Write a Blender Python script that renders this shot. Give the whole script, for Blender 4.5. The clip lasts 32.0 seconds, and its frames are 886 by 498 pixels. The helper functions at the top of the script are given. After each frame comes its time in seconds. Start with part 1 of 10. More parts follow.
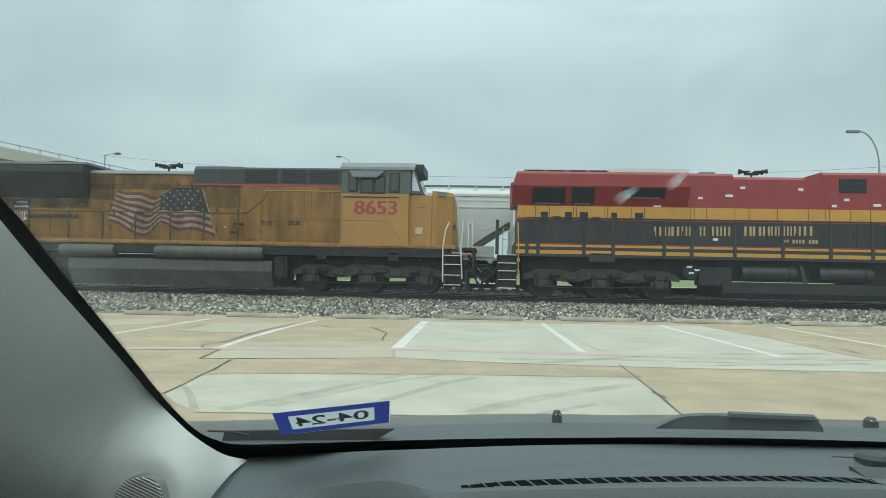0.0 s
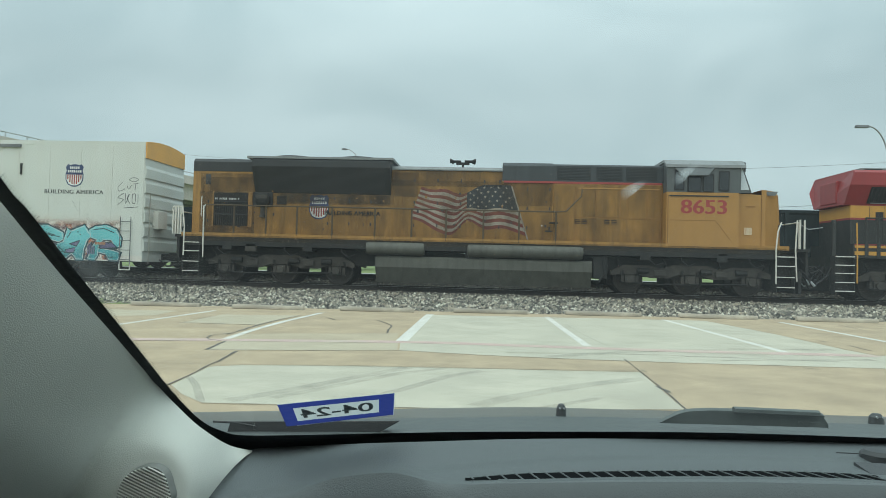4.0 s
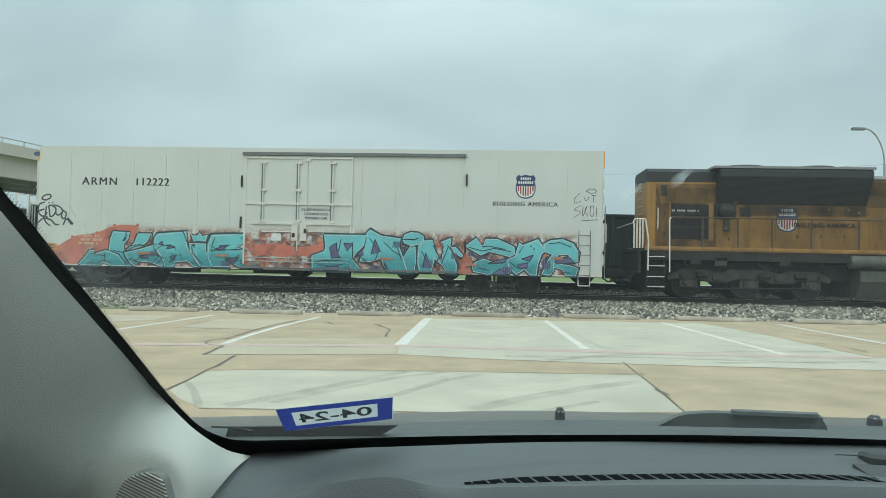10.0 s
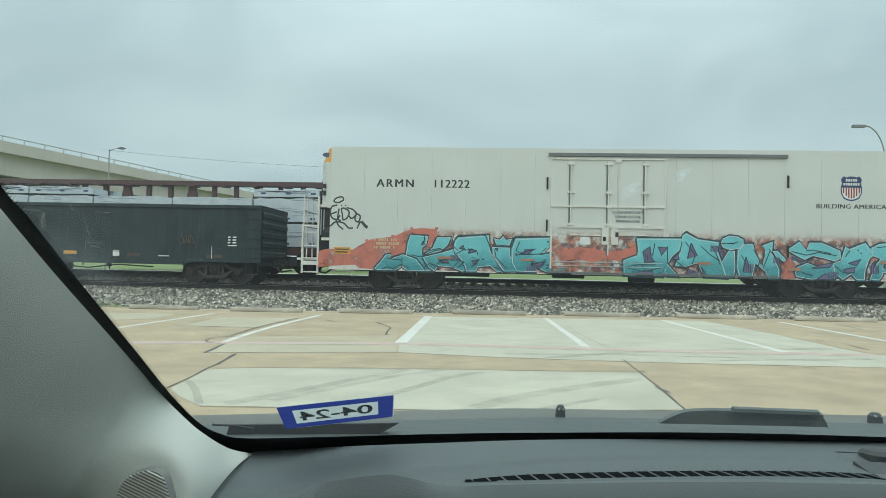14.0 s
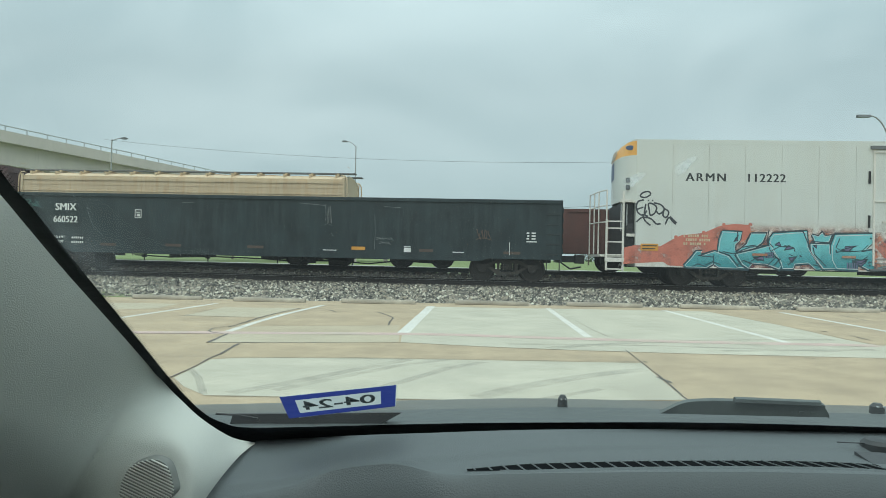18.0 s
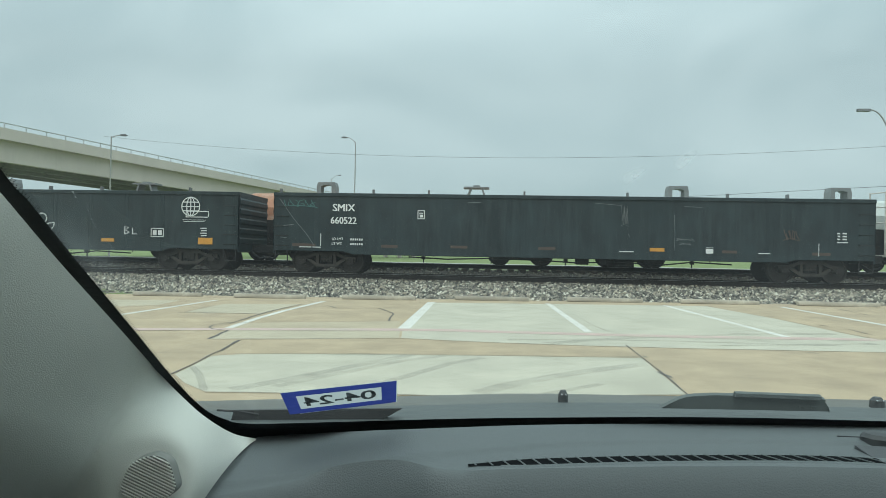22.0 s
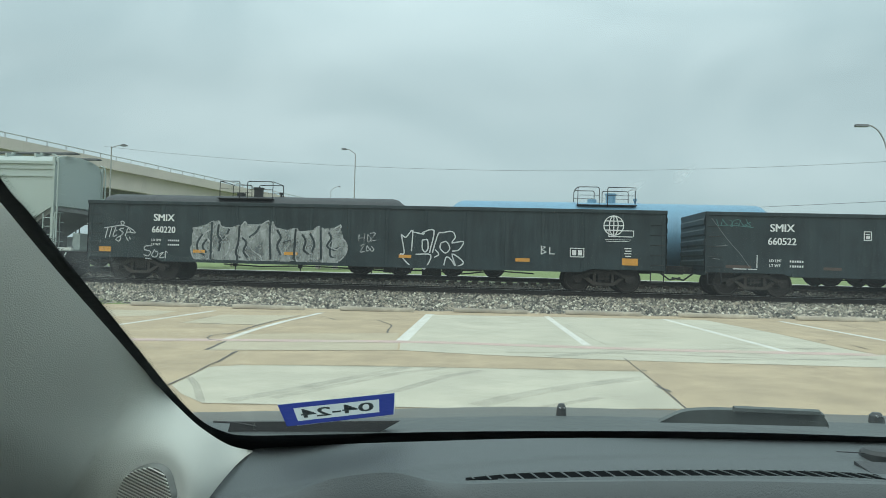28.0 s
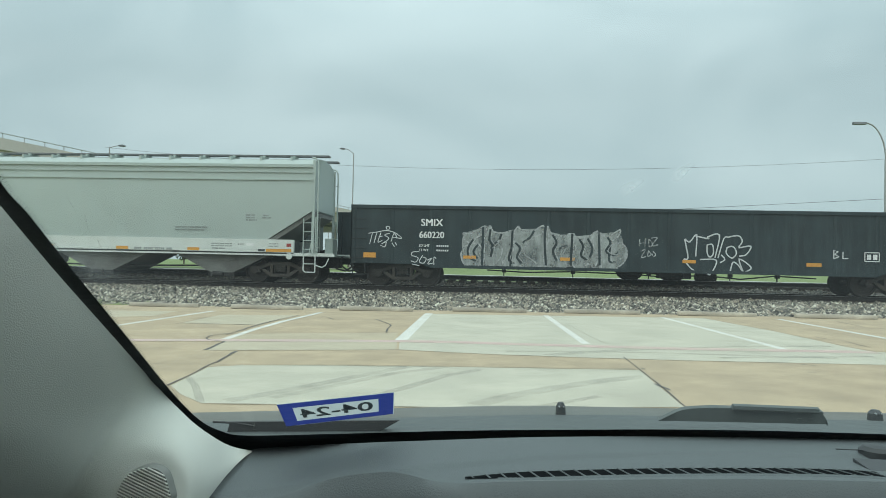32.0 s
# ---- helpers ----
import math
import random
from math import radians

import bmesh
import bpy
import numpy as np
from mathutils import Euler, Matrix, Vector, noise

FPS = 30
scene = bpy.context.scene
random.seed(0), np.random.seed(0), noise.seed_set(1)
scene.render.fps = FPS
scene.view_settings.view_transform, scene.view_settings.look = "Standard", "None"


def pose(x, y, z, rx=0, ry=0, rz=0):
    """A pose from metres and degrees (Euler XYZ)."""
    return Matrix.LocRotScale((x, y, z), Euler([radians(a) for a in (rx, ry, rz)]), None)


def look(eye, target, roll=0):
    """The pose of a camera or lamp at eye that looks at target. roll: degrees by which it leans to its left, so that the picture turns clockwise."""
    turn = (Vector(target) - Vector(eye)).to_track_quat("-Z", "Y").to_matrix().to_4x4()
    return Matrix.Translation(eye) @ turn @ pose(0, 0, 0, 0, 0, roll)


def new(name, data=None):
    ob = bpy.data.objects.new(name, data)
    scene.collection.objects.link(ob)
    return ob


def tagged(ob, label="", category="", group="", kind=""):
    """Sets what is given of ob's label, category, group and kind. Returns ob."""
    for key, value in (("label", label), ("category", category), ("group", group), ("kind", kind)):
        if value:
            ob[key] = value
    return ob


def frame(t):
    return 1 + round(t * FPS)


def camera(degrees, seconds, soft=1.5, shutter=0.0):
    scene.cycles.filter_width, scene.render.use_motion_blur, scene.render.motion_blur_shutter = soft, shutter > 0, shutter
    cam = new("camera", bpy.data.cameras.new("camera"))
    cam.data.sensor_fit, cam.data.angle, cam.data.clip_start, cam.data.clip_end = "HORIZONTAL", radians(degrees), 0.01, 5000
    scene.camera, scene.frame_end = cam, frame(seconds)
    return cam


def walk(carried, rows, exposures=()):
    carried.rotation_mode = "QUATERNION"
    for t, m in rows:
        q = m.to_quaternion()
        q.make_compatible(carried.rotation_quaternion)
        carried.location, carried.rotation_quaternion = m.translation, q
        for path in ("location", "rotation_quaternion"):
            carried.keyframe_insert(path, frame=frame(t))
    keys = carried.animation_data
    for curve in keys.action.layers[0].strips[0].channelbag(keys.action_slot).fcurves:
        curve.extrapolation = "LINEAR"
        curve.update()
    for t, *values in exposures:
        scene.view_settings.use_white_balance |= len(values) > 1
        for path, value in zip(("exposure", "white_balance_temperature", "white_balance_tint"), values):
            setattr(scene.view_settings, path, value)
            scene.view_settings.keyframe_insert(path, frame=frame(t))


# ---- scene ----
cam = camera(66.76, 32.0, soft=0.8)
EYE = Vector((0.0, 0.0, 1.2))


def view(yaw, pitch, roll):
    """Pose of the hand-held phone: degrees turned left, tilted up, and leaned."""
    y, p = radians(yaw), radians(pitch)
    way = Vector((-math.sin(y) * math.cos(p), math.cos(y) * math.cos(p), math.sin(p)))
    return look(EYE, EYE + way, roll)


walk(cam, [
    (0, view(3.92, 1.95, 1.19)), (0.5, view(3.94, 2.03, 1.35)), (1, view(3.99, 2.02, 1.44)), (1.5, view(4.07, 1.91, 1.5)),
    (2, view(4.17, 1.76, 1.54)), (2.5, view(4.28, 1.6, 1.58)), (3, view(4.36, 1.44, 1.63)), (3.5, view(4.39, 1.32, 1.63)),
    (4.5, view(4.3, 1.44, 1.43)), (5.5, view(4.21, 1.56, 1.23)), (6, view(4.18, 1.63, 1.2)), (7, view(4.16, 1.64, 1.19)),
    (8, view(4.21, 1.61, 1.26)), (9, view(4.23, 1.62, 1.32)), (10, view(4.2, 1.68, 1.31)), (11, view(4.14, 1.7, 1.22)),
    (12, view(4.15, 1.63, 1.2)), (13, view(4.19, 1.6, 1.24)), (14, view(4.23, 1.5, 1.24)), (14.5, view(4.26, 1.39, 1.27)),
    (15.5, view(4.31, 1.18, 1.26)), (16.5, view(4.36, 0.97, 1.24)), (17, view(4.41, 0.83, 1.27)), (17.5, view(4.42, 0.72, 1.27)),
    (18, view(4.43, 0.67, 1.29)), (19, view(4.42, 0.59, 1.31)), (20, view(4.4, 0.47, 1.22)), (21, view(4.39, 0.39, 1.13)),
    (22, view(4.43, 0.31, 1.08)), (23, view(4.44, 0.31, 1.06)), (24, view(4.35, 0.45, 1.08)), (25, view(4.3, 0.59, 1.1)),
    (25.5, view(4.3, 0.67, 1.13)), (26.5, view(4.32, 1, 1.29)), (27.5, view(4.33, 1.32, 1.45)), (28, view(4.36, 1.34, 1.46)),
    (29, view(4.32, 1.32, 1.37)), (30, view(4.27, 1.32, 1.33)), (31, view(4.25, 1.31, 1.29)), (32, view(4.25, 1.28, 1.23)),
],
     [(0, 0.0, 6500, 10), (32, 0.0, 6500, 10)])

# front train: metres travelled since the start; it slows a little
TRAVEL = [(0, 0.0), (4, 11.28), (8, 22.47), (12, 33.65), (16, 44.55), (20, 55.14), (24, 65.59), (28, 75.68), (32, 85.64)]
REAR_SPEED = -9.05
TRACK_Y, RAIL_Z = 25.4, 0.36        # siding with the slow train
TRACK2_Y, RAIL2_Z = 29.7, 0.71      # main line behind it


def travel(t):
    for (a, p), (b, q) in zip(TRAVEL, TRAVEL[1:]):
        if t <= b:
            return p + (q - p) * (t - a) / (b - a)
    return TRAVEL[-1][1]


# ---------------------------------------------------------------- light
def make_world():
    w = bpy.data.worlds.new("overcast_sky")
    scene.world = w
    w.use_nodes = True
    nt = w.node_tree
    nd, ln = nt.nodes, nt.links
    nd.clear()
    out, bg = nd.new("ShaderNodeOutputWorld"), nd.new("ShaderNodeBackground")
    sky = nd.new("ShaderNodeTexSky")
    sky.sky_type, sky.sun_disc = "NISHITA", False
    sky.sun_elevation, sky.sun_rotation = radians(55), radians(200)
    sky.dust_density = 4.0
    dim = nd.new("ShaderNodeMix")
    dim.data_type, dim.blend_type = "RGBA", "MULTIPLY"
    dim.inputs[0].default_value = 1.0
    dim.inputs[7].default_value = (0.1, 0.1, 0.1, 1)
    ln.new(sky.outputs[0], dim.inputs[6])
    tc = nd.new("ShaderNodeTexCoord")
    sep = nd.new("ShaderNodeSeparateXYZ")
    ln.new(tc.outputs["Generated"], sep.inputs[0])
    # cloud deck: soft billows stretched along the horizon
    mp = nd.new("ShaderNodeMapping")
    mp.inputs["Scale"].default_value = (1.0, 1.0, 2.2)
    ln.new(tc.outputs["Generated"], mp.inputs[0])
    n1 = nd.new("ShaderNodeTexNoise")
    n1.inputs["Scale"].default_value, n1.inputs["Detail"].default_value = 2.1, 5.0
    n1.inputs["Roughness"].default_value, n1.inputs["Distortion"].default_value = 0.52, 0.5
    ln.new(mp.outputs[0], n1.inputs[0])
    rc = nd.new("ShaderNodeValToRGB")
    rc.color_ramp.elements[0].position, rc.color_ramp.elements[0].color = 0.36, (0.45, 0.59, 0.625, 1)
    rc.color_ramp.elements[1].position, rc.color_ramp.elements[1].color = 0.66, (0.61, 0.755, 0.785, 1)
    ln.new(n1.outputs[0], rc.inputs[0])
    # an overcast sky brightens towards the zenith
    up = nd.new("ShaderNodeMapRange")
    up.inputs[1].default_value, up.inputs[2].default_value = 0.25, 1.0
    up.inputs[3].default_value, up.inputs[4].default_value = 1.0, 2.6
    ln.new(sep.outputs[2], up.inputs[0])
    gain = nd.new("ShaderNodeVectorMath")
    gain.operation = "SCALE"
    ln.new(rc.outputs[0], gain.inputs[0])
    ln.new(up.outputs[0], gain.inputs[3])
    mix = nd.new("ShaderNodeMix")
    mix.data_type = "RGBA"
    mix.inputs[0].default_value = 0.9
    ln.new(dim.outputs[2], mix.inputs[6])
    ln.new(gain.outputs[0], mix.inputs[7])
    ln.new(mix.outputs[2], bg.inputs[0])
    bg.inputs[1].default_value = 1.0
    ln.new(bg.outputs[0], out.inputs[0])


make_world()
sun_data = bpy.data.lights.new("sun", "SUN")
sun_data.energy, sun_data.angle, sun_data.color = 1.3, radians(100), (1.0, 0.95, 0.86)
sun = new("sun", sun_data)
sun.matrix_world = look((0, 0, 60), (14, 38, 0))


# ---------------------------------------------------------------- materials
def mat(name, col, rough=0.6, metal=0.0, var=0.18, scale=2.0, grain=60.0, bump=0.15, dirt=None, dirt_amt=0.5, streak=False, spec=0.5, rnd=0.0, coat=0.0):
    """Painted or raw surface: base colour with coarse stains, fine grain and relief. dirt: second colour laid on by noise."""
    m = bpy.data.materials.new(name)
    m.use_nodes = True
    nt = m.node_tree
    nd, ln = nt.nodes, nt.links
    b = nd["Principled BSDF"]
    b.inputs["Roughness"].default_value, b.inputs["Metallic"].default_value = rough, metal
    b.inputs["Specular IOR Level"].default_value = spec
    b.inputs["Coat Weight"].default_value = coat
    tc = nd.new("ShaderNodeTexCoord")
    n1, n2 = nd.new("ShaderNodeTexNoise"), nd.new("ShaderNodeTexNoise")
    n1.inputs["Scale"].default_value, n1.inputs["Detail"].default_value, n1.inputs["Roughness"].default_value = scale, 6, 0.62
    n2.inputs["Scale"].default_value, n2.inputs["Detail"].default_value = grain, 3
    ln.new(tc.outputs["Object"], n1.inputs[0])
    ln.new(tc.outputs["Object"], n2.inputs[0])
    # value change from both scales
    add = nd.new("ShaderNodeMath")
    add.operation = "MULTIPLY_ADD"
    ln.new(n2.outputs[0], add.inputs[0])
    add.inputs[1].default_value = 0.5
    ln.new(n1.outputs[0], add.inputs[2])
    rng = nd.new("ShaderNodeMapRange")
    rng.inputs[1].default_value, rng.inputs[2].default_value = 0.45, 1.05
    rng.inputs[3].default_value, rng.inputs[4].default_value = 1 - var, 1 + var
    ln.new(add.outputs[0], rng.inputs[0])
    last = rng.outputs[0]
    if rnd:
        oi = nd.new("ShaderNodeObjectInfo")
        r2 = nd.new("ShaderNodeMapRange")
        r2.inputs[3].default_value, r2.inputs[4].default_value = 1 - rnd, 1 + rnd
        ln.new(oi.outputs["Random"], r2.inputs[0])
        mu = nd.new("ShaderNodeMath")
        mu.operation = "MULTIPLY"
        ln.new(last, mu.inputs[0])
        ln.new(r2.outputs[0], mu.inputs[1])
        last = mu.outputs[0]
    sc = nd.new("ShaderNodeVectorMath")
    sc.operation = "SCALE"
    sc.inputs[0].default_value = col
    ln.new(last, sc.inputs[3])
    colour = sc.outputs[0]
    if dirt:
        n3 = nd.new("ShaderNodeTexNoise")
        n3.inputs["Detail"].default_value, n3.inputs["Roughness"].default_value = 8, 0.68
        mp = nd.new("ShaderNodeMapping")
        mp.inputs["Scale"].default_value = (3.2, 3.2, 0.35) if streak else (1.1, 1.1, 1.1)
        mp.inputs["Location"].default_value = (3.1, 1.7, 0.4)
        ln.new(tc.outputs["Object"], mp.inputs[0])
        ln.new(mp.outputs[0], n3.inputs[0])
        n3.inputs["Scale"].default_value = 1.3
        r3 = nd.new("ShaderNodeMapRange")
        r3.inputs[1].default_value, r3.inputs[2].default_value = 0.46, 0.76
        r3.inputs[3].default_value, r3.inputs[4].default_value = 0.0, dirt_amt
        ln.new(n3.outputs[0], r3.inputs[0])
        mx = nd.new("ShaderNodeMix")
        mx.data_type = "RGBA"
        ln.new(r3.outputs[0], mx.inputs[0])
        ln.new(colour, mx.inputs[6])
        mx.inputs[7].default_value = (*dirt, 1)
        colour = mx.outputs[2]
    ln.new(colour, b.inputs["Base Color"])
    rr = nd.new("ShaderNodeMapRange")
    rr.inputs[3].default_value, rr.inputs[4].default_value = max(0.02, rough - 0.1), min(1, rough + 0.1)
    ln.new(n1.outputs[0], rr.inputs[0])
    ln.new(rr.outputs[0], b.inputs["Roughness"])
    if bump:
        bp = nd.new("ShaderNodeBump")
        bp.inputs["Strength"].default_value, bp.inputs["Distance"].default_value = bump, 0.01
        ln.new(n2.outputs[0], bp.inputs["Height"])
        ln.new(bp.outputs[0], b.inputs["Normal"])
    return m


M = {}
M["asphalt_tie"] = mat("tie_wood", (0.075, 0.062, 0.052), 0.9, var=0.35, scale=4, bump=0.5)
M["rail_side"] = mat("rail_rust", (0.03, 0.026, 0.024), 0.8, 0.2, var=0.3, scale=6)
M["rail_head"] = mat("rail_head_steel", (0.42, 0.41, 0.4), 0.35, 0.9, var=0.15)
M["conc_tan"] = mat("tan_concrete", (0.40, 0.313, 0.207), 0.88, var=0.24, scale=1.3, grain=28, bump=0.3, dirt=(0.25, 0.195, 0.135), dirt_amt=0.6)
M["conc_white"] = mat("pale_concrete", (0.455, 0.427, 0.342), 0.88, var=0.18, scale=1.2, grain=30, bump=0.2, dirt=(0.32, 0.30, 0.235), dirt_amt=0.6)
M["conc_cream"] = mat("cream_concrete", (0.43, 0.375, 0.275), 0.88, var=0.13, scale=0.8, grain=50, bump=0.2, dirt=(0.33, 0.285, 0.21), dirt_amt=0.6)
M["conc_buff"] = mat("buff_concrete", (0.418, 0.348, 0.245), 0.88, var=0.13, scale=0.8, grain=50, bump=0.2, dirt=(0.30, 0.25, 0.18), dirt_amt=0.6)
M["conc_stop"] = mat("weathered_concrete", (0.34, 0.305, 0.245), 0.9, var=0.35, scale=3, bump=0.5, dirt=(0.14, 0.12, 0.095), dirt_amt=0.7, rnd=0.12)
M["conc_bridge"] = mat("bridge_concrete", (0.57, 0.505, 0.47), 0.9, var=0.1, scale=0.5, grain=8, bump=0.1, dirt=(0.40, 0.36, 0.335), dirt_amt=0.5, streak=True)
# darker copy of the bridge concrete: shade under the deck put into colour
M["conc_shaded"] = mat("shaded_beam_concrete", (0.22, 0.215, 0.2), 0.9, var=0.15, scale=0.6)
M["line_white"] = mat("worn_white_paint", (0.60, 0.59, 0.54), 0.8, var=0.15, scale=5, dirt=(0.45, 0.40, 0.31), dirt_amt=0.7)
M["line_red"] = mat("faded_red_paint", (0.49, 0.36, 0.32), 0.85, var=0.2, scale=4, dirt=(0.44, 0.39, 0.31), dirt_amt=1.0)
M["crack"] = mat("tar_joint", (0.11, 0.1, 0.09), 0.85, var=0.3, scale=6)
M["joint"] = mat("joint_dirt", (0.20, 0.165, 0.115), 0.9, var=0.4, scale=3)
M["stone"] = mat("ballast_stone", (0.13, 0.122, 0.11), 0.9, var=0.45, scale=9, grain=40, bump=0.3)
M["grass"] = mat("mown_grass", (0.145, 0.20, 0.06), 0.95, var=0.35, scale=0.7, grain=30, bump=0.6, dirt=(0.2, 0.2, 0.09), dirt_amt=0.5)
M["road"] = mat("pale_road", (0.42, 0.41, 0.38), 0.9, var=0.1)
M["leaf"] = mat("tree_leaf", (0.045, 0.07, 0.03), 0.7, var=0.35, scale=0.6, rnd=0.3)
M["bark"] = mat("tree_bark", (0.13, 0.1, 0.08), 0.9, var=0.3, scale=6)
M["galv"] = mat("galvanised_steel", (0.45, 0.47, 0.48), 0.45, 0.6, var=0.1)
M["wire"] = mat("cable_black", (0.05, 0.05, 0.055), 0.7, var=0.1)
M["dark_metal"] = mat("grimy_dark_steel", (0.016, 0.017, 0.0175), 0.75, 0.1, var=0.35, scale=3, dirt=(0.06, 0.052, 0.043), dirt_amt=0.5)
M["truck_steel"] = mat("dusty_cast_steel", (0.05, 0.046, 0.041), 0.8, 0.1, var=0.4, scale=4, bump=0.3, dirt=(0.12, 0.10, 0.08), dirt_amt=0.55)
M["fuel_tank"] = mat("dusty_tank_paint", (0.085, 0.086, 0.073), 0.6, var=0.25, scale=1.5, bump=0.1, dirt=(0.03, 0.028, 0.025), dirt_amt=0.6, streak=True)
M["wheel"] = mat("wheel_steel", (0.05, 0.044, 0.04), 0.7, 0.3, var=0.25, scale=5)
M["dull_scrape"] = mat("scraped_paint", (0.16, 0.175, 0.175), 0.7, var=0.4, scale=4)
M["black_car"] = mat("faded_black_paint", (0.0195, 0.032, 0.036), 0.5, var=0.45, scale=1.1, dirt=(0.055, 0.074, 0.078), dirt_amt=0.5, streak=True, spec=0.3)
M["black_tank"] = mat("black_tank_paint", (0.014, 0.016, 0.018), 0.5, var=0.25, scale=1.0, dirt=(0.06, 0.062, 0.065), dirt_amt=0.4, streak=True)
M["blue_tank"] = mat("blue_tank_paint", (0.15, 0.30, 0.42), 0.5, var=0.1, scale=0.9, dirt=(0.1, 0.17, 0.22), dirt_amt=0.4, streak=True)
M["white_car"] = mat("white_car_paint", (0.58, 0.605, 0.575), 0.5, var=0.05, scale=0.8, bump=0.05, dirt=(0.50, 0.48, 0.42), dirt_amt=0.35, streak=True)
M["seam_grey"] = mat("grimy_seam", (0.42, 0.42, 0.385), 0.7, var=0.3, scale=2)
M["white_trim"] = mat("white_trim_paint", (0.66, 0.64, 0.59), 0.5, var=0.08, dirt=(0.35, 0.3, 0.25), dirt_amt=0.5, streak=True)
M["orange_panel"] = mat("orange_panel_paint", (0.72, 0.36, 0.08), 0.5, var=0.1, dirt=(0.3, 0.18, 0.08), dirt_amt=0.3)
M["navy_panel"] = mat("navy_panel_paint", (0.05, 0.09, 0.18), 0.5, var=0.1)
M["up_yellow"] = mat("armour_yellow_paint", (0.325, 0.165, 0.034), 0.5, var=0.25, scale=1.1, bump=0.05, dirt=(0.12, 0.07, 0.027), dirt_amt=0.85, streak=True)
M["up_cab"] = mat("clean_yellow_paint", (0.38, 0.195, 0.05), 0.45, var=0.1, scale=1.1, bump=0.05, dirt=(0.27, 0.145, 0.045), dirt_amt=0.6, streak=True)
M["rail_brown"] = mat("grimy_rail_paint", (0.07, 0.048, 0.026), 0.6, var=0.3, scale=3)
M["up_grey"] = mat("harbour_grey_paint", (0.20, 0.215, 0.22), 0.55, var=0.12, scale=1.2, dirt=(0.08, 0.08, 0.08), dirt_amt=0.5)
M["cab_grey"] = mat("sooty_grey_paint", (0.085, 0.096, 0.10), 0.55, var=0.15, scale=1.2, dirt=(0.05, 0.05, 0.05), dirt_amt=0.4)
M["hood_grey"] = mat("sooted_grey_paint", (0.042, 0.05, 0.057), 0.6, var=0.35, scale=1.2, dirt=(0.02, 0.022, 0.024), dirt_amt=0.7, streak=True)
M["up_black"] = mat("sooty_roof_paint", (0.018, 0.021, 0.024), 0.6, var=0.3, scale=1.5, dirt=(0.055, 0.05, 0.045), dirt_amt=0.4)
M["grille"] = mat("black_grille", (0.012, 0.013, 0.015), 0.6, var=0.3, scale=8)
M["kcs_red"] = mat("loco_red_paint", (0.27, 0.030, 0.032), 0.42, var=0.12, scale=1.0, bump=0.05, dirt=(0.17, 0.03, 0.03), dirt_amt=0.5, streak=True)
M["kcs_yellow"] = mat("loco_yellow_paint", (0.54, 0.275, 0.045), 0.45, var=0.1, scale=1.0, dirt=(0.33, 0.18, 0.05), dirt_amt=0.5, streak=True)
M["kcs_black"] = mat("loco_black_paint", (0.02, 0.021, 0.021), 0.45, var=0.25, scale=1.0, dirt=(0.07, 0.062, 0.055), dirt_amt=0.4, streak=True)
M["gold"] = mat("gold_lettering", (0.46, 0.33, 0.16), 0.5, var=0.2, dirt=(0.2, 0.15, 0.08), dirt_amt=0.4)
M["red_num"] = mat("red_lettering", (0.31, 0.045, 0.04), 0.5, var=0.15)
M["letter_black"] = mat("black_lettering", (0.03, 0.034, 0.037), 0.55, var=0.15)
M["letter_white"] = mat("white_lettering", (0.70, 0.71, 0.70), 0.6, var=0.1, dirt=(0.35, 0.35, 0.35), dirt_amt=0.4)
M["letter_faded"] = mat("worn_lettering", (0.24, 0.115, 0.025), 0.6, var=0.2)
M["shield_blue"] = mat("shield_blue", (0.028, 0.048, 0.13), 0.5, var=0.12)
M["flag_red"] = mat("flag_red", (0.185, 0.04, 0.032), 0.55, var=0.22, scale=1.5, dirt=(0.22, 0.12, 0.04), dirt_amt=0.6)
M["flag_white"] = mat("flag_white", (0.36, 0.32, 0.27), 0.55, var=0.18, scale=1.5, dirt=(0.24, 0.16, 0.07), dirt_amt=0.7)
M["flag_blue"] = mat("flag_blue", (0.024, 0.034, 0.045), 0.55, var=0.2)
M["teal"] = mat("teal_spray_paint", (0.14, 0.48, 0.52), 0.5, var=0.16, scale=1.5, dirt=(0.2, 0.55, 0.54), dirt_amt=0.5)
M["teal_dull"] = mat("faded_green_spray", (0.06, 0.16, 0.15), 0.6, var=0.3, scale=4)
M["teal_dark"] = mat("dark_spray_outline", (0.02, 0.05, 0.065), 0.5, var=0.2)
M["violet"] = mat("violet_spray_paint", (0.13, 0.12, 0.22), 0.5, var=0.2)
M["spray_white"] = mat("silver_spray_paint", (0.52, 0.54, 0.54), 0.55, var=0.15, scale=4)
M["spray_black"] = mat("black_spray_paint", (0.045, 0.05, 0.06), 0.55, var=0.2)
M["reflect_or"] = mat("amber_reflector_tape", (0.62, 0.29, 0.045), 0.4, var=0.12, dirt=(0.2, 0.1, 0.03), dirt_amt=0.4)
M["hop_grey"] = mat("pale_grey_car_paint", (0.355, 0.415, 0.395), 0.5, var=0.06, scale=0.7, bump=0.05, dirt=(0.32, 0.345, 0.32), dirt_amt=0.4, streak=True)
M["hop_mark"] = mat("faded_grey_marking", (0.20, 0.215, 0.21), 0.6, var=0.2)
# grime plus the shade under the hopper, both put into this colour
M["chute_shade_grime"] = mat("grimy_shaded_chute_steel", (0.15, 0.155, 0.145), 0.75, var=0.35, scale=2.5, bump=0.2, dirt=(0.06, 0.055, 0.05), dirt_amt=0.7)
M["hop_white"] = mat("white_sill_paint", (0.57, 0.61, 0.585), 0.5, var=0.06, dirt=(0.4, 0.38, 0.33), dirt_amt=0.4)
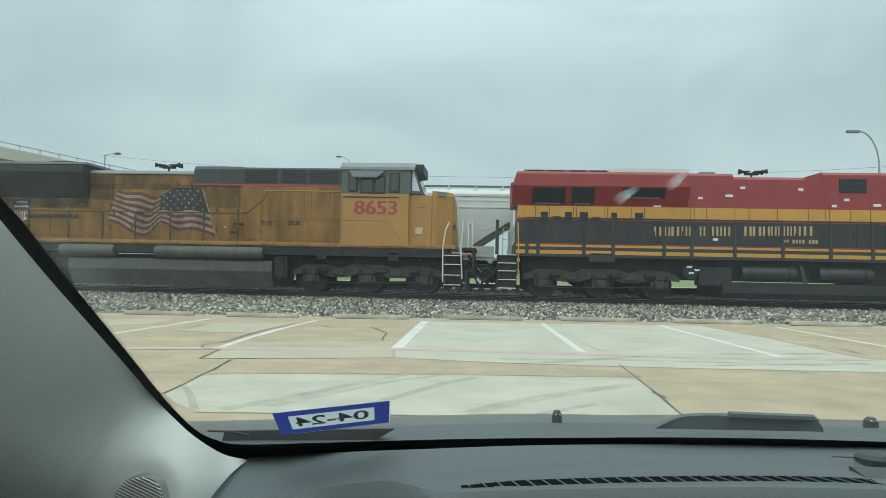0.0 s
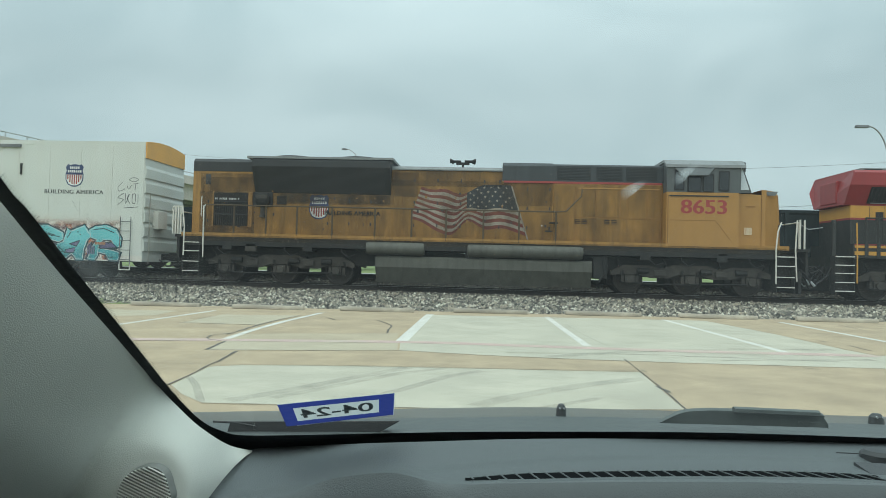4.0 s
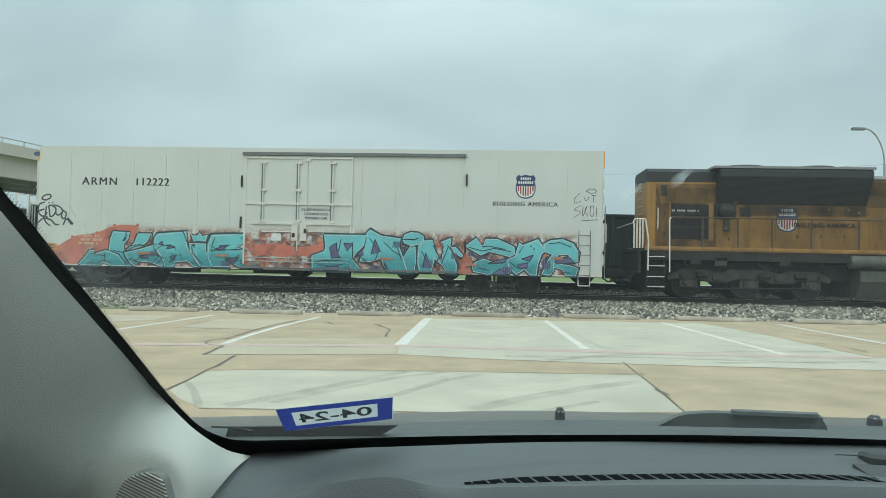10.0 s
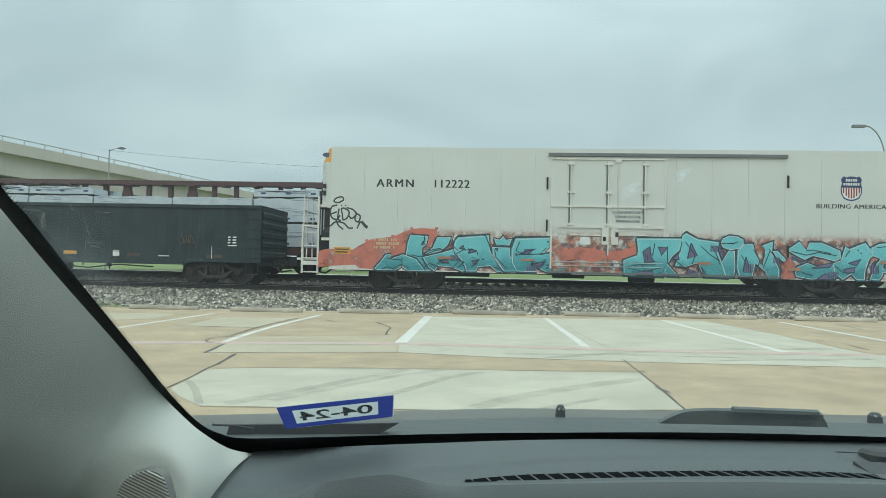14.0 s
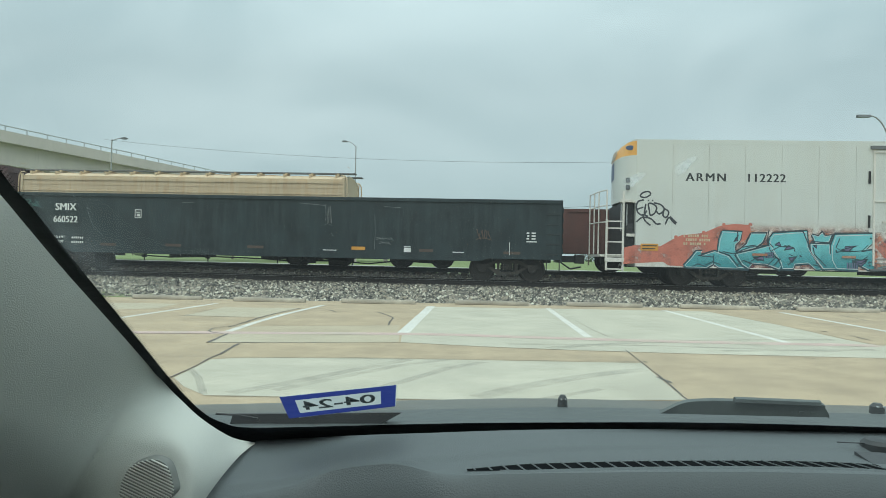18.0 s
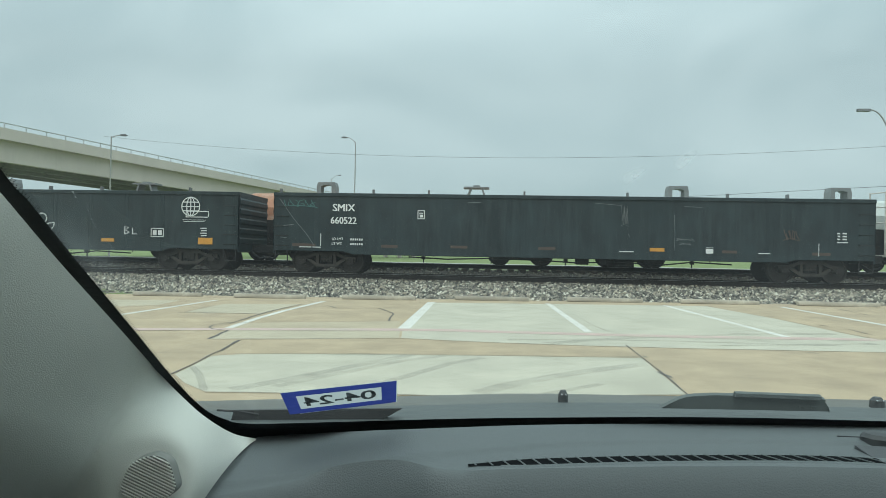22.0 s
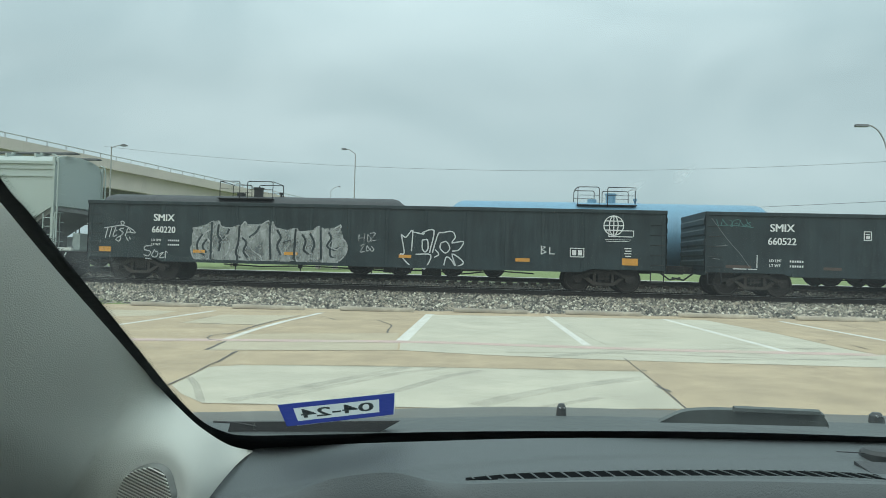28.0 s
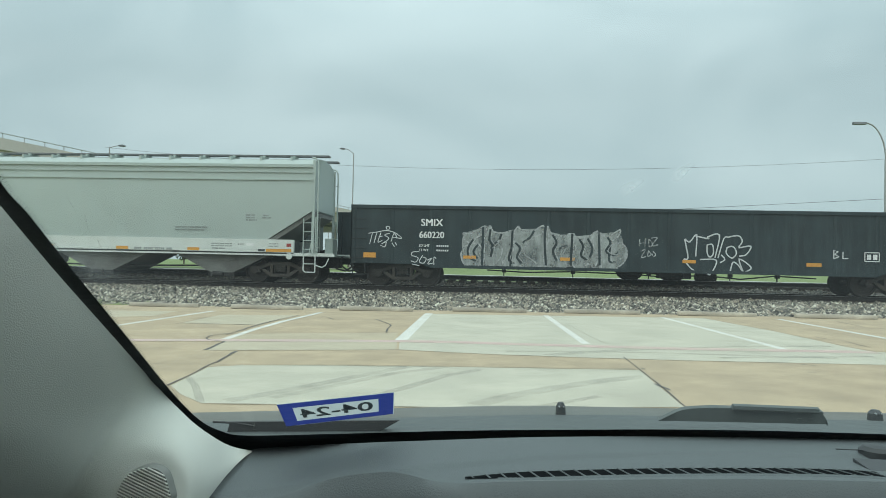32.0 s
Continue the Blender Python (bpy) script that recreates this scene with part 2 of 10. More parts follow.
M["tan_car"] = mat("tan_hopper_paint", (0.55, 0.44, 0.30), 0.6, var=0.12, scale=0.9, dirt=(0.42, 0.2, 0.08), dirt_amt=0.7, streak=True)
M["rust_red"] = mat("oxide_red_paint", (0.13, 0.055, 0.045), 0.65, var=0.25, scale=1.5, dirt=(0.06, 0.04, 0.035), dirt_amt=0.5)
M["dull_tape"] = mat("dirty_dull_tape", (0.075, 0.05, 0.04), 0.6, var=0.3, scale=6)
M["rust_or"] = mat("rusty_orange_paint", (0.36, 0.17, 0.10), 0.7, var=0.25, scale=2, dirt=(0.5, 0.42, 0.35), dirt_amt=0.6)
M["beam_brown"] = mat("faded_brown_paint", (0.085, 0.046, 0.046), 0.7, var=0.25, scale=1.5, dirt=(0.05, 0.04, 0.04), dirt_amt=0.6, streak=True)
M["wrap_fold_shade"] = mat("plastic_fold_shade", (0.26, 0.31, 0.36), 0.4, var=0.15, scale=3)
M["wrap"] = mat("white_plastic_wrap", (0.52, 0.57, 0.60), 0.35, var=0.16, scale=3, bump=0.3, dirt=(0.3, 0.38, 0.46), dirt_amt=0.7)
M["dash"] = mat("charcoal_dash_vinyl", (0.090, 0.105, 0.108), 0.5, var=0.05, scale=4, grain=900, bump=0.2)
M["dash_soft"] = mat("dark_dash_plastic", (0.06, 0.066, 0.07), 0.6, var=0.06, scale=4, grain=900, bump=0.2)
M["tweeter"] = mat("grey_speaker_plastic", (0.24, 0.245, 0.225), 0.7, var=0.06, scale=5)
M["pillar"] = mat("grey_woven_trim", (0.635, 0.645, 0.585), 0.9, var=0.05, scale=5, grain=1500, bump=0.2)
M["vent_dark"] = mat("dark_vent_slot", (0.005, 0.006, 0.007), 0.95, var=0.1, spec=0.05)
M["frit"] = mat("black_ceramic_edge", (0.016, 0.0205, 0.0235), 0.7, var=0.1, spec=0.25)
M["wiper"] = mat("dusty_wiper_plastic", (0.09, 0.106, 0.104), 0.6, var=0.15, scale=20)
M["pole_grey"] = mat("dull_galvanised_pole", (0.33, 0.335, 0.33), 0.6, 0.2, var=0.12)
M["lamp_grey"] = mat("weathered_lamp_steel", (0.14, 0.15, 0.155), 0.6, 0.2, var=0.2)
M["black_plastic"] = mat("black_plastic", (0.04, 0.045, 0.047), 0.55, var=0.15)
M["cowl"] = mat("cowl_plastic", (0.062, 0.074, 0.073), 0.5, var=0.12, scale=8)
M["car_paint"] = mat("dark_body_paint", (0.06, 0.069, 0.068), 0.45, 0.0, var=0.05, coat=0.15)
M["headliner"] = mat("grey_headliner", (0.34, 0.34, 0.33), 0.9, var=0.05)
def lit_through(name, col, through_col):
    """Thin printed film that also glows with the daylight behind it."""
    m = mat(name, col, 0.5, var=0.06, scale=30)
    nt = m.node_tree
    nd, ln = nt.nodes, nt.links
    tl, mix = nd.new("ShaderNodeBsdfTranslucent"), nd.new("ShaderNodeMixShader")
    tl.inputs[0].default_value = (*through_col, 1)
    mix.inputs[0].default_value = 0.6
    ln.new(nd["Principled BSDF"].outputs[0], mix.inputs[1])
    ln.new(tl.outputs[0], mix.inputs[2])
    ln.new(mix.outputs[0], nd["Material Output"].inputs[0])
    return m


M["sticker_blue"] = lit_through("blue_print", (0.03, 0.045, 0.19), (0.032, 0.05, 0.24))
M["sticker_white"] = lit_through("white_print", (0.5, 0.53, 0.53), (0.52, 0.57, 0.56))
M["sticker_ink"] = lit_through("dark_print", (0.10, 0.11, 0.12), (0.10, 0.11, 0.12))
M["rubber"] = mat("black_rubber", (0.015, 0.015, 0.016), 0.7, var=0.15)


def film(name, col, lo, hi, amt, scale, stretch=1.0, fade=None):
    """Thin, patchy coat of spray or grime that lets the surface below show through."""
    m = mat(name, col, 0.6, var=0.2, scale=2.0)
    nt = m.node_tree
    nd, ln = nt.nodes, nt.links
    tc, n = nd.new("ShaderNodeTexCoord"), nd.new("ShaderNodeTexNoise")
    n.inputs["Scale"].default_value, n.inputs["Detail"].default_value, n.inputs["Roughness"].default_value = scale, 6, 0.62
    mp = nd.new("ShaderNodeMapping")
    mp.inputs["Scale"].default_value = (1, 1, stretch)
    ln.new(tc.outputs["Object"], mp.inputs[0])
    ln.new(mp.outputs[0], n.inputs[0])
    r = nd.new("ShaderNodeMapRange")
    r.inputs[1].default_value, r.inputs[2].default_value = lo, hi
    r.inputs[3].default_value, r.inputs[4].default_value = 0.0, amt
    ln.new(n.outputs[0], r.inputs[0])
    cover = r.outputs[0]
    if fade:
        # the spray thins out from the first height to the second, unevenly
        sp, ad, fr, mu = nd.new("ShaderNodeSeparateXYZ"), nd.new("ShaderNodeMath"), nd.new("ShaderNodeMapRange"), nd.new("ShaderNodeMath")
        ln.new(tc.outputs["Object"], sp.inputs[0])
        ad.operation, mu.operation = "MULTIPLY_ADD", "MULTIPLY"
        ad.inputs[1].default_value = 0.9
        ln.new(n.outputs[0], ad.inputs[0])
        ln.new(sp.outputs[2], ad.inputs[2])
        fr.interpolation_type = "SMOOTHSTEP"
        fr.inputs[1].default_value, fr.inputs[2].default_value = fade[0] + 0.45, fade[1] + 0.45
        fr.inputs[3].default_value, fr.inputs[4].default_value = 1.0, 0.0
        ln.new(ad.outputs[0], fr.inputs[0])
        ln.new(fr.outputs[0], mu.inputs[0])
        ln.new(r.outputs[0], mu.inputs[1])
        cover = mu.outputs[0]
    tr, mix = nd.new("ShaderNodeBsdfTransparent"), nd.new("ShaderNodeMixShader")
    ln.new(cover, mix.inputs[0])
    ln.new(tr.outputs[0], mix.inputs[1])
    ln.new(nd["Principled BSDF"].outputs[0], mix.inputs[2])
    ln.new(mix.outputs[0], nd["Material Output"].inputs[0])
    return m


M["overspray"] = film("orange_overspray", (0.62, 0.23, 0.13), 0.40, 0.64, 0.85, 2.6, fade=(1.9, 2.32))
M["pink_spray"] = film("dark_overspray", (0.16, 0.08, 0.10), 0.44, 0.64, 0.8, 3.4, fade=(1.95, 2.2))
M["red_field"] = film("red_orange_fill", (0.56, 0.175, 0.125), 0.18, 0.5, 0.94, 2.2)
M["teal_low"] = film("deep_turquoise_fade", (0.05, 0.31, 0.35), 0.1, 0.5, 0.6, 1.5, fade=(0.75, 1.5))
M["silver_line"] = film("thin_silver_spray", (0.46, 0.48, 0.48), 0.28, 0.62, 0.8, 5.0)
M["grey_haze"] = film("patchy_grey_spray", (0.40, 0.43, 0.42), 0.22, 0.66, 0.8, 3.0, 0.5)
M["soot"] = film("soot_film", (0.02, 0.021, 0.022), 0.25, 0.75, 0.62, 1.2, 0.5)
M["grime"] = film("brown_grime", (0.07, 0.045, 0.022), 0.25, 0.85, 0.52, 1.6, 0.4)
M["rubber_film"] = film("tyre_rubber_film", (0.20, 0.20, 0.18), 0.25, 0.8, 0.26, 2.0)


def glass(name, tint, refl=1.0):
    m = bpy.data.materials.new(name)
    m.use_nodes = True
    nt = m.node_tree
    nd, ln = nt.nodes, nt.links
    nd.remove(nd["Principled BSDF"])
    tr, gl, mix = nd.new("ShaderNodeBsdfTransparent"), nd.new("ShaderNodeBsdfGlossy"), nd.new("ShaderNodeMixShader")
    tr.inputs[0].default_value = (*tint, 1)
    gl.inputs["Roughness"].default_value = 0.02
    mix.inputs[0].default_value = 0.035 * refl
    ln.new(tr.outputs[0], mix.inputs[1])
    ln.new(gl.outputs[0], mix.inputs[2])
    ln.new(mix.outputs[0], nd["Material Output"].inputs[0])
    return m


def smear(name, lo, hi, amt, scale):
    """Dried wiper smear on glass: scatters the daylight that falls on it from outside."""
    m = bpy.data.materials.new(name)
    m.use_nodes = True
    nd, ln = m.node_tree.nodes, m.node_tree.links
    nd.remove(nd["Principled BSDF"])
    tc, n, r = nd.new("ShaderNodeTexCoord"), nd.new("ShaderNodeTexNoise"), nd.new("ShaderNodeMapRange")
    n.inputs["Scale"].default_value, n.inputs["Detail"].default_value = scale, 5
    ln.new(tc.outputs["Object"], n.inputs[0])
    r.inputs[1].default_value, r.inputs[2].default_value = lo, hi
    r.inputs[3].default_value, r.inputs[4].default_value = 0.0, amt
    ln.new(n.outputs[0], r.inputs[0])
    # fades out towards its rim
    mp, gr, mu = nd.new("ShaderNodeMapping"), nd.new("ShaderNodeTexGradient"), nd.new("ShaderNodeMath")
    mp.inputs["Location"].default_value, mp.inputs["Scale"].default_value = (-1, -1, 0), (2, 2, 0)
    gr.gradient_type, mu.operation = "SPHERICAL", "MULTIPLY"
    ln.new(tc.outputs["Generated"], mp.inputs[0])
    ln.new(mp.outputs[0], gr.inputs[0])
    ln.new(gr.outputs["Fac"], mu.inputs[0])
    ln.new(r.outputs[0], mu.inputs[1])
    tr, tl, mix = nd.new("ShaderNodeBsdfTransparent"), nd.new("ShaderNodeBsdfTranslucent"), nd.new("ShaderNodeMixShader")
    tl.inputs[0].default_value = (0.5, 0.535, 0.53, 1)
    ln.new(mu.outputs[0], mix.inputs[0])
    ln.new(tr.outputs[0], mix.inputs[1])
    ln.new(tl.outputs[0], mix.inputs[2])
    ln.new(mix.outputs[0], nd["Material Output"].inputs[0])
    return m


M["smear"] = smear("glass_smear", 0.25, 0.75, 0.12, 30.0)
M["scuff"] = smear("glass_scuff", 0.1, 0.5, 0.5, 60.0)


def dusty_glass(name, tint, dust):
    """Windscreen glass with a thin, uneven film of dust."""
    m = glass(name, tint)
    nt = m.node_tree
    nd, ln = nt.nodes, nt.links
    inner = nd["Mix Shader"]
    df, mix, n = nd.new("ShaderNodeBsdfTranslucent"), nd.new("ShaderNodeMixShader"), nd.new("ShaderNodeTexNoise")
    df.inputs[0].default_value = (0.75, 0.8, 0.8, 1)
    tc = nd.new("ShaderNodeTexCoord")
    n.inputs["Scale"].default_value, n.inputs["Detail"].default_value = 7.0, 5
    ln.new(tc.outputs["Object"], n.inputs[0])
    r = nd.new("ShaderNodeMapRange")
    r.inputs[1].default_value, r.inputs[2].default_value = 0.35, 0.75
    r.inputs[3].default_value, r.inputs[4].default_value = dust * 0.6, dust * 1.6
    ln.new(n.outputs[0], r.inputs[0])
    ln.new(r.outputs[0], mix.inputs[0])
    ln.new(inner.outputs[0], mix.inputs[1])
    ln.new(df.outputs[0], mix.inputs[2])
    ln.new(mix.outputs[0], nd["Material Output"].inputs[0])
    return m


M["windscreen"] = dusty_glass("windscreen_glass", (0.95, 0.985, 0.965), 0.022)
M["side_glass"] = glass("side_window_glass", (0.85, 0.9, 0.89))
M["cab_glass"] = mat("dark_cab_glass", (0.012, 0.014, 0.016), 0.08, var=0.1, spec=0.8)


# ---------------------------------------------------------------- mesh helpers
def box(bm, x0, x1, y0, y1, z0, z1, bev=0.0):
    g = bmesh.ops.create_cube(bm, size=1.0, matrix=Matrix.Translation(((x0 + x1) / 2, (y0 + y1) / 2, (z0 + z1) / 2)) @ Matrix.Diagonal((abs(x1 - x0), abs(y1 - y0), abs(z1 - z0), 1)))
    if bev:
        es = list({e for v in g["verts"] for e in v.link_edges})
        bmesh.ops.bevel(bm, geom=es, offset=bev, segments=2, affect="EDGES", profile=0.6)
    return bm


def rod(bm, a, b, r, n=8, r2=None):
    a, b = Vector(a), Vector(b)
    d = b - a
    m = Matrix.Translation((a + b) / 2) @ d.to_track_quat("Z", "Y").to_matrix().to_4x4()
    bmesh.ops.create_cone(bm, cap_ends=True, segments=n, radius1=r, radius2=r if r2 is None else r2, depth=d.length, matrix=m)
    return bm


def pipe(bm, pts, r, n=6):
    for a, b in zip(pts, pts[1:]):
        rod(bm, a, b, r, n)
    return bm


def prism(bm, poly, y0, y1):
    """A polygon in x, z drawn out along y."""
    a = [bm.verts.new((x, y0, z)) for x, z in poly]
    b = [bm.verts.new((x, y1, z)) for x, z in poly]
    bm.faces.new(a)
    bm.faces.new(b[::-1])
    for i in range(len(poly)):
        j = (i + 1) % len(poly)
        bm.faces.new((a[j], a[i], b[i], b[j]))
    return bm


def prism_x(bm, poly, x0, x1):
    """A polygon in y, z drawn out along x."""
    a = [bm.verts.new((x0, y, z)) for y, z in poly]
    b = [bm.verts.new((x1, y, z)) for y, z in poly]
    bm.faces.new(a)
    bm.faces.new(b[::-1])
    for i in range(len(poly)):
        j = (i + 1) % len(poly)
        bm.faces.new((a[j], a[i], b[i], b[j]))
    return bm


def lathe_y(bm, prof, cx, cz, n=28):
    """Rings (radius, y) round an axle along y."""
    rings = []
    for r, y in prof:
        rings.append([bm.verts.new((cx + r * math.cos(2 * math.pi * i / n), y, cz + r * math.sin(2 * math.pi * i / n))) for i in range(n)])
    for p, q in zip(rings, rings[1:]):
        for i in range(n):
            j = (i + 1) % n
            bm.faces.new((p[i], p[j], q[j], q[i]))
    bm.faces.new(rings[0][::-1])
    bm.faces.new(rings[-1])
    return bm


def lathe_x(bm, prof, cy, cz, n=28):
    """Rings (radius, x) round an axis along x."""
    rings = []
    for r, x in prof:
        rings.append([bm.verts.new((x, cy + r * math.cos(2 * math.pi * i / n), cz + r * math.sin(2 * math.pi * i / n))) for i in range(n)])
    for p, q in zip(rings, rings[1:]):
        for i in range(n):
            j = (i + 1) % n
            bm.faces.new((p[i], p[j], q[j], q[i]))
    bm.faces.new(rings[0][::-1])
    bm.faces.new(rings[-1])
    return bm


def ribbon(bm, pts, w, y, thick=0.003):
    """A thick painted stroke along points in x, z on the plane y."""
    n = len(pts)
    lf, rt = [], []
    for i in range(n):
        a, b = Vector(pts[max(i - 1, 0)]), Vector(pts[min(i + 1, n - 1)])
        d = (b - a).normalized()
        nn = Vector((-d.y, d.x))
        p = Vector(pts[i])
        k = 1.0
        if 0 < i < n - 1:
            d1 = (p - a).normalized()
            k = min(1.6, 1 / max(0.5, abs(d1.dot(d))))
        lf.append(p + nn * w / 2 * k)
        rt.append(p - nn * w / 2 * k)
    for i in range(n - 1):
        q = [lf[i], lf[i + 1], rt[i + 1], rt[i]]
        prism(bm, [(v.x, v.y) for v in q], y, y + thick)
    return bm


def grid(bm, nu, nv, fn):
    vs = [[bm.verts.new(fn(i / nu, j / nv)) for j in range(nv + 1)] for i in range(nu + 1)]
    for i in range(nu):
        for j in range(nv):
            bm.faces.new((vs[i][j], vs[i + 1][j], vs[i + 1][j + 1], vs[i][j + 1]))
    return bm


def sheet(bm, poly, y):
    """One thin coat of paint: a single face that looks towards -y."""
    f = bm.faces.new([bm.verts.new((x, y, z)) for x, z in poly])
    f.normal_update()
    if f.normal.y > 0:
        f.normal_flip()


def oblong(x0, x1, z0, z1):
    return [(x0, z0), (x1, z0), (x1, z1), (x0, z1)]


def finish(bm, name, smooth=False):
    bmesh.ops.recalc_face_normals(bm, faces=bm.faces)
    me = bpy.data.meshes.new(name)
    bm.to_mesh(me)
    bm.free()
    if smooth:
        me.polygons.foreach_set("use_smooth", [True] * len(me.polygons))
        me.set_sharp_from_angle(angle=radians(35))
    return me


def part(name, bm, material, parent, label="", smooth=False, at=None):
    me = bm if isinstance(bm, bpy.types.Mesh) else finish(bm, name, smooth)
    if not me.materials:
        me.materials.append(M[material])
    ob = new(name, me)
    ob.parent = parent
    if at:
        ob.location = at
    if label:
        ob["label"] = label
    return ob


def thing(name, label, category, group="", kind="", at=(0, 0, 0), rz=0):
    ob = new(name)
    ob.empty_display_size = 0.3
    ob.matrix_world = pose(*at, 0, 0, rz)
    return tagged(ob, label, category, group, kind)


def solo(name, bm, material, label, category, group="", kind="", smooth=False):
    """A thing that is one mesh."""
    me = finish(bm, name, smooth)
    me.materials.append(M[material])
    return tagged(new(name, me), label, category, group, kind)


def B():
    return bmesh.new()


def words(name, text, height, material, parent, x, y, z, align="CENTER", squeeze=1.0, label="", mirror=False, spacing=1.0, bold=0.8):
    """Lettering in the built-in font on a side that faces -y; height of a capital in metres."""
    cu = bpy.data.curves.new(name, "FONT")
    cu.body, cu.size, cu.align_x, cu.align_y = text, height / 0.72, align, "CENTER"
    cu.extrude, cu.space_character, cu.resolution_u = 0.0015, spacing, 3
    tmp = bpy.data.objects.new(name, cu)
    thin = bpy.data.meshes.new_from_object(tmp)
    bpy.data.objects.remove(tmp)
    # a bolder stroke: the same strokes laid three times, a little apart
    bm = B()
    for k in (-1, 0, 1):
        n0 = len(bm.verts)
        bm.from_mesh(thin)
        bm.verts.ensure_lookup_table()
        for v in bm.verts[n0:]:
            v.co.x += k * 0.05 * bold * height
            v.co.z += k * 0.0003
    me = bpy.data.meshes.new(name)
    bm.to_mesh(me)
    bm.free()
    bpy.data.meshes.remove(thin)
    me.transform(Matrix.Translation((x, y, z)) @ Euler((radians(90), 0, 0)).to_matrix().to_4x4() @ Matrix.Diagonal((-squeeze if mirror else squeeze, 1, 1, 1)))
    me.materials.clear()
    me.materials.append(M[material])
    ob = new(name, me)
    ob.parent = parent
    if label:
        ob["label"] = label
    return ob


def bars(name, rows, material, parent, y, label=""):
    """Unreadable small print: plain bars (x0, x1, z0, z1)."""
    bm = B()
    for x0, x1, z0, z1 in rows:
        box(bm, x0, x1, y - 0.003, y, z0, z1)
    return part(name, bm, material, parent, label)


def small_print(name, rows, material, parent, y):
    """Lines of print too small to read: (x, z, letters, letter height), a bar to a letter."""
    bm = B()
    for x, z, n, h in rows:
        for k in range(n):
            if (k * 7 + n) % 6:
                box(bm, x + k * h * 0.85, x + k * h * 0.85 + h * 0.6, y - 0.003, y, z, z + h)
    return part(name, bm, material, parent)


# ---------------------------------------------------------------- ground, car park, tracks
def lot_z(x):
    return 0.018 + 0.0087 * x


def make_ground():
    # one sheet to the horizon: low under the car park, a bank under the tracks, a grass field behind
    prof = [(-3000, -0.45), (17.2, -0.45), (17.3, -0.06), (23.9, 0.06), (27.0, 0.06), (28.3, 0.26), (31.6, 0.28), (33.6, 0.05), (40, 0.12), (60, 0.15), (110, -0.1), (400, -0.6), (3500, -4)]
    xs = [-3000, -400, -120, -60, -30, -15, 0, 15, 30, 60, 120, 400, 3000]
    bm = B()
    rows = [[bm.verts.new((x, y, z)) for x in xs] for y, z in prof]
    for a, b in zip(rows, rows[1:]):
        for i in range(len(xs) - 1):
            bm.faces.new((a[i], a[i + 1], b[i + 1], b[i]))
    solo("ground", bm, "grass", "mown green grass field behind the railway", "ground", kind="structure")


def slab(bm, pts, lift, thick=0.12):
    """A flat piece on the car park's slope, its top lifted above it."""
    top = [bm.verts.new((x, y, lot_z(x) + lift)) for x, y in pts]
    bot = [bm.verts.new((x, y, lot_z(x) + lift - thick)) for x, y in pts]
    bm.faces.new(top)
    bm.faces.new(bot[::-1])
    n = len(pts)
    for i in range(n):
        bm.faces.new((top[i], bot[i], bot[(i + 1) % n], top[(i + 1) % n]))


def strip(bm, pts, w, lift, wob=0.0, rng=None):
    """A painted or tarred line on the car park along points x, y."""
    fine = []
    for a, b in zip(pts, pts[1:]):
        k = max(2, int((Vector(b) - Vector(a)).length / 0.18)) if wob else 1
        for i in range(k):
            fine.append(Vector(a).lerp(Vector(b), i / k))
    fine.append(Vector(pts[-1]))
    if wob:
        fine = [p + Vector((rng.uniform(-wob, wob), rng.uniform(-wob, wob))) for p in fine]
    L, R = [], []
    for i, p in enumerate(fine):
        d = (fine[min(i + 1, len(fine) - 1)] - fine[max(i - 1, 0)]).normalized()
        n = Vector((-d.y, d.x)) * w / 2 * (rng.uniform(0.55, 1.35) if wob else 1)
        for side, q in ((L, p + n), (R, p - n)):
            side.append(bm.verts.new((q.x, q.y, lot_z(q.x) + lift)))
    for i in range(len(fine) - 1):
        bm.faces.new((L[i], R[i], R[i + 1], L[i + 1]))


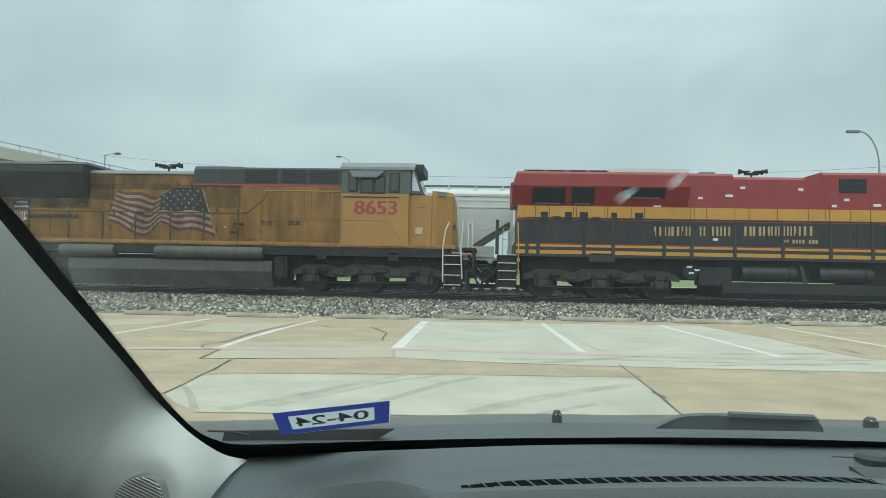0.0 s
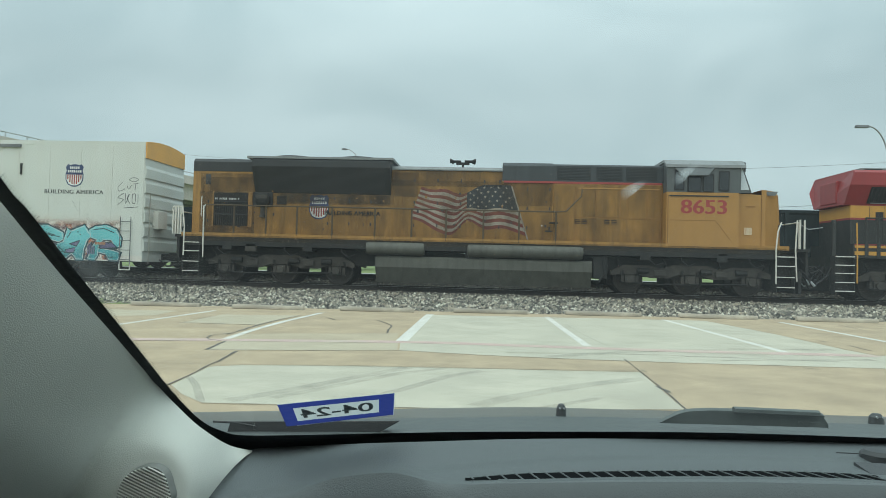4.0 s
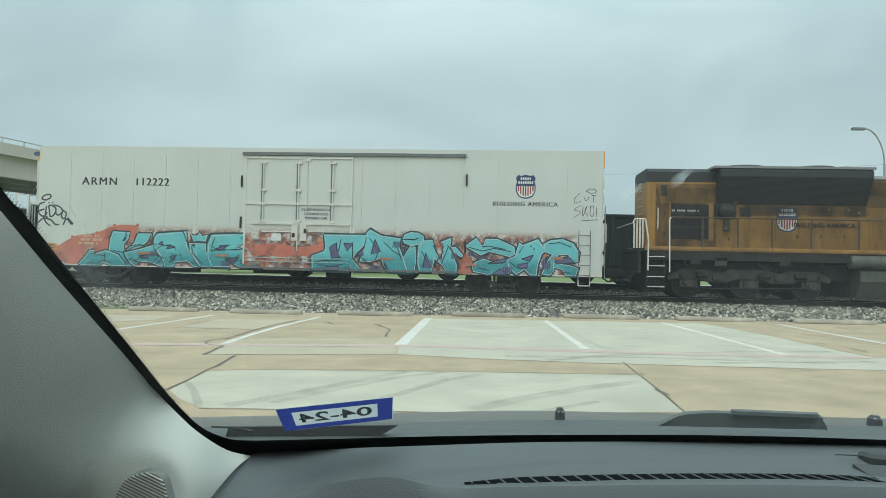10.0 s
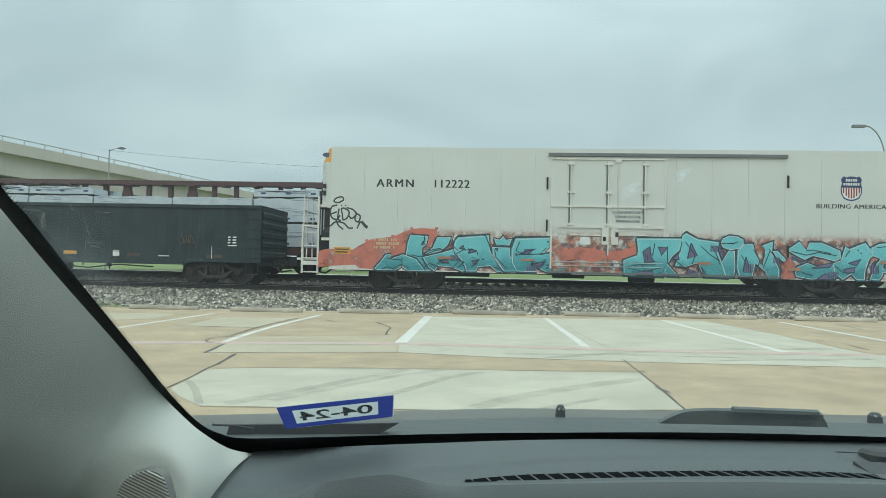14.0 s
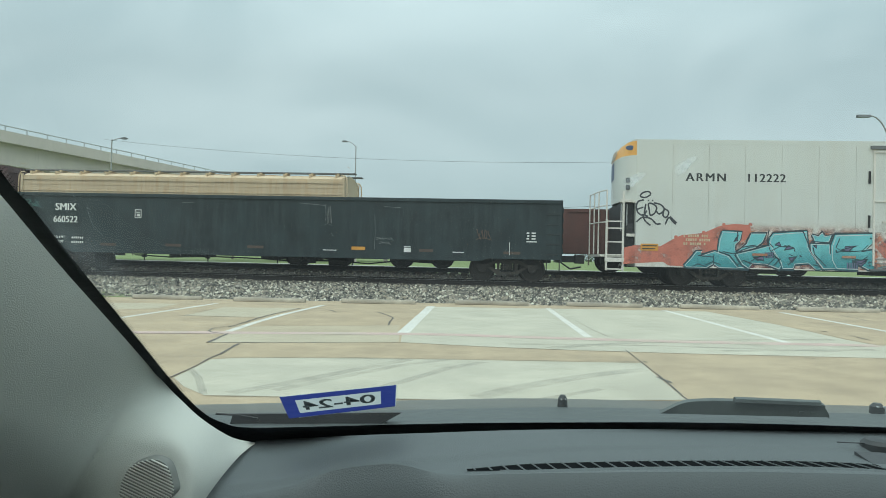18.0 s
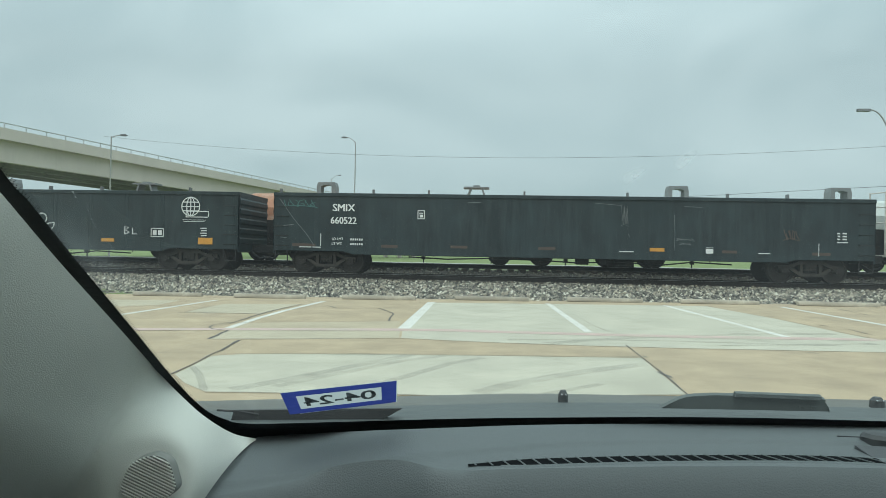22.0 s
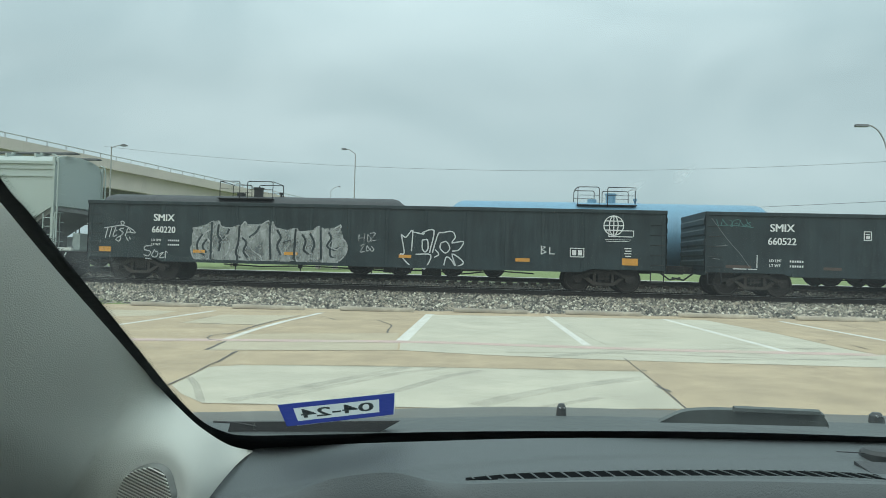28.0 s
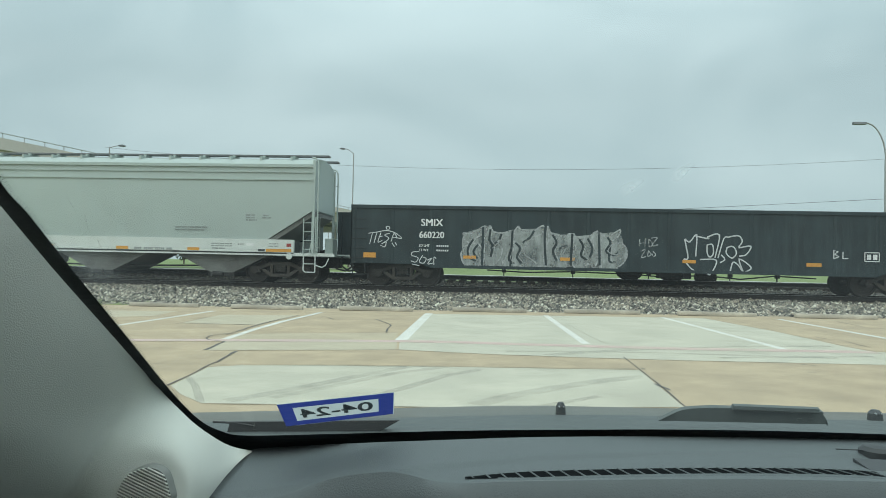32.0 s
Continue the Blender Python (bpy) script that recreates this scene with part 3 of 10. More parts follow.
def make_lot():
    rng = random.Random(3)
    base = thing("parking_lot", "tan concrete car park with paler repaired slabs", "car park", kind="structure")
    bm = B()
    slab(bm, [(-60, -14), (60, -14), (60, 16.4), (5.45, 16.2), (-1.6, 15.9), (-9, 15.4), (-60, 14.4)], 0.0, 0.3)
    part("slab", bm, "conc_tan", base, "tan exposed-aggregate concrete")
    bm = B()
    slab(bm, [(-60, 14.46), (-9, 15.46), (-1.6, 15.96), (5.45, 16.26), (60, 16.46), (60, 17.35), (-60, 17.35)], -0.004, 0.3)
    part("kerb_strip", bm, "conc_tan", base, "tan concrete strip along the ballast")
    whites = [
        ("conc_white", [(-1.5, 16.0), (1.3, 16.1), (4.0, 16.2), (4.95, 16.15), (5.32, 13.12), (5.38, 11.71), (5.4, 10.77), (5.5, 10.13), (9.5, 10.0), (9.5, 8.74), (4.91, 8.78), (2.38, 8.78), (0.97, 8.85), (-0.13, 8.98), (-1.27, 9.22), (-1.4, 10.3)]),
        ("conc_cream", [(-1.43, 10.24), (-1.3, 9.21), (-2.05, 9.04), (-2.79, 8.9), (-3.79, 8.71), (-3.95, 9.74)]),
        ("conc_buff", [(-1.45, 10.32), (-1.6, 11.5), (-2.6, 11.2), (-3.46, 11.0), (-4.2, 10.7), (-4.06, 9.86)]),
        ("conc_white", [(-3.15, 7.33), (-2.87, 7.5), (-1.99, 7.65), (-1.09, 7.74), (0.86, 7.83), (1.7, 7.88), (1.64, 5.86), (-0.07, 5.59), (-1.62, 5.51), (-2.4, 5.47), (-2.74, 5.81), (-3.02, 6.2), (-3.08, 6.75)]),
        ("conc_cream", [(-5.89, 12.4), (-6.0, 14.57), (-4.32, 14.8), (-4.42, 12.39)]),
        ("conc_cream", [(-9.5, 12.6), (-9.5, 15.2), (-7.4, 15.35), (-7.2, 13.9)]),
    ]
    tone = {"conc_white": "pale grey-white repaired concrete slab", "conc_cream": "cream repaired concrete slab", "conc_buff": "buff repaired concrete slab"}
    for mt, w in whites:
        bm = B()
        slab(bm, w, 0.0025, 0.1)
        part("repair_slab", bm, mt, base, tone[mt])
    bays = [[(-12.3, 15.2), (-12.25, 10.0)], [(-9.58, 15.4), (-9.55, 10.0)], [(-6.62, 15.65), (-6.82, 10.0)], [(-4.05, 15.8), (-4.16, 13.2), (-4.14, 11.55), (-4.04, 9.95)], [(-1.5, 16.1), (-1.39, 10.3)],
            [(1.28, 16.2), (1.37, 12.68), (1.44, 10.35)], [(4.0, 16.2), (4.29, 10.08)], [(6.69, 16.3), (6.86, 10.05)], [(9.46, 16.3), (9.55, 10.05)], [(12.2, 16.3), (12.3, 10.05)]]
    for bay in bays:
        bm = B()
        strip(bm, bay, 0.19 if bay[0][0] == -1.5 else 0.125, 0.0045)
        part("bay_line", bm, "line_white", base, "worn white painted bay line")
    bm = B()
    strip(bm, [(-14, 9.0), (-7.0, 9.4), (-5.2, 9.64), (-4.41, 9.8), (-1.4, 10.22), (-0.59, 10.24), (1.1, 10.1), (2.71, 10.02), (4.33, 10.06), (5.5, 10.1)], 0.30, 0.0052)
    part("red_line", bm, "line_red", base, "faded red painted lane line")
    bm = B()
    for pts, wide, wob in (
            ([(-4.3, 10.83), (-4.41, 10.62), (-4.44, 10.36), (-4.4, 10.12), (-4.23, 9.84), (-3.99, 9.73)], 0.022, 0.012),
            ([(-3.95, 9.74), (-3.85, 9.2), (-3.79, 8.71)], 0.045, 0.012), ([(-3.79, 8.71), (-2.79, 8.88), (-2.05, 9.02)], 0.022, 0.005), ([(-2.05, 9.02), (-1.27, 9.2)], 0.012, 0.004),
            ([(-4.24, 10.69), (-3.46, 11.03), (-2.6, 11.22), (-1.6, 11.52)], 0.014, 0.006),
            ([(-4.28, 10.65), (-4.32, 11.51), (-4.39, 12.39), (-4.37, 13.88), (-4.29, 14.86)], 0.03, 0.02),
            ([(-5.95, 12.3), (-5.84, 12.42), (-4.39, 12.37)], 0.02, 0.01), ([(-5.95, 12.3), (-5.9, 12.5), (-6.0, 14.0)], 0.016, 0.01),
            ([(-3.36, 8.67), (-3.29, 8.24), (-3.21, 7.76)], 0.04, 0.018), ([(-3.21, 7.76), (-3.21, 7.53), (-3.17, 7.2), (-3.1, 6.72), (-3.06, 6.27), (-3.02, 4.5)], 0.02, 0.01),
            ([(-2.43, 14.07), (-2.2, 13.56), (-1.92, 12.85), (-1.89, 12.28), (-1.8, 11.47)], 0.034, 0.02),
            ([(-4.29, 14.86), (-3.73, 14.67), (-3.28, 13.86), (-2.43, 14.07), (-1.59, 14.13)], 0.016, 0.01), ([(-3.5, 14.3), (-3.28, 13.86)], 0.03, 0.015),
            ([(1.73, 8.98), (1.71, 7.93), (1.69, 6.81), (1.65, 5.86), (1.62, 3.5)], 0.014, 0.003), ([(1.66, 6.95), (1.7, 6.8), (1.72, 6.62)], 0.035, 0.015), ([(1.75, 8.0), (1.78, 7.93)], 0.03, 0.008),
            ([(1.52, 14.06), (1.64, 11.64), (1.75, 10.43)], 0.008, 0.004),
            ([(3.83, 8.64), (3.96, 8.53)], 0.02, 0.01), ([(3.6, 7.96), (3.71, 7.98)], 0.014, 0.006), ([(2.45, 8.66), (2.52, 8.64)], 0.02, 0.006),
            ([(5.33, 13.69), (5.58, 13.51), (5.83, 13.13)], 0.022, 0.015), ([(5.83, 13.13), (6.7, 12.9)], 0.014, 0.01), ([(7.78, 15.85), (7.65, 14.45)], 0.02, 0.01), ([(5.8, 11.54), (5.75, 10.71)], 0.022, 0.015), ([(5.62, 12.1), (5.66, 11.9)], 0.03, 0.01),
            ([(-7.74, 13.31), (-7.14, 13.77), (-6.7, 13.9)], 0.02, 0.015), ([(-9.0, 7.2), (-3.2, 7.5), (1.68, 7.95)], 0.008, 0.003)):
        strip(bm, pts, wide, 0.0062, wob, rng)
    jt = B()
    for pts in ([(-1.27, 9.2), (-0.13, 8.96), (0.97, 8.83), (2.38, 8.76), (4.91, 8.76), (9.5, 8.72)], [(-3.15, 7.35), (-2.87, 7.52), (-1.99, 7.67), (-1.09, 7.76), (0.86, 7.85), (1.7, 7.9)],
                [(-2.4, 5.45), (-1.62, 5.49), (-0.07, 5.57), (1.64, 5.84)], [(4.98, 16.15), (5.34, 13.12), (5.4, 11.71), (5.43, 10.77), (5.52, 10.15), (9.5, 10.02)], [(-9.5, 15.42), (-1.6, 15.92), (5.45, 16.2), (12, 16.3)]):
        strip(jt, pts, 0.016, 0.0057, 0.006, rng)
    part("slab_joint", jt, "joint", base, "brown dirt in the slab joints")
    part("crack_filler", bm, "crack", base, "black tar in cracks and joints")
    bm = B()
    for c, w in (([(-2.22, 5.58), (-1.89, 6.07), (-1.52, 6.73), (-0.96, 7.7)], 0.17), ([(-1.89, 5.75), (-1.46, 6.48), (-1.02, 7.24), (-0.51, 7.76)], 0.13),
                 ([(-1.07, 5.87), (-0.79, 6.44), (-0.46, 7.18), (-0.11, 7.63)], 0.12), ([(-0.12, 5.7), (0.17, 6.11), (0.62, 6.59), (1.12, 7.05), (1.66, 7.42)], 0.2),
                 ([(0.45, 5.73), (0.99, 6.23)], 0.1), ([(-3.07, 6.66), (-2.79, 6.22), (-2.42, 5.5)], 0.07),
                 ([(0.73, 8.99), (1.85, 9.7), (3.66, 10.45), (5.19, 10.74)], 0.2), ([(3.0, 9.1), (5.2, 9.6)], 0.14), ([(0.2, 9.3), (2.2, 9.5), (4.6, 9.3)], 0.12)):
        strip(bm, c, w, 0.0038)
    part("tyre_marks", bm, "rubber_film", base, "grey curved tyre marks")
    # wheel stops
    bm = B()
    prism_x(bm, [(-0.075, 0), (0.075, 0), (0.07, 0.06), (0.04, 0.105), (-0.04, 0.105), (-0.07, 0.06)], -0.93, 0.93)
    bmesh.ops.bevel(bm, geom=[e for e in bm.edges], offset=0.012, segments=1, affect="EDGES")
    me = finish(bm, "wheel_stop")
    me.materials.append(M["conc_stop"])
    for i, (x, y, rz) in enumerate([(-13.9, 16.75, 1), (-11.2, 16.8, -1), (-8.45, 16.86, -1.2), (-5.65, 16.6, -2.0), (-2.89, 16.72, 0.6), (-0.06, 17.02, -1), (2.75, 17.1, -1), (5.52, 17.02, -2.2), (8.24, 16.85, -1.6), (11.0, 16.8, 1)]):
        ob = tagged(new("wheel_stop", me), "weathered tan concrete wheel stop at a parking bay's head", "wheel stop", "wheel stops along the tracks")
        ob.matrix_world = pose(x, y, lot_z(x) - 0.003, 0, 0, rz)
        for sx in (-0.62, 0.62):
            b2 = B()
            rod(b2, (sx, 0, 0.08), (sx, 0, 0.111), 0.014, 6)
            part("anchor_pin", b2, "dark_metal", ob)


def ballast_z(x, y):
    if y < 23.7:
        return -0.01 + (y - 17.35) / 6.35 * 0.14 + 0.0087 * x * (1 - (y - 17.35) / 6.35)
    if y < 24.5:
        return 0.13 + (y - 23.7) / 0.8 * 0.05
    if y < 26.6:
        return 0.235
    if y < 28.0:
        return 0.20 + (y - 26.6) / 1.4 * 0.12
    if y < 28.5:
        return 0.32 + (y - 28.0) / 0.5 * 0.14
    if y < 31.4:
        return 0.46
    return 0.46 - (y - 31.4) * 0.2


def make_ballast():
    xs = np.linspace(-60, 60, 121)
    ys = [17.3, 18.5, 20, 21.5, 23, 23.7, 24.45, 24.75, 26, 26.55, 26.7, 27.5, 28.0, 28.5, 29.5, 31.4, 33.4]
    bm = B()
    g = [[bm.verts.new((x, y, ballast_z(max(-25, min(25, x)), y) - 0.02)) for y in ys] for x in xs]
    for i in range(len(xs) - 1):
        for j in range(len(ys) - 1):
            bm.faces.new((g[i][j], g[i + 1][j], g[i + 1][j + 1], g[i][j + 1]))
    bed = solo("ballast_bed", bm, "stone", "grey crushed-stone railway ballast", "ballast", kind="structure")
    # loose stones: angular eight-faced lumps, joined
    rs = np.random.RandomState(5)
    n = 30000
    y = 17.28 + (24.3 - 17.28) * rs.rand(n) ** 1.15
    x = rs.uniform(-1, 1, n) * (y * 0.66) - 0.075 * y
    extra = 16000
    y2 = 24.72 + (28.85 - 24.72) * rs.rand(extra) ** 0.6
    x = np.concatenate([x, rs.uniform(-20, 18, extra)])
    y = np.concatenate([y, y2])
    n = len(x)
    z = np.array([ballast_z(a, b) for a, b in zip(x, y)])
    size = rs.uniform(0.032, 0.088, n) * np.where(y > 26, 0.5, 1.0)
    base = np.array([(1, 0, 0), (-1, 0, 0), (0, 1, 0), (0, -1, 0), (0, 0, 1), (0, 0, -1)], float)
    ang = rs.uniform(0, 2 * np.pi, n)
    v = base[None] * (size[:, None, None] * rs.uniform(0.55, 1.25, (n, 6, 1)))
    v += rs.uniform(-0.35, 0.35, (n, 6, 3)) * size[:, None, None]
    c, s = np.cos(ang)[:, None], np.sin(ang)[:, None]
    vx, vy = v[:, :, 0] * c - v[:, :, 1] * s, v[:, :, 0] * s + v[:, :, 1] * c
    verts = np.stack([vx + x[:, None], vy + y[:, None], v[:, :, 2] * 0.8 + z[:, None] + 0.004], 2).reshape(-1, 3)
    f = np.array([(0, 2, 4), (2, 1, 4), (1, 3, 4), (3, 0, 4), (2, 0, 5), (1, 2, 5), (3, 1, 5), (0, 3, 5)])
    faces = (f[None] + (np.arange(n) * 6)[:, None, None]).reshape(-1, 3)
    me = bpy.data.meshes.new("ballast_stones")
    me.vertices.add(len(verts))
    me.vertices.foreach_set("co", verts.ravel())
    me.loops.add(faces.size)
    me.loops.foreach_set("vertex_index", faces.ravel().astype(np.int32))
    me.polygons.add(len(faces))
    me.polygons.foreach_set("loop_start", np.arange(0, faces.size, 3, dtype=np.int32))
    me.update(calc_edges=True)
    me.validate()
    m = bpy.data.materials.new("loose_ballast")
    m.use_nodes = True
    nd, ln = m.node_tree.nodes, m.node_tree.links
    ge, rc = nd.new("ShaderNodeNewGeometry"), nd.new("ShaderNodeValToRGB")
    cr = rc.color_ramp
    cr.elements[0].position, cr.elements[0].color = 0.0, (0.022, 0.022, 0.02, 1)
    cr.elements[1].position, cr.elements[1].color = 1.0, (0.60, 0.575, 0.48, 1)
    for p, col in ((0.35, (0.105, 0.10, 0.085, 1)), (0.62, (0.225, 0.212, 0.175, 1)), (0.8, (0.29, 0.245, 0.18, 1))):
        cr.elements.new(p).color = col
    ln.new(ge.outputs["Random Per Island"], rc.inputs[0])
    ln.new(rc.outputs[0], nd["Principled BSDF"].inputs["Base Color"])
    nd["Principled BSDF"].inputs["Roughness"].default_value = 0.9
    me.materials.append(m)
    tagged(new("ballast_stones", me), "loose grey and tan angular ballast stones beside the rails", "ballast", kind="stuff")


def make_track(y0, zr, x0, x1, label):
    tr = thing("railway_track", label, "railway track", kind="structure")
    for sy in (-0.755, 0.755):
        bm = B()
        prism_x(bm, [(y0 + sy - 0.07, zr - 0.17), (y0 + sy + 0.07, zr - 0.17), (y0 + sy + 0.07, zr - 0.155), (y0 + sy + 0.012, zr - 0.135), (y0 + sy + 0.012, zr - 0.04), (y0 + sy + 0.034, zr - 0.03), (y0 + sy + 0.034, zr - 0.004),
                     (y0 + sy - 0.034, zr - 0.004), (y0 + sy - 0.034, zr - 0.03), (y0 + sy - 0.012, zr - 0.04), (y0 + sy - 0.012, zr - 0.135), (y0 + sy - 0.07, zr - 0.155)], -160, 160)
        rail = part("rail", bm, "rail_side", tr, "rust-brown steel rail")
        bm = B()
        box(bm, -160, 160, y0 + sy - 0.03, y0 + sy + 0.03, zr - 0.004, zr)
        part("rail_head", bm, "rail_head", rail, "bright worn rail head")
    bm = B()
    box(bm, -0.115, 0.115, -1.3, 1.3, -0.17, 0, 0.012)
    me = finish(bm, "tie")
    me.materials.append(M["asphalt_tie"])
    x = x0
    rng = random.Random(int(y0))
    while x < x1:
        ob = part("tie", me, "asphalt_tie", tr)
        ob.location = (x, y0 + rng.uniform(-0.03, 0.03), zr - 0.17)
        x += 0.495


def make_far():
    # service road with pale kerbs behind the railway
    bm = B()
    for a, b, z0, z1 in ((62, 68, 0.05, 0.16), (46, 46.35, 0.1, 0.3)):
        box(bm, -260, 260, a, b, z0 - 0.2, z1)
    solo("road", bm, "road", "pale concrete road and kerb behind the grass", "road", kind="structure")
    # road bridge over the railway
    br = thing("road_bridge", "pale concrete road bridge with steel pipe rail crossing the railway", "bridge")
    a, b = Vector((-43.8, 27.0)), Vector((-11.0, 190.0))
    d = (b - a).normalized()
    n = Vector((d.y, -d.x))
    ZT = 9.83

    def beam(bm, s0, s1, o0, o1, z0, z1):
        p = [a + d * s0 + n * o0, a + d * s1 + n * o0, a + d * s1 + n * o1, a + d * s0 + n * o1]
        lo = [bm.verts.new((q.x, q.y, z0)) for q in p]
        hi = [bm.verts.new((q.x, q.y, z1)) for q in p]
        bm.faces.new(lo[::-1])
        bm.faces.new(hi)
        for i in range(4):
            bm.faces.new((lo[i], lo[(i + 1) % 4], hi[(i + 1) % 4], hi[i]))
        return bm
    L = (b - a).length
    part("deck", beam(B(), -60, L, -12.0, -0.25, ZT - 0.28, ZT), "conc_bridge", br)
    part("parapet", beam(B(), -60, L, -0.25, 0.1, ZT - 0.3, ZT + 0.62), "conc_bridge", br, "pale concrete parapet")
    part("parapet", beam(B(), -60, L, -12.2, -11.9, ZT - 0.3, ZT + 0.62), "conc_bridge", br)
    # inner girders get the copy painted dark for shade
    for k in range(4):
        part("girder", beam(B(), -60, L, -1.15 - 3.3 * k, -0.6 - 3.3 * k, ZT - 2.0, ZT - 0.28), "conc_bridge" if k == 0 else "conc_shaded", br)
    for zz, r in ((ZT + 1.02, 0.05),):
        bm = B()
        p, q = a - d * 60, a + d * L
        rod(bm, (p.x, p.y, zz), (q.x, q.y, zz), r, 8)
        part("top_rail", bm, "galv", br, "galvanised steel pipe rail")
    s = -10
    while s < L:
        p = a + d * s
        bm = B()
        rod(bm, (p.x, p.y, ZT + 0.6), (p.x, p.y, ZT + 1.02), 0.045, 6)
        part("rail_post", bm, "galv", br)
        s += 2.0
    for s in (100, 136):
        part("pier_cap", beam(B(), s - 0.7, s + 0.7, -11.5, -0.8, ZT - 3.05, ZT - 2.0), "conc_bridge", br)
        for o in (-2.6, -6.2, -9.8):
            bm = B()
            p = a + d * s + n * o
            rod(bm, (p.x, p.y, -0.6), (p.x, p.y, ZT - 3.05), 0.5, 14)
            part("pier", bm, "conc_bridge", br)
    # vehicles' light poles, wires
    def lamp(x, y, z0, h, arm, rise, label, scale=1.0):
        lp = thing("street_lamp", label, "street lamp", "street lamps", at=(x, y, z0))
        bm = B()
        rod(bm, (0, 0, 0), (0, 0, h), 0.085 * scale, 10, 0.05 * scale)
        part("pole", bm, "pole_grey", lp)
        bm = B()
        pts = [(arm * t / 6, 0, h - 0.1 * scale + rise * math.sin(t / 6 * math.pi / 2)) for t in range(7)]
        pipe(bm, pts, 0.035 * scale, 8)
        part("arm", bm, "pole_grey", lp)
        bm = B()
        e = pts[-1]
        sg = 1 if arm > 0 else -1
        prism(bm, [(sg * px * scale, pz * scale) for px, pz in ((0, 0.03), (0.1, 0.1), (0.42, 0.13), (0.58, 0.07), (0.6, 0.0), (0.28, -0.05), (0.08, -0.03))], -0.13 * scale, 0.13 * scale)
        bmesh.ops.translate(bm, verts=bm.verts, vec=(e[0] - 0.05 * sg, 0, e[2] - 0.04 * scale))
        part("lamp_head", bm, "lamp_grey", lp, "grey cobra lamp head")
    lamp(-32.85, 55.0, 0.0, 10.6, 0.85, 0.2, "galvanised street lamp beside the bridge")
    lamp(-15.95, 75.0, 0.0, 13.55, -1.0, 0.6, "tall galvanised street lamp behind the railway", 1.1)
    lamp(-37.3, 150.0, 0.0, 17.5, 1.6, 0.9, "distant galvanised street lamp", 1.2)
    lamp(12.5, 160.0, 0.0, 8.2, -1.2, 0.4, "distant low street lamp", 1.2)
    # nearer lamp with a curved mast arm
    lp = thing("street_lamp", "galvanised street lamp with a curved mast arm", "street lamp", "street lamps", at=(22.25, 40, 0.1))
    bm = B()
    rod(bm, (0, 0, 0), (0, 0, 7.6), 0.09, 12, 0.055)
    part("pole", bm, "pole_grey", lp, smooth=True)
    bm = B()
    arc = [(-1.15 + 1.15 * math.cos(t * math.pi / 2 / 9), 0, 7.6 + 2.1 * math.sin(t * math.pi / 2 / 9)) for t in range(10)]
    pipe(bm, arc, 0.042, 8)
    part("arm", bm, "pole_grey", lp)
    bm = B()
    prism_x(bm, [(-0.13, 0.0), (0.13, 0.0), (0.09, 0.14), (-0.09, 0.14)], -1.8, -1.1)
    bmesh.ops.translate(bm, verts=bm.verts, vec=(0, 0, 9.6))
    part("lamp_head", bm, "lamp_grey", lp, "grey cobra lamp head")

    def wire(p, q, sag, r):
        bm = B()
        P, Q = Vector(p), Vector(q)
        pts = []
        for i in range(25):
            t = i / 24
            v = P.lerp(Q, t)
            v.z -= sag * 4 * t * (1 - t)
            pts.append(v)
        pipe(bm, pts, r, 4)
        solo("overhead_wire", bm, "wire", "thin black overhead wire sagging across the sky", "wire", "overhead wires")
    wire((-33.2, 54.5, 10.5), (40, 45, 9.9), 1.9, 0.009)
    wire((67, 25, 7.4), (-95, 170, 7.4), 0.25, 0.016)
    for x, y, h in ((40, 45, 10.0), (67, 25, 7.6), (-95, 170, 8.0)):
        up = thing("utility_pole", "weathered wooden utility pole", "utility pole", "utility poles", at=(x, y, -0.3))
        bm = B()
        rod(bm, (0, 0, 0), (0, 0, h + 0.5), 0.16, 10, 0.11)
        part("pole", bm, "bark", up)
        bm = B()
        box(bm, -1.1, 1.1, -0.06, 0.06, h - 0.1, h + 0.05)
        part("crossarm", bm, "bark", up)
    # low hedge of trees far off
    rng = random.Random(11)
    for i, (x, y, h, w) in enumerate([(-95, 150, 5, 9), (-78, 165, 6, 10), (-60, 150, 7.5, 9), (-48, 120, 6, 8), (-38, 175, 5, 11), (8, 210, 5, 12), (26, 190, 5.5, 11), (42, 215, 6, 14), (62, 200, 5, 11), (-20, 220, 4.5, 13), (90, 230, 6, 15)]):
        tr = thing("tree", "distant dark green broadleaf tree", "tree", "far trees", at=(x, y, -0.4))
        bm = B()
        rod(bm, (0, 0, 0), (0.1, 0, h * 0.5), 0.22, 7, 0.14)
        for k in range(4):
            t = k * 1.6
            rod(bm, (0.05, 0, h * 0.35), (math.cos(t) * w * 0.28, math.sin(t) * w * 0.28, h * 0.72), 0.11, 5, 0.04)
        part("trunk", bm, "bark", tr)
        bm = B()
        for k in range(420):
            t, u, v = rng.uniform(0, 6.28), rng.random() ** 0.5, rng.uniform(-1, 1)
            rr = w * 0.5 * u * math.sqrt(max(0.05, 1 - v * v)) * (0.8 + 0.3 * math.sin(3 * t + i))
            c = Vector((math.cos(t) * rr, math.sin(t) * rr, h * 0.62 + v * h * 0.38))
            s = rng.uniform(0.25, 0.6)
            q = [Vector((rng.uniform(-s, s), rng.uniform(-s, s), rng.uniform(-s, s))) + c for _ in range(3)]
            bm.faces.new([bm.verts.new(p) for p in q])
        part("crown", bm, "leaf", tr)


make_ground()
make_lot()
make_track(TRACK_Y, RAIL_Z, -28, 24, "siding track with dark wooden ties and rusty rails")
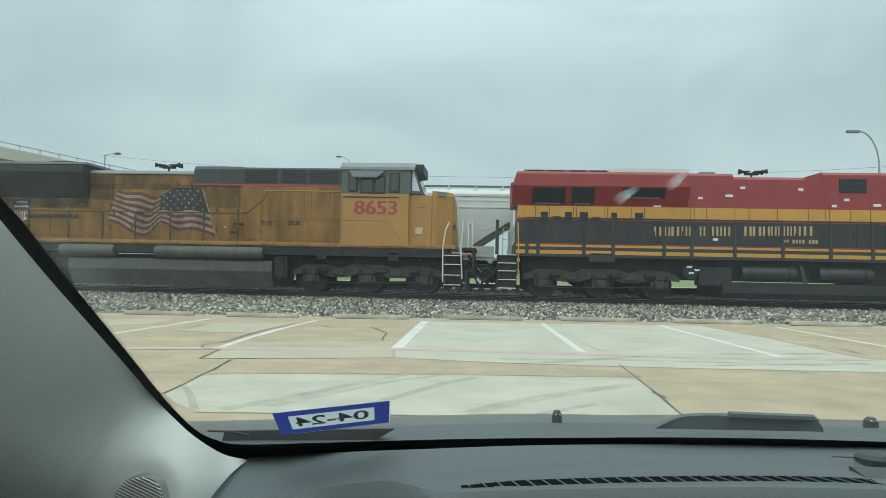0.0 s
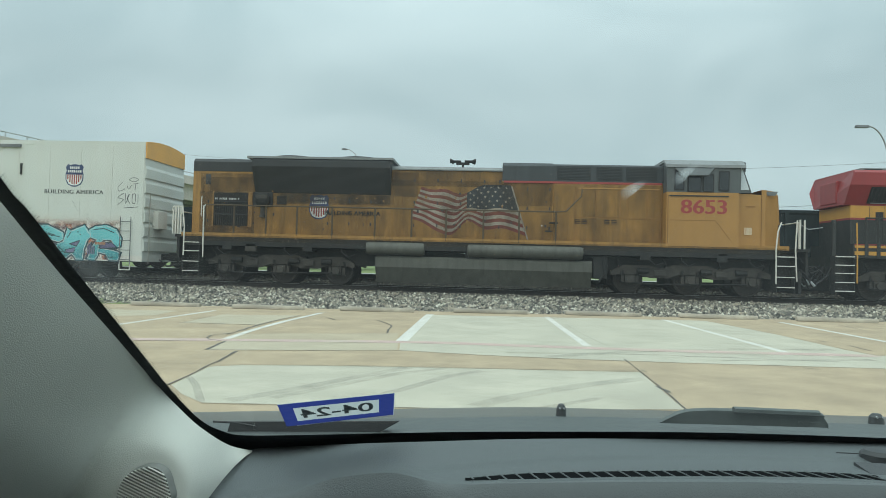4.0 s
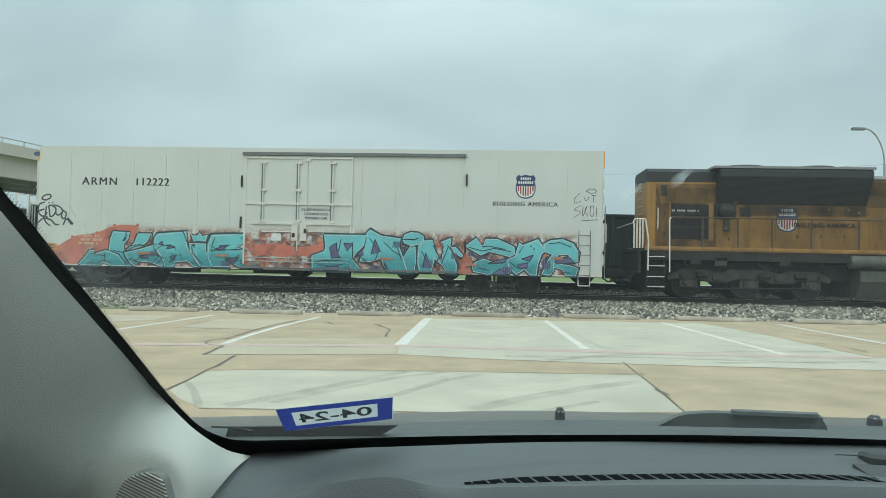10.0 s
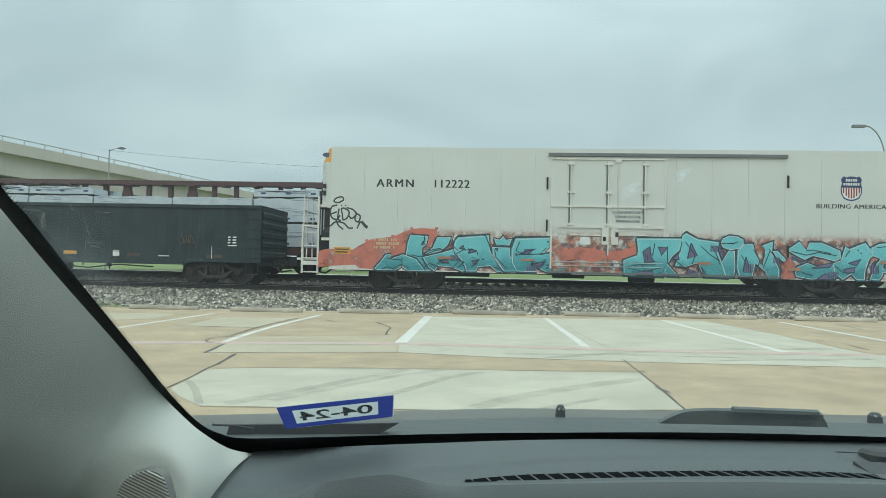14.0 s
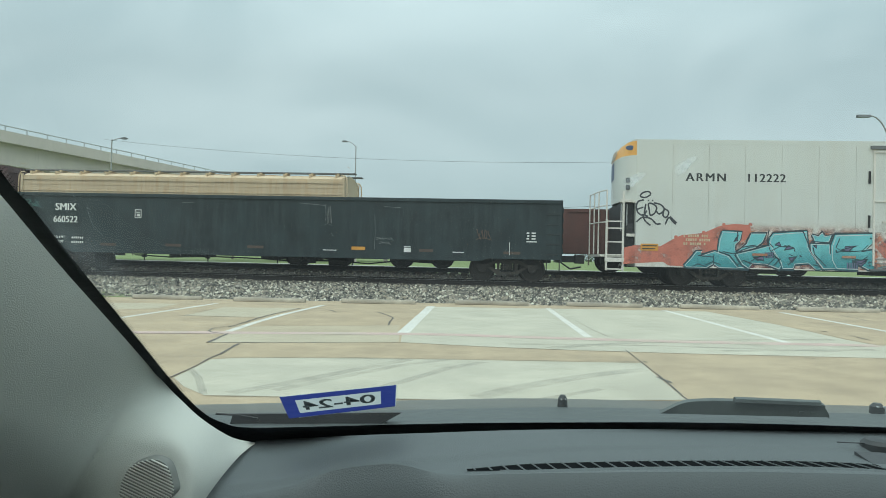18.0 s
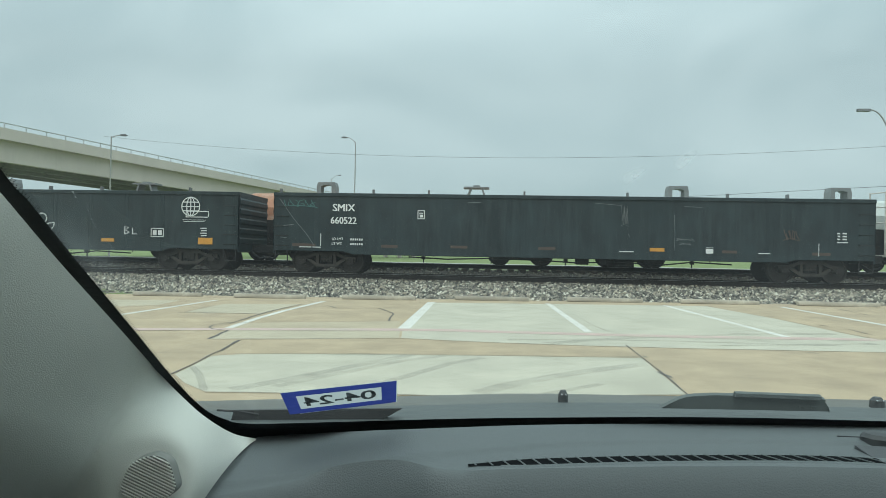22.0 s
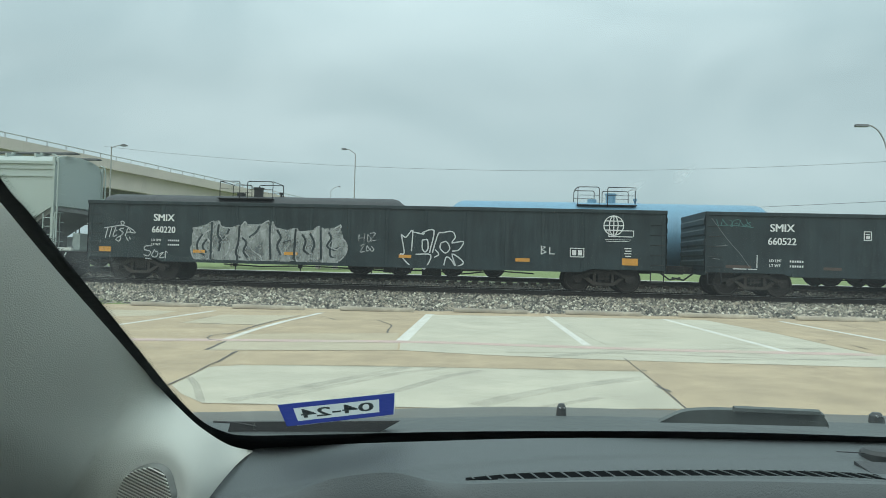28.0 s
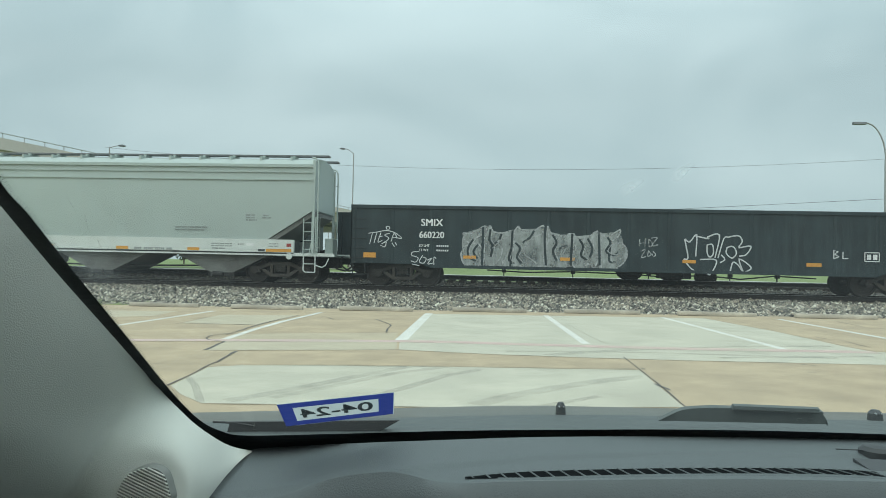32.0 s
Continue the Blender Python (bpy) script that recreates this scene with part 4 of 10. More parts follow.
make_track(TRACK2_Y, RAIL2_Z, -30, 26, "main-line track with dark wooden ties and rusty rails")
make_far()

# ---------------------------------------------------------------- the parked car that the phone looks out of
def spline(pts, k=10):
    """Smooth line through control points."""
    P = [Vector(p) for p in pts]
    P = [P[0] * 2 - P[1]] + P + [P[-1] * 2 - P[-2]]
    out = []
    for i in range(1, len(P) - 2):
        for j in range(k):
            t = j / k
            a, b, c, d = P[i - 1:i + 3]
            out.append(0.5 * ((2 * b) + (c - a) * t + (2 * a - 5 * b + 4 * c - d) * t * t + (3 * b - a - 3 * c + d) * t ** 3))
    out.append(P[-2])
    return out


def loft(bm, *lines):
    rows = [[bm.verts.new(p) for p in ln] for ln in lines]
    for a, b in zip(rows, rows[1:]):
        for i in range(len(a) - 1):
            bm.faces.new((a[i], a[i + 1], b[i + 1], b[i]))
    return bm


def across(line, x):
    """Point of a line (sorted in x) at x."""
    for p, q in zip(line, line[1:]):
        if p.x <= x <= q.x:
            return p.lerp(q, (x - p.x) / max(1e-6, q.x - p.x))
    return line[0] if x < line[0].x else line[-1]


def make_vehicle():
    """Built round the eye: x to the car's right, y ahead, z up from the eye."""
    car = thing("parked_car", "parked car with charcoal dashboard, windscreen and grey pillar trim", "car", at=tuple(EYE), rz=4.2)

    def ws(y):
        """Height of the raked windscreen above y ahead."""
        return -0.16 + (0.60 - y) * 0.577
    bm = B()
    grid(bm, 8, 8, lambda u, v: (-0.5 + 2.0 * u, 0.70 - 0.68 * v, ws(0.70 - 0.68 * v)))
    pane = part("windscreen", bm, "windscreen", car, "raked windscreen with a thin film of dust")
    pane.visible_shadow = False
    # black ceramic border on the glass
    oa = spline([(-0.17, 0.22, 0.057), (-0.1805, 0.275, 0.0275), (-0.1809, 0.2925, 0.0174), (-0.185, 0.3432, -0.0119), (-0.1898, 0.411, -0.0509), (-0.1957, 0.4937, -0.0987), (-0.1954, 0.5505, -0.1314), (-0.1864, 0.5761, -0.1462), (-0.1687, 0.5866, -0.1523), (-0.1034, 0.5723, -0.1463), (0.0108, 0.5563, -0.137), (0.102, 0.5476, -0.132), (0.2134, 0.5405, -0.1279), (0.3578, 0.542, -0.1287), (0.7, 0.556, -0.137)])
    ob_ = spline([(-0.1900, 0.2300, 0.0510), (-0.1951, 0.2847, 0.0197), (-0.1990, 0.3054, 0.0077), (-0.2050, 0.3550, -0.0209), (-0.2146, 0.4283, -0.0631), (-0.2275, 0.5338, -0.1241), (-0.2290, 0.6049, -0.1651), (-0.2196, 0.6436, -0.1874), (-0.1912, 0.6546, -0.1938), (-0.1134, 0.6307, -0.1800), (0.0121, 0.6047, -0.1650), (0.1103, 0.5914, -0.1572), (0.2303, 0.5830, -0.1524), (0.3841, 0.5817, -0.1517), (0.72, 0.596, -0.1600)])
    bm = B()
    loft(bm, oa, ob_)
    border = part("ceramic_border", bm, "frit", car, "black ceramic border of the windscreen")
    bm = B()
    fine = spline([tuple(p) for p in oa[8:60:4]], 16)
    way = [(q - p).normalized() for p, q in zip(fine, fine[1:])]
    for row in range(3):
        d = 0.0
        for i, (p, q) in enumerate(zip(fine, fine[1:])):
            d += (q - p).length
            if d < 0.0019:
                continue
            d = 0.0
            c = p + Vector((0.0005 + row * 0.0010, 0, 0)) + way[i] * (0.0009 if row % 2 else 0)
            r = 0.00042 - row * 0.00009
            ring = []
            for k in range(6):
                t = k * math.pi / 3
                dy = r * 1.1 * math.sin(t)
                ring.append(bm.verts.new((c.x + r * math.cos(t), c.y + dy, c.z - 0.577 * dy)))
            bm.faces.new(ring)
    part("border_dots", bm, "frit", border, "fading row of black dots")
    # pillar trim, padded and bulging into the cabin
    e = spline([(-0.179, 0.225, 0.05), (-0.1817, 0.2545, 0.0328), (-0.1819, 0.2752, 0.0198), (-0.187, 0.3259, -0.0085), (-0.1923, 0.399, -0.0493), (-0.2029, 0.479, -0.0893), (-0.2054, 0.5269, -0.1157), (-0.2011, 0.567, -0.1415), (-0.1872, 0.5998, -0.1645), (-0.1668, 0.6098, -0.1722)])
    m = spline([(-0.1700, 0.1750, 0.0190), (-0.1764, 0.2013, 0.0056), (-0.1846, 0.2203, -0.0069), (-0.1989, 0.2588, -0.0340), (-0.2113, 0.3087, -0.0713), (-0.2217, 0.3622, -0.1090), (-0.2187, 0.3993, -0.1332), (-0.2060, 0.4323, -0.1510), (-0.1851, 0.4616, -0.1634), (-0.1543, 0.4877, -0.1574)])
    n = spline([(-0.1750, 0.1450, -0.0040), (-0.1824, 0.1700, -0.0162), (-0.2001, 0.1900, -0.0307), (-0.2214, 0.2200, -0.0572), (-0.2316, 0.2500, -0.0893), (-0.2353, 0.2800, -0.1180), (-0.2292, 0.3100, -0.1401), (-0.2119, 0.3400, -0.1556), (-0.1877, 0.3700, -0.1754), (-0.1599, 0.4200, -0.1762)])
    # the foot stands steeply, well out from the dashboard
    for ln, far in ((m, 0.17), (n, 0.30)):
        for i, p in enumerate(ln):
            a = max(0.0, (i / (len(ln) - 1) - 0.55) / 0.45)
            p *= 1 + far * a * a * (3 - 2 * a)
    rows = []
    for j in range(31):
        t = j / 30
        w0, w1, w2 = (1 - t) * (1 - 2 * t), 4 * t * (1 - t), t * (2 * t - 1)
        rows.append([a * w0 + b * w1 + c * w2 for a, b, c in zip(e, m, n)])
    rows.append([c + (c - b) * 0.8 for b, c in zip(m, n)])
    # the trim swells round the tweeter
    core = Vector((-0.1460, 0.3350, -0.1165))
    for row in rows:
        for p in row:
            away = (p.normalized() - core.normalized()).length
            g = 1 - max(0.0, min(1.0, (away - 0.05) / 0.11))
            g = g * g * (3 - 2 * g)
            p *= 1 + g * min(0.0, 1.295 * core.length / p.length - 1)
    # and turns down and away towards the door
    for row in rows:
        for p in row:
            a = max(0.0, min(1.0, (-0.25 - p.z / p.y) / 0.22))
            b = max(0.0, min(1.0, (-0.44 - p.x / p.y) / 0.24))
            p *= 1 + 0.15 * a * a * (3 - 2 * a) * b * b * (3 - 2 * b)
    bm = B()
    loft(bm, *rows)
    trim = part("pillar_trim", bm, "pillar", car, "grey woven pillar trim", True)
    # tweeter grille set in the foot of the trim
    bm = B()
    rim = spline([(-0.1586, 0.3350, -0.1159), (-0.1542, 0.3350, -0.1081), (-0.1443, 0.3350, -0.1040), (-0.1367, 0.3350, -0.1063), (-0.1334, 0.3350, -0.1137), (-0.1331, 0.3350, -0.1215), (-0.1460, 0.3350, -0.1290), (-0.1584, 0.3350, -0.1234), (-0.1586, 0.3350, -0.1159)], 5)[:-1]
    ctr = sum(rim, Vector()) / len(rim)
    face = [bm.verts.new(p) for p in rim]
    bm.faces.new(face)
    out = [bm.verts.new(ctr + (p - ctr) * 1.05 + Vector((0, 0.006, 0))) for p in rim]
    for i in range(len(rim)):
        j = (i + 1) % len(rim)
        bm.faces.new((face[i], face[j], out[j], out[i]))
    bmesh.ops.scale(bm, vec=(1.27, 1.27, 1.27), verts=bm.verts)
    gr = part("tweeter_grille", bm, "tweeter", car, "grey tweeter grille")
    for k in range(26):
        # slats run slantwise and stop at the rim
        t = -0.02 + k * 0.0016
        hits = []
        for p, q in zip(rim, rim[1:] + rim[:1]):
            fp, fq = p.z - ctr.z + 0.45 * (p.x - ctr.x) - t, q.z - ctr.z + 0.45 * (q.x - ctr.x) - t
            if fp * fq < 0:
                hits.append(p.lerp(q, fp / (fp - fq)))
        if len(hits) == 2:
            bm = B()
            rod(bm, (hits[0].x, 0.3346, hits[0].z), (hits[1].x, 0.3346, hits[1].z), 0.00058, 5)
            bmesh.ops.scale(bm, vec=(1.269, 1.269, 1.269), verts=bm.verts)
            part("grille_slat", bm, "pillar", gr)
    # dashboard top with a rolled front edge, below and behind the glass
    def shelf(name, bm, material, parent, label="", smooth=False):
        bmesh.ops.scale(bm, vec=(0.9, 0.9, 0.9), verts=bm.verts)
        return part(name, bm, material, parent, label, smooth)
    far = spline([(-0.26, 0.47, -0.15), (-0.1714, 0.5199, -0.15), (-0.1483, 0.5374, -0.15), (-0.0820, 0.5578, -0.15), (-0.0079, 0.5745, -0.15), (0.0859, 0.5935, -0.15), (0.2141, 0.6062, -0.15), (0.4029, 0.6101, -0.15), (0.95, 0.60, -0.15)])
    front = spline([(-0.26, 0.36, -0.15), (-0.1512, 0.4098, -0.15), (-0.1005, 0.4401, -0.15), (-0.0689, 0.4725, -0.15), (-0.0258, 0.4884, -0.15), (0.0098, 0.4732, -0.15), (0.0901, 0.4816, -0.15), (0.1944, 0.4917, -0.15), (0.3267, 0.4949, -0.15), (0.95, 0.49, -0.15)])
    crease = spline([(-0.26, 0.37, -0.15), (-0.0818, 0.4588, -0.15), (-0.0457, 0.4780, -0.15), (-0.0064, 0.5012, -0.15), (0.0542, 0.5230, -0.15), (0.1006, 0.5388, -0.15), (0.2197, 0.5560, -0.15), (0.3360, 0.5567, -0.15), (0.95, 0.55, -0.15)])

    def top(u, v):
        x = -0.1475 + 1.08 * u
        f, b, c = across(front, x), across(far, x), across(crease, x)
        if v < 0.4:            # front face rolls down towards the seat
            s = 1 - v / 0.4
            return (x, f.y - 0.10 * s - 0.012 * min(1, s * 6), -0.1515 - 0.010 * min(1, s * 6) ** 2 - 0.27 * s ** 1.15)
        s = (v - 0.4) / 0.6
        y = f.y + (b.y - f.y) * s
        z = -0.151 + 0.001 * math.tanh((y - c.y) / 0.003)
        # the part before the driver falls towards the instruments
        z -= 0.12 * max(0.0, min(1.0, (0.04 - x) / 0.12)) * max(0.0, c.y - y)
        return (x, y, z)
    bm = B()
    grid(bm, 120, 80, top)
    # its corner sinks towards the pillar's foot
    for v in bm.verts:
        a = max(0.0, min(1.0, (-0.005 - v.co.x) / 0.14))
        v.co *= 1 + 0.25 * a * a * (3 - 2 * a)
    shelf("dashboard", bm, "dash", car, "charcoal grained dashboard top", True)
    # demister vent: dark slot, pale fins, raised front lip
    vent = spline([(0.0189, 0.4830, -0.1495), (0.0509, 0.4897, -0.1495), (0.0931, 0.4973, -0.1495), (0.1450, 0.5051, -0.1495), (0.2021, 0.5112, -0.1495), (0.2681, 0.5152, -0.1495), (0.3107, 0.5147, -0.1495), (0.3344, 0.5115, -0.1495)], 8)
    Z = Vector((0, 0, 1))
    zs = -0.1519
    def slim(x):
        """The slot narrows to a point at the driver's end."""
        return max(0.12, min(1.0, (x - 0.0189) / 0.045)) ** 0.6

    bm = B()
    loft(bm, [Vector((p.x, p.y - 0.0078 * slim(p.x), zs)) for p in vent], [Vector((p.x, p.y + 0.0078 * slim(p.x), zs)) for p in vent])
    vt = shelf("demister_vent", bm, "vent_dark", car, "dark slotted demister vent")
    bm = B()
    loft(bm, *([Vector((p.x, p.y - d * slim(p.x), zs + h)) for p in vent[6:]] for d, h in ((0.0150, -0.001), (0.0088, 0.0009), (0.0080, 0.0006), (0.0078, -0.003))))
    shelf("vent_lip", bm, "dash", vt, "", True)
    for k in range(28):
        x = 0.024 + k * 0.0114
        p = across(vent, x)
        bm = B()
        sl = 0.0035 * (1 if x < 0.2 else 1.6)
        hw = 0.0078 * slim(x)
        prism_x(bm, [(p.y - hw, zs - 0.001), (p.y + hw, zs - 0.001), (p.y + hw, zs + 0.0006), (p.y - hw, zs + 0.0006)], x - 0.0006, x + 0.0006)
        for v in bm.verts:
            v.co.x -= (v.co.y - p.y) / 0.0062 * sl * 0.6
        shelf("vent_fin", bm, "dash", vt)
    bm = B()
    for z0, z1, r0, r1 in ((-0.154, -0.1465, 0.0135, 0.0130), (-0.1465, -0.1435, 0.0130, 0.0100), (-0.1435, -0.1425, 0.0100, 0.0040)):
        rod(bm, (0.3630, 0.5620, z0), (0.3630, 0.5620, z1), r0, 20, r1)
    shelf("light_sensor", bm, "black_plastic", car, "black sensor knob on the dashboard", True)
    bm = B()
    rod(bm, (0.329, 0.562, -0.1465), (0.352, 0.560, -0.1465), 0.0005, 5)
    shelf("sensor_lead", bm, "black_plastic", car)
    bm = B()
    prism_x(bm, [(0.522, -0.154), (0.545, -0.154), (0.545, -0.149), (0.522, -0.152)], 0.333, 0.42)
    for v in bm.verts:
        v.co.y += (v.co.x - 0.333) * -0.12
    shelf("dash_step", bm, "dash_soft", car)
    # registration sticker on the glass, seen from behind
    sq = [Vector(p) for p in ((-0.1230, 0.5085, -0.1087), (-0.0333, 0.4795, -0.0920), (-0.0364, 0.5223, -0.1166), (-0.1262, 0.5563, -0.1363))]

    def on_sticker(u, v, lift):
        p = sq[3].lerp(sq[2], u).lerp(sq[0].lerp(sq[1], u), v)
        return p * (1 - lift)

    def quad(u0, u1, v0, v1, lift):
        bm = B()
        bm.faces.new([bm.verts.new(on_sticker(a, b, lift)) for a, b in ((u0, v0), (u1, v0), (u1, v1), (u0, v1))])
        return bm
    pu0, pu1, pv0, pv1 = 0.125, 0.875, 0.20, 0.80
    bm = B()
    ring = [[bm.verts.new(on_sticker(a, b, 0.0)) for a, b in ((x0, z0), (x1, z0), (x1, z1), (x0, z1))] for x0, x1, z0, z1 in ((0, 1, 0, 1), (pu0, pu1, pv0, pv1))]
    for i in range(4):
        j = (i + 1) % 4
        bm.faces.new((ring[0][i], ring[0][j], ring[1][j], ring[1][i]))
    st = part("registration_sticker", bm, "sticker_blue", car, "blue windscreen sticker seen from behind")
    for ax in ((0.0, 1.0, 1.0, 1.02), (1.0, 1.006, 0.0, 1.0), (0.1, 0.95, -0.015, 0.0)):
        part("sticker_edge", quad(*ax, 0.0012), "sticker_white", st)
    part("sticker_panel", quad(pu0, pu1, pv0, pv1, 0.0), "sticker_white", st, "pale date panel")
    cu = bpy.data.curves.new("sticker_date", "FONT")
    cu.body, cu.size, cu.align_x, cu.align_y, cu.resolution_u, cu.offset = "04-24", 1.0, "CENTER", "CENTER", 3, 0.018
    tmp = bpy.data.objects.new("sticker_date", cu)
    me = bpy.data.meshes.new_from_object(tmp)
    bpy.data.objects.remove(tmp)
    for v in me.vertices:
        v.co = on_sticker(0.50 - v.co.x * 0.285, 0.49 + v.co.y * 0.56, 0.004)
    me.materials.clear()
    me.materials.append(M["sticker_ink"])
    part("sticker_date", me, "sticker_ink", st, "dark date reversed by the glass")
    # scuffs on the glass
    for pts, w in (([(0.0713, 0.2734, 0.028), (0.072, 0.2687, 0.0308), (0.0739, 0.265, 0.0329), (0.0787, 0.2604, 0.0356)], 0.0034), ([(0.0888, 0.2642, 0.0334), (0.0898, 0.2607, 0.0354), (0.0904, 0.257, 0.0375), (0.0949, 0.2512, 0.0409)], 0.003)):
        ln = spline(pts, 6)
        bm = B()
        k = len(ln) - 1
        loft(bm, [p + Vector((-w * (0.4 + 0.6 * math.sin(i / k * 3.14)), 0, 0)) for i, p in enumerate(ln)], [p + Vector((w * (0.4 + 0.6 * math.sin(i / k * 3.14)), 0, 0)) for i, p in enumerate(ln)])
        part("glass_scuff", bm, "scuff", car, "pale smear on the windscreen")
    rng = random.Random(8)
    for k in range(16):
        t = k / 15
        x, y = -0.1562 - 0.0036 * t + rng.uniform(-0.0016, 0.0016), 0.281 + 0.044 * t
        d = rng.uniform(0.001, 0.0028)
        bm = B()
        q = [(x - 0.00022, y), (x + 0.00022, y), (x + 0.0002 - d * 0.1, y + d), (x - 0.0002 - d * 0.1, y + d)]
        bm.faces.new([bm.verts.new((a, b, ws(b) - 0.001)) for a, b in q])
        part("glass_scratch", bm, "scuff", car)
    # dried dirt low beside the pillar
    bm = B()
    f = []
    for k in range(18):
        y = 0.326 + 0.034 * math.sin(k * math.pi / 9)
        f.append(bm.verts.new((-0.176 + 0.024 * math.cos(k * math.pi / 9), y, ws(y) - 0.0012)))
    bm.faces.new(f)
    part("glass_smear", bm, "smear", car, "faint dried dirt on the glass")
    # cowl, wiper, washer jets, bonnet
    bm = B()
    xs = [-0.45 + i * 0.08 for i in range(20)]
    def cowl_top(x):
        return -0.1693 - 0.043 * max(0, 0.145 - x) ** 1.0 * 1.0 + 0.0
    loft(bm, [Vector((x, 0.60, -0.185)) for x in xs], [Vector((x, 0.68, -0.170 - 0.02 * max(0, 0.1 - x))) for x in xs], [Vector((x, 0.775, cowl_top(x) + 0.0005)) for x in xs], [Vector((x, 0.785, cowl_top(x) - 0.012)) for x in xs])
    cw = part("cowl", bm, "cowl", car, "dark plastic cowl below the windscreen", True)
    bm = B()
    ln = [Vector(p) * 0.93 for p in ((-0.233, 0.75, -0.1805), (-0.045, 0.75, -0.1745), (-0.073, 0.75, -0.191), (-0.236, 0.75, -0.1925))]
    back = [bm.verts.new(p + Vector((0, 0.012, -0.002))) for p in ln]
    fore = [bm.verts.new(p) for p in ln]
    bm.faces.new(fore)
    for i in range(4):
        bm.faces.new((fore[i], fore[(i + 1) % 4], back[(i + 1) % 4], back[i]))
    part("cowl_cover", bm, "rubber", cw)
    bm = B()
    pipe(bm, [(-0.235, 0.70, -0.1685), (-0.21, 0.698, -0.1687), (-0.19, 0.695, -0.171)], 0.0011, 5)
    part("wiper_tip", bm, "rubber", cw)
    bm = B()
    grid(bm, 24, 16, lambda u, v: (-0.52 + 1.70 * u, 0.776 + 1.12 * v, -0.1705 - 0.044 * max(0, 0.15 - (-0.52 + 1.70 * u)) - 0.235 * v ** 1.15))
    part("bonnet", bm, "car_paint", car, "dark bonnet edge", True)
    bm = B()
    w = spline([(0.2298, 0.71, -0.1575), (0.2534, 0.71, -0.1462), (0.2771, 0.71, -0.1433), (0.3008, 0.71, -0.1428), (0.3928, 0.71, -0.1444), (0.4017, 0.71, -0.1475), (0.4065, 0.71, -0.1545), (0.4070, 0.71, -0.1595)], 6)
    loft(bm, [p + Vector((0, 0.004, 0)) for p in w], [p + Vector((0, 0, -0.002)) for p in w], [Vector((p.x, 0.712, -0.160)) for p in w])
    wp = part("wiper_arm", bm, "wiper", car, "black wiper arm at rest", True)
    bm = B()
    pipe(bm, [(0.305, 0.705, -0.1425), (0.394, 0.705, -0.1442)], 0.0035, 6)
    part("wiper_blade", bm, "wiper", wp)
    bm = B()
    for k in range(2):
        box(bm, 0.372 + k * 0.012, 0.377 + k * 0.012, 0.7035, 0.705, -0.1555, -0.153)
    part("wiper_clip", bm, "cowl", wp)
    for x, zz, r, h in ((0.1408, -0.1685, 0.0060, 0.0100), (0.5083, -0.1675, 0.0085, 0.0080)):
        bm = B()
        rod(bm, (x, 0.79, zz - 0.004), (x, 0.79, zz + h * 0.55), r, 14, r * 0.9)
        rod(bm, (x, 0.79, zz + h * 0.55), (x, 0.79, zz + h), r * 0.9, 14, r * 0.5)
        jt = part("washer_jet", bm, "black_plastic", car, "black washer jet", True)
        bm = B()
        for sx in (-1, 1):
            rod(bm, (x + sx * r * 0.4, 0.782, zz + h * 0.6), (x + sx * r * 0.4, 0.786, zz + h * 0.6), r * 0.13, 6)
        part("jet_nozzle", bm, "galv", jt)
    # unseen front seats, added behind the phone to block light from the rear
    for x in (0.05, 0.72):
        bm = B()
        box(bm, x - 0.25, x + 0.25, -0.75, -0.5, -0.55, 0.02, 0.06)
        box(bm, x - 0.13, x + 0.13, -0.74, -0.62, 0.03, 0.2, 0.04)
        box(bm, x - 0.25, x + 0.25, -0.62, -0.08, -0.68, -0.5, 0.06)
        part("unseen_seat", bm, "dash_soft", car, "unseen dark front seat that blocks rear light")
    # body shell: sides with wheel arches, roof, pillars, glass, boot
    xl, xr = -0.55, 1.21
    wheels = (-1.75, 1.02)

    def flank(arch):
        out = [(-2.75, -0.62), (-2.7, -0.98)]
        for yc in wheels:
            out += [(yc + 0.34 * math.cos(k), -0.95 + 0.34 * math.sin(k)) for k in (3.14, 2.75, 2.35, 1.96, 1.57, 1.18, 0.79, 0.39, 0.0)]
        return out + [(1.72, -0.95), (1.80, -0.75), (1.74, -0.46), (1.2, -0.33), (0.78, -0.26), (0.45, -0.2), (-2.1, -0.14), (-2.68, -0.22)]
    for x0, x1 in ((xl, xl + 0.05), (xr - 0.05, xr)):
        bm = B()
        prism_x(bm, flank(0.34), x0, x1)
        sd = part("side_panel", bm, "car_paint", car, "dark painted body side")
        xo = x0 - 0.006 if x0 < 0 else x1 + 0.006
        for y in (-0.95, 0.12):
            bm = B()
            box(bm, min(xo, xo + 0.004), max(xo, xo + 0.004), y - 0.005, y + 0.005, -0.9, -0.2)
            part("door_gap", bm, "rubber", sd)
            bm = B()
            box(bm, xo - 0.012, xo + 0.012, y - 0.72 if y > 0 else y - 0.62, y - 0.55 if y > 0 else y - 0.45, -0.3, -0.275, 0.006)
            part("door_handle", bm, "car_paint", sd)
        bm = B()
        box(bm, x0 + 0.02, x0 + 0.025, -2.0, 0.0, -0.14, 0.2)
        sg = part("side_window", bm, "side_glass", car, "side window glass")
        sg.visible_shadow = False
        bm = B()
        for y, lean in ((-0.92, 0.02), (-1.95, 0.16)):
            prism_x(bm, [(y - 0.05 - lean, -0.16), (y + 0.05 - lean, -0.16), (y + 0.04 + lean, 0.23), (y - 0.04 + lean, 0.23)], x0 + 0.005, x0 + 0.045)
        part("door_pillar", bm, "black_plastic", car)
    bm = B()
